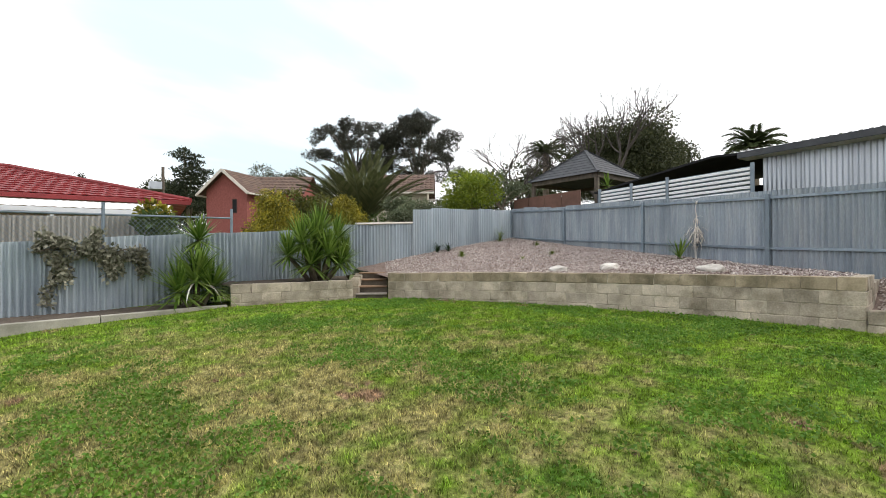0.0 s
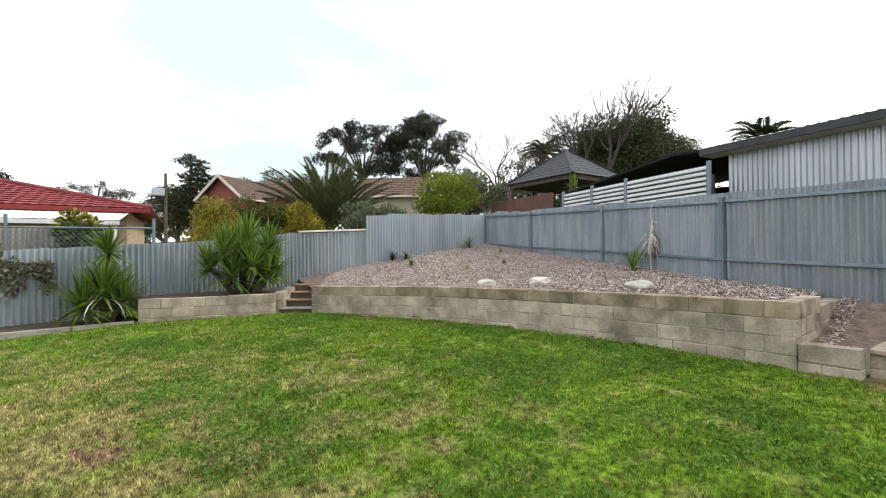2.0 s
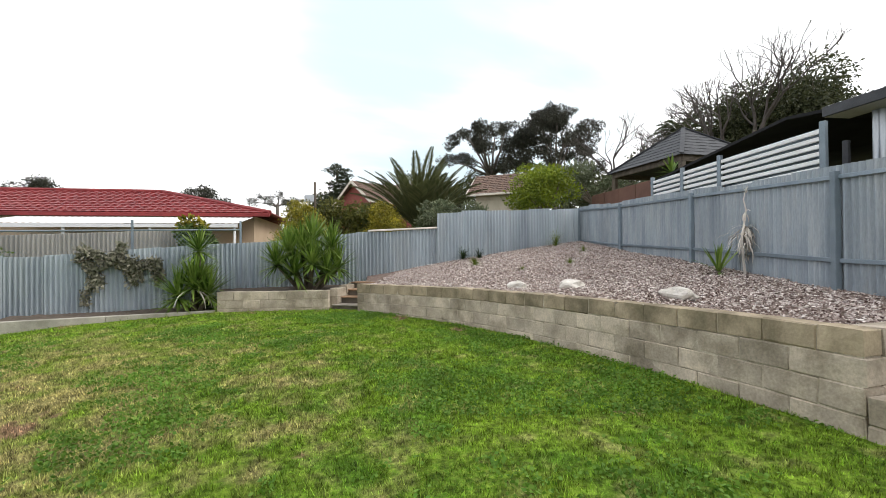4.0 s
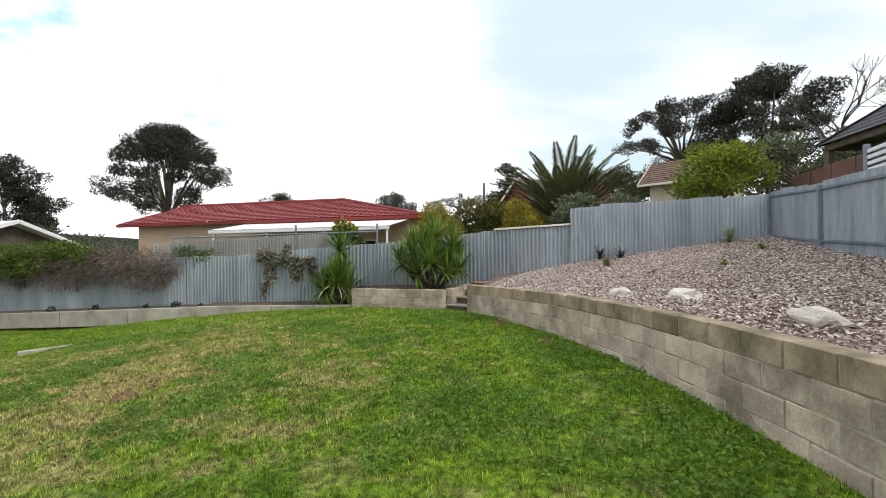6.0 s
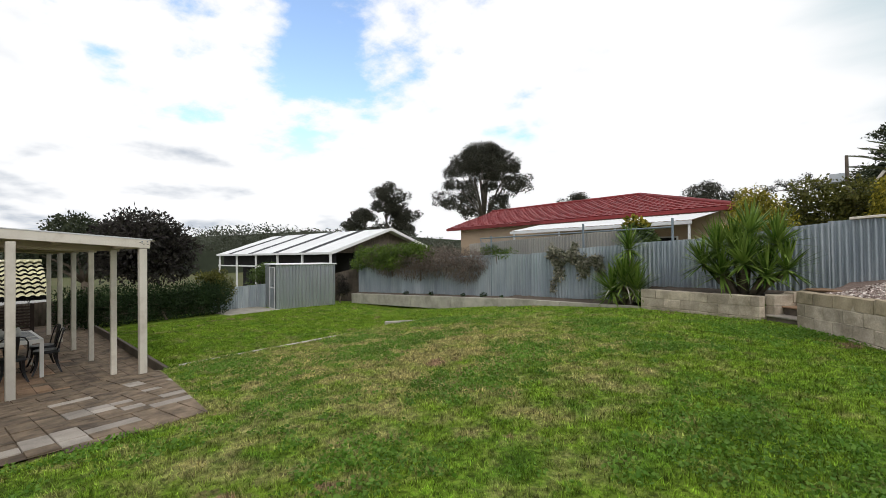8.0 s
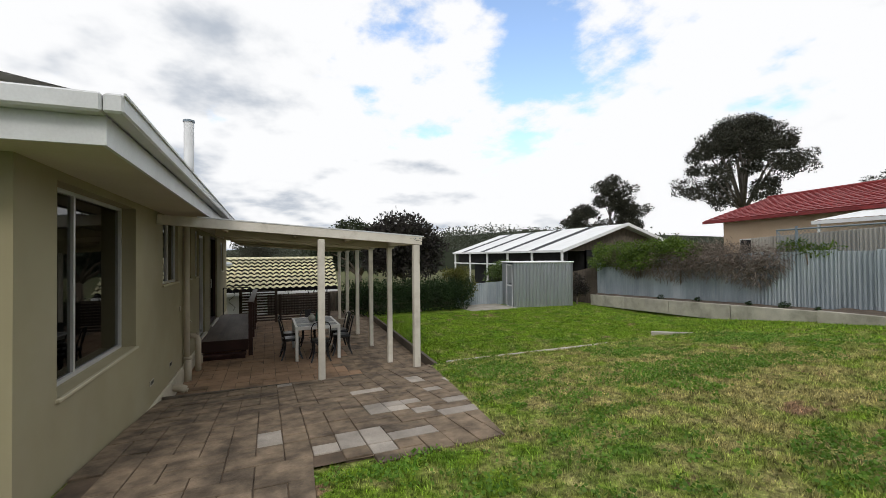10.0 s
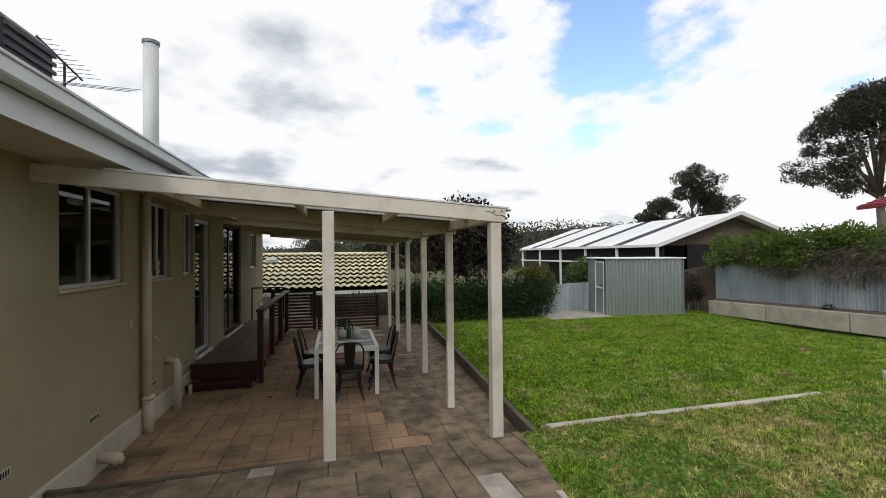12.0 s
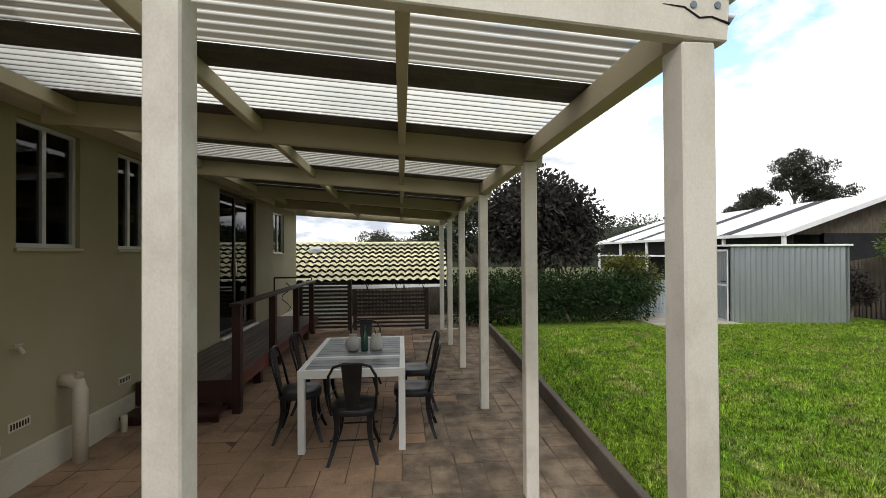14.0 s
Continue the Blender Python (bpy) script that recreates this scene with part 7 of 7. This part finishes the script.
def pipes():
    d = thing("downpipe", "cream painted downpipe with a wide foot", "downpipe")
    part("pipe", tube(bmesh.new(), [(-4.22, -2.58, -0.2), (-4.22, -2.58, 2.3)], 0.05, 14), M_PVC, d, smooth=True)
    part("foot", tube(bmesh.new(), [(-4.22, -2.565, PATIO_Z - 0.02), (-4.22, -2.565, -0.17)], 0.062, 14), M_PVC, d, smooth=True)
    part("collar", tube(bmesh.new(), [(-4.22, -2.565, -0.19), (-4.22, -2.565, -0.14)], 0.072, 14), M_PVC, d, smooth=True)
    w = thing("waste_pipe", "cream waste pipe bent into the wall", "pipe")
    part("pipe", tube(bmesh.new(), [(-5.0, -2.5, PATIO_Z - 0.02), (-5.0, -2.5, 0.02), (-5.0, -2.52, 0.08), (-5.0, -2.58, 0.11), (-5.0, -2.66, 0.11)], 0.055, 14), M_PVC, w, smooth=True)
    part("cap", tube(bmesh.new(), [(-5.0, -2.53, 0.1), (-5.0, -2.5, 0.17)], 0.03, 10), M_PVC, w)
    for x, h in ((-5.62, 0.16), (-6.0, 0.12)):
        p = thing("pipe_stub", "short capped pipe beside the wall", "pipe", Matrix.Translation((x - 0.02 * h, -2.52, PATIO_Z)), "pipe stubs")
        part("pipe", tube(bmesh.new(), [(0, 0, -0.02), (0, 0, h)], 0.03, 10), M_PVC, p, smooth=True)
    v = thing("gully_trap", "cream drain fitting at the foot of the wall", "drain fitting")
    part("body", tube(bmesh.new(), [(-3.2, -2.63, -0.42), (-3.2, -2.5, -0.44), (-3.2, -2.44, -0.47)], [0.05, 0.06, 0.062], 12), M_PVC, v, smooth=True)
    part("cap", tube(bmesh.new(), [(-3.2, -2.44, -0.47), (-3.2, -2.41, -0.48)], 0.035, 10), M_PVC, v)
    t = thing("garden_tap", "small wall tap on the rendered wall", "tap", Matrix.Translation((-4.5, WALL_Y, 0.49)))
    part("spout", tube(bmesh.new(), [(0, -0.01, 0), (0, 0.07, 0), (0, 0.1, -0.04)], 0.014, 8), M_PVC, t)
    part("handle", boxes((-0.035, 0.05, 0.018, 0.035, 0.065, 0.03)), M_PVC, t)
    for x, z in ((-4.58, -0.1), (-5.84, -0.12), (-3.17, -0.03), (-1.95, 0.0)):
        f = thing("air_vent", "small cream slotted wall vent", "vent", Matrix.Translation((x, WALL_Y, z)), "wall vents")
        part("plate", boxes((-0.1, 0.0, -0.035, 0.1, 0.008, 0.035), bev=0.002), M_PVC, f)
        for k in range(7):
            part("slot", boxes((-0.083 + k * 0.025, 0.0081, -0.022, -0.069 + k * 0.025, 0.0095, 0.022)), M_DARK, f)
    b = tagged(mesh_ob("blank_plate", boxes((-3.98, WALL_Y, 0.72, -3.9, WALL_Y + 0.02, 0.8), bev=0.004), M_PVC), "small cream blank plate on the wall", "plate")


pipes()


def roof_things():
    f = thing("flue", "pale metal chimney flue with a rim", "flue", Matrix.Translation((-4.28, -2.55, 2.6)))
    part("pipe", tube(bmesh.new(), [(0, 0, -0.05), (0, 0, 1.55)], 0.085, 18), M_FASCIA, f, smooth=True)
    part("rim", tube(bmesh.new(), [(0, 0, 1.55), (0, 0, 1.585)], 0.098, 18), M_GALVPOST, f)
    part("flashing", lathe([(0.2, 0.08), (0.13, 0.12), (0.09, 0.22)], 16), M_FASCIA, f)
    a = thing("roof_antenna", "dark spiny television aerial on a mast", "antenna", Matrix.Translation((-7.3, -5.0, 3.1)))
    part("mast", tube(bmesh.new(), [(0, 0, 0), (0, 0, 1.9)], 0.02, 8), M_BLACKSTEEL, a)
    part("boom", tube(bmesh.new(), [(0.75, 0, 2.0), (-0.35, 0.1, 1.72)], 0.018, 6), M_BLACKSTEEL, a)
    part("boom", tube(bmesh.new(), [(0.25, 0.3, 1.55), (-0.3, -0.3, 1.5)], 0.015, 6), M_BLACKSTEEL, a)
    for k in range(9):
        x = 0.7 - k * 0.12
        ln = 0.15 + 0.03 * k
        c = Vector((x, 0.03, 2.0 - (0.75 - x) * 0.255))
        part("element", tube(bmesh.new(), [c + Vector((0.1 * ln, -ln, 0)), c + Vector((-0.1 * ln, ln, 0))], 0.006, 4), M_GALVPOST, a)
    for k, ln in ((0, 1.3), (1, 1.0), (2, 0.8)):
        part("element", tube(bmesh.new(), [(0.2 - 0.25 * k, -ln * 0.6, 1.5 + 0.06 * k), (-0.1 - 0.25 * k, ln, 1.53 + 0.06 * k)], 0.007, 4), M_GALVPOST, a)
    c = thing("roof_cooler", "black louvred evaporative cooler on the roof", "air cooler", Matrix.Translation((-4.65, -4.55, 2.95)))
    part("body", box(bmesh.new(), -0.55, -0.55, 0.15, 0.55, 0.55, 1.45, 0.12), M_BLACKPLASTIC, c)
    for k in range(9):
        part("louvre", boxes((-0.46, 0.55, 0.32 + k * 0.115, 0.46, 0.585, 0.37 + k * 0.115), bev=0.005), M_BLACKPLASTIC, c)
    for k in range(9):
        part("louvre", boxes((-0.585, -0.46, 0.32 + k * 0.115, -0.55, 0.46, 0.37 + k * 0.115), bev=0.005), M_BLACKPLASTIC, c)
    for k in range(9):
        part("louvre", boxes((0.55, -0.46, 0.32 + k * 0.115, 0.585, 0.46, 0.37 + k * 0.115), bev=0.005), M_BLACKPLASTIC, c)
    part("base", boxes((-0.4, -0.4, -0.2, 0.4, 0.4, 0.15)), M_GALVNEW, c)


roof_things()


# ---- paving stones, mulch and grass ----
def paver_mesh(name, lx, ly, mat):
    bm = box(bmesh.new(), -lx / 2, -ly / 2, -0.045, lx / 2, ly / 2, 0, 0.004)
    return mesh_of(name, bm, mat)


PAVERS = {(k, m): paver_mesh("paver", a - 0.009, b - 0.009, mat) for k, (a, b) in {"L": (0.44, 0.22), "S": (0.22, 0.22)}.items() for m, mat in (("d", M_PAVER), ("p", M_PAVEPALE), ("g", M_PAVEGREY))}


def cut_paver(me, m, cuts):
    """The paver's mesh cut off along upright planes (a point, and the direction that is cut away)."""
    bm = bmesh.new()
    bm.from_mesh(me)
    inv = m.inverted()
    for p, n in cuts:
        q, d = inv @ Vector(p), (inv.to_3x3() @ Vector(n)).normalized()
        r = bmesh.ops.bisect_plane(bm, geom=bm.verts[:] + bm.edges[:] + bm.faces[:], plane_co=q, plane_no=d, clear_outer=True)
        es = [g for g in r["geom_cut"] if isinstance(g, bmesh.types.BMEdge)]
        if es:
            bmesh.ops.holes_fill(bm, edges=es)
    if not bm.faces or sum(f.calc_area() for f in bm.faces) < 0.01:
        bm.free()
        return None
    return mesh_of("cut_paver", bm, me.materials[0])


def terrace_cuts(x, y):
    """Which edges of the terrace run by a paver here."""
    out = []
    if x < 1.56 + 0.3 and y > -0.6:
        if abs(y - lerp(1.42, 0.68, (x - STEP_X) / (1.62 - STEP_X))) < 0.45:
            out.append(((STEP_X, 1.42, 0), (0.183, 0.983, 0)))
        if x > 1.2:
            out.append(((1.58, 0, 0), (1, 0.05, 0)))
    elif x > 1.2 and y > -1.4:
        if x < 3.1:
            out.append(((1.5, -0.9, 0), (0.064, 0.998, 0)))
        else:
            out.append(((2.9, -0.99, 0), (0.314, 0.95, 0)))
    return out


def lay(parent, ok, height, x0, x1, y0, y1, pale, rnd, trim=None):
    """Pavers in cells of 0.44 m: two long ones, or one long and two square."""
    nx, ny = int((x1 - x0) / 0.44), int((y1 - y0) / 0.44) + 1
    for i in range(nx):
        for j in range(ny):
            cx, cy = x0 + 0.22 + i * 0.44, y0 + 0.22 + j * 0.44 - (0.22 if i % 2 else 0.0)
            kind, turn = rnd.choice("aab"), rnd.choice((0, 90))
            cells = [("L", 0, -0.11), ("L", 0, 0.11)] if kind == "a" else [("L", 0, -0.11), ("S", -0.11, 0.11), ("S", 0.11, 0.11)]
            for k, u, v in cells:
                q = pose(0, 0, 0, 0, 0, turn) @ Vector((u, v, 0))
                x, y = cx + q.x, cy + q.y
                if not ok(x, y):
                    continue
                z = height(x, y)
                sx = (height(x + 0.1, y) - height(x - 0.1, y)) / 0.2
                sy = (height(x, y + 0.1) - height(x, y - 0.1)) / 0.2
                m = pose(x, y, z + rnd.uniform(-0.004, 0.004), math.degrees(math.atan(sy)) + rnd.uniform(-0.5, 0.5), -math.degrees(math.atan(sx)) + rnd.uniform(-0.5, 0.5), 0) @ pose(0, 0, 0, 0, 0, turn + rnd.uniform(-0.8, 0.8))
                me = PAVERS[k, "p" if rnd.random() < pale(x, y) else ("g" if trim or y > 0.45 + 0.3 * math.sin(x * 1.7) else "d")]
                cuts = trim(x, y) if trim else ()
                if cuts:
                    me = cut_paver(me, m, cuts)
                if me:
                    pieces("paver", me, parent, [m])


rp = random.Random(11)
patio = thing("patio_paving", "worn brown concrete pavers under the pergola", "paving", kind="structure")
lay(patio, lambda x, y: y < 1.78 + 0.055 * (STEP_X - x) and x < STEP_X - 0.05, lambda x, y: PATIO_Z, STEP_X - 0.04 - 21 * 0.44, STEP_X - 0.03, WALL_Y + 0.03, 2.2, lambda x, y: 0.0 if y < 0.6 else 0.03, rp)
terrace = thing("terrace_paving", "uneven grey pavers sloping up from the patio", "paving", kind="structure")


def pave_z(x, y):
    return upper_z(x, y) + 0.012


lay(terrace, lambda x, y: (on_paving(x, y) or on_paving(x - 0.25, y) or on_paving(x, y - 0.25)) and STEP_X < x < 5.4 and y > WALL_Y + 0.1, pave_z, STEP_X + 0.02, 6.2, WALL_Y + 0.02, 1.6, lambda x, y: 0.34 if y > lerp(0.9, -1.2, (x + 2.3) / 4) and x > -1.2 else 0.05, rp, terrace_cuts)


def terrace_bed():
    """Dirt that fills the joints of the terrace almost to the top."""
    bm = bmesh.new()
    xs, ys = [STEP_X + 0.03 + 0.15 * i for i in range(51)], [WALL_Y + 0.04 + 0.15 * j for j in range(28)]
    vs = {}

    def corner(a, b):
        if (a, b) not in vs:
            vs[a, b] = bm.verts.new((xs[a], ys[b], pave_z(xs[a], ys[b]) - 0.012 + 0.005 * noise.noise((xs[a] * 4, ys[b] * 4, 7))))
        return vs[a, b]

    for i, x in enumerate(xs[:-1]):
        for j, y in enumerate(ys[:-1]):
            if on_paving(x + 0.16, y + 0.16) and on_paving(x, y + 0.16) and x < 5.2:
                q = [corner(a, b) for a, b in ((i, j), (i + 1, j), (i + 1, j + 1), (i, j + 1))]
                bm.faces.new(q)
    tagged(mesh_ob("terrace_bed", bm, M_PAVEBED, True), "brown dirt between the terrace pavers", "paving", kind="structure")


terrace_bed()


def step_riser():
    """The drop from the terrace to the patio."""
    bm = boxes((STEP_X - 0.03, WALL_Y + 0.04, PATIO_Z - 0.1, STEP_X + 0.02, 1.4, -0.325))
    tagged(mesh_ob("step_riser", bm, M_SLEEPER), "dark riser between terrace and patio", "step", kind="structure")


step_riser()


def mulch_chips():
    """Bark chips strewn over the sloping bed."""
    n = 185000
    x, y = RNG.uniform(6.1, 14.0, n), RNG.uniform(-0.1, 10.4, n)
    line = np.array([[p.x, p.y] for p in RET])
    wall_x = np.interp(-y, -line[:, 1], line[:, 0])
    back_x = np.interp(y, [-1.6, 1.5, 4.6, 10.3], [9.7, 10.66, 11.95, 14.0])
    keep = (x > wall_x + 0.1) & (x < back_x - 0.05) & ((y < 8.2) | (x > 6.3 + (y - 8.2) * 0.7)) & (y > -0.42) & ((y > 0.3) | (y < 0.05))
    x, y = x[keep], y[keep]
    z = np.array([bed_z(a, b) + 0.03 * noise.noise((a * 1.7, b * 1.7, 3)) for a, b in zip(x, y)])
    # the bed dips behind the wall's top
    near = np.clip((x - np.interp(-y, -line[:, 1], line[:, 0])) / 1.0, 0, 1)
    z = np.where(near < 1, np.minimum(z, 1.11 + near * 0.2), z)
    z = np.where(y < 0.1, 0.01 + np.array([low_z(a) for a in x]), z)
    pts = np.stack([x, y, z + RNG.uniform(0.0, 0.022, len(x))], 1)
    d = np.stack([RNG.normal(size=len(x)), RNG.normal(size=len(x)), RNG.normal(size=len(x)) * 0.3], 1)
    me = leaf_mesh("mulch_chips", pts, 0.042, M_CHIP, 0.42, d * 3, jitter=0.25)
    tagged(new("mulch_chips", me), "grey and reddish bark chips", "mulch", kind="stuff")


def chip_mat():
    m = bpy.data.materials.new("bark_chip")
    m.use_nodes = True
    nt = m.node_tree
    b = nt.nodes["Principled BSDF"]
    geo, rp_ = nt.nodes.new("ShaderNodeNewGeometry"), nt.nodes.new("ShaderNodeValToRGB")
    rp_.color_ramp.interpolation = "LINEAR"
    e = rp_.color_ramp.elements
    e[0].color, e[1].color = (0.10, 0.06, 0.05, 1), (0.86, 0.80, 0.75, 1)
    k = e.new(0.45)
    k.color = (0.47, 0.385, 0.35, 1)
    nt.links.new(geo.outputs["Random Per Island"], rp_.inputs[0])
    nt.links.new(rp_.outputs[0], b.inputs["Base Color"])
    b.inputs["Roughness"].default_value, b.inputs["Specular IOR Level"].default_value = 0.9, 0.15
    return m


M_CHIP = chip_mat()
mulch_chips()


# ---- grass ----
def grass_mat():
    """Blades take the greens and straw of the ground below, blade by blade."""
    m = M_TURF.copy()
    m.name = "grass_blade"
    nt = m.node_tree
    b = nt.nodes["Principled BSDF"]
    src = b.inputs["Base Color"].links[0].from_socket
    for l in list(b.inputs["Normal"].links):
        nt.links.remove(l)
    geo = nt.nodes.new("ShaderNodeNewGeometry")
    mr = nt.nodes.new("ShaderNodeMapRange")
    mr.inputs[3].default_value, mr.inputs[4].default_value = 0.4, 2.3
    hs = nt.nodes.new("ShaderNodeHueSaturation")
    nt.links.new(geo.outputs["Random Per Island"], mr.inputs[0])
    nt.links.new(mr.outputs[0], hs.inputs["Value"])
    nt.links.new(src, hs.inputs["Color"])
    nt.links.new(hs.outputs[0], b.inputs["Base Color"])
    b.inputs["Roughness"].default_value = 0.6
    out = nt.nodes["Material Output"]
    tr, ms = nt.nodes.new("ShaderNodeBsdfTranslucent"), nt.nodes.new("ShaderNodeMixShader")
    ms.inputs[0].default_value = 0.3
    nt.links.new(hs.outputs[0], tr.inputs[0])
    nt.links.new(b.outputs[0], ms.inputs[1])
    nt.links.new(tr.outputs[0], ms.inputs[2])
    nt.links.new(ms.outputs[0], out.inputs[0])
    return m


def lawn_spots(n, x0, x1, y0, y1):
    x, y = RNG.uniform(x0, x1, n), RNG.uniform(y0, y1, n)
    line = np.array([[p.x, p.y] for p in RET])
    wall_x = np.interp(-y, -line[:, 1], line[:, 0])
    front = np.interp(x, [-10.4, -1.02, -1.0, 3.2, 5.7, 6.2], [11.8, 10.2, 9.98, 9.62, 8.6, 7.95])
    keep = (x < wall_x - 0.1) & (y < front)
    low = x < STEP_X
    keep &= ~(low & (y < 1.82 + 0.055 * (STEP_X - x)))
    keep &= ~(low & (x < -10.6) & (y > 2))
    edge = np.where(x < 1.55, np.interp(x, [STEP_X, 1.62], [1.46, 0.7]), np.interp(x, [1.55, 2.9, 5.2, 9.0], [-0.88, -0.97, -1.72, -1.88]))
    keep &= ~((~low) & (y < edge))
    keep &= np.abs(x - STEP_X) > np.where(y < 5.5, 0.075, 0.0)
    return x[keep], y[keep]


def blade_mesh(name, x, y, h, w, mat, lean=0.5):
    n = len(x)
    z = np.array([lawn_z(a, b) for a, b in zip(x, y)])
    a = RNG.uniform(0, 2 * np.pi, n)
    tuft = np.array([noise.noise((p * 7.0, q * 7.0, 4.0)) + 0.6 * noise.noise((p * 17.0, q * 17.0, 8.0)) for p, q in zip(x, y)])
    hh = h * RNG.uniform(0.5, 1.3, n) * np.clip(1.0 + 1.1 * tuft, 0.35, 2.1)
    base = np.stack([x, y, z - 0.004], 1)
    s = np.stack([np.cos(a), np.sin(a), np.zeros(n)], 1) * (w * RNG.uniform(0.6, 1.3, n))[:, None]
    b2 = a + np.pi / 2 + RNG.normal(size=n) * 0.6
    ln = RNG.uniform(0.1, 1.0, n) * lean * 2
    tip = base + np.stack([np.cos(b2) * ln * hh, np.sin(b2) * ln * hh, hh], 1)
    v = np.stack([base - s, base + s, tip], 1).reshape(-1, 3)
    return quads(name, v, mat, 3)


M_GRASS = grass_mat()
gx, gy = lawn_spots(420000, -2.3, 8.2, -2.2, 7.5)
tagged(new("grass", blade_mesh("grass", gx, gy, 0.032, 0.004, M_GRASS)), "short mown grass blades", "grass", kind="stuff")
gx, gy = lawn_spots(260000, -10.6, 6.5, 1.8, 12.0)
tagged(new("grass", blade_mesh("grass", gx, gy, 0.036, 0.0065, M_GRASS)), "short mown grass farther across the lawn", "grass", kind="stuff")


gx, gy = lawn_spots(200000, -10.6, -2.2, 1.8, 9.0)
tagged(new("grass", blade_mesh("grass", gx, gy, 0.04, 0.006, M_GRASS)), "thick grass of the lower lawn", "grass", kind="stuff")


def clover():
    """Broad-leaved weeds in patches."""
    x, y = lawn_spots(260000, -2.2, 8.0, -2.0, 8.0)
    v = np.array([noise.noise((a * 0.75, b * 0.75, 5.0)) + 0.75 * noise.noise((a * 3.6, b * 3.6, 1.0)) for a, b in zip(x, y)])
    k = RNG.uniform(size=len(v)) < np.clip((v - 0.04) * 2.2, 0, 0.8)
    x, y = x[k], y[k]
    z = np.array([lawn_z(a, b) for a, b in zip(x, y)]) + RNG.uniform(0.01, 0.045, len(x))
    pts = np.stack([x, y, z], 1)
    d = np.stack([RNG.normal(size=len(x)), RNG.normal(size=len(x)), 0.6 * RNG.normal(size=len(x))], 1)
    me = leaf_mesh("clover", pts, 0.032, L_CLOVER, 0.75, d * 2, jitter=0.45)
    tagged(new("clover", me), "dark green clover and broad-leaved weeds in the lawn", "weeds", kind="stuff")


L_CLOVER = leafy("clover_leaves", (0.07, 0.17, 0.015), (0.175, 0.305, 0.045), 0.6, 0.3, 0.25)
clover()
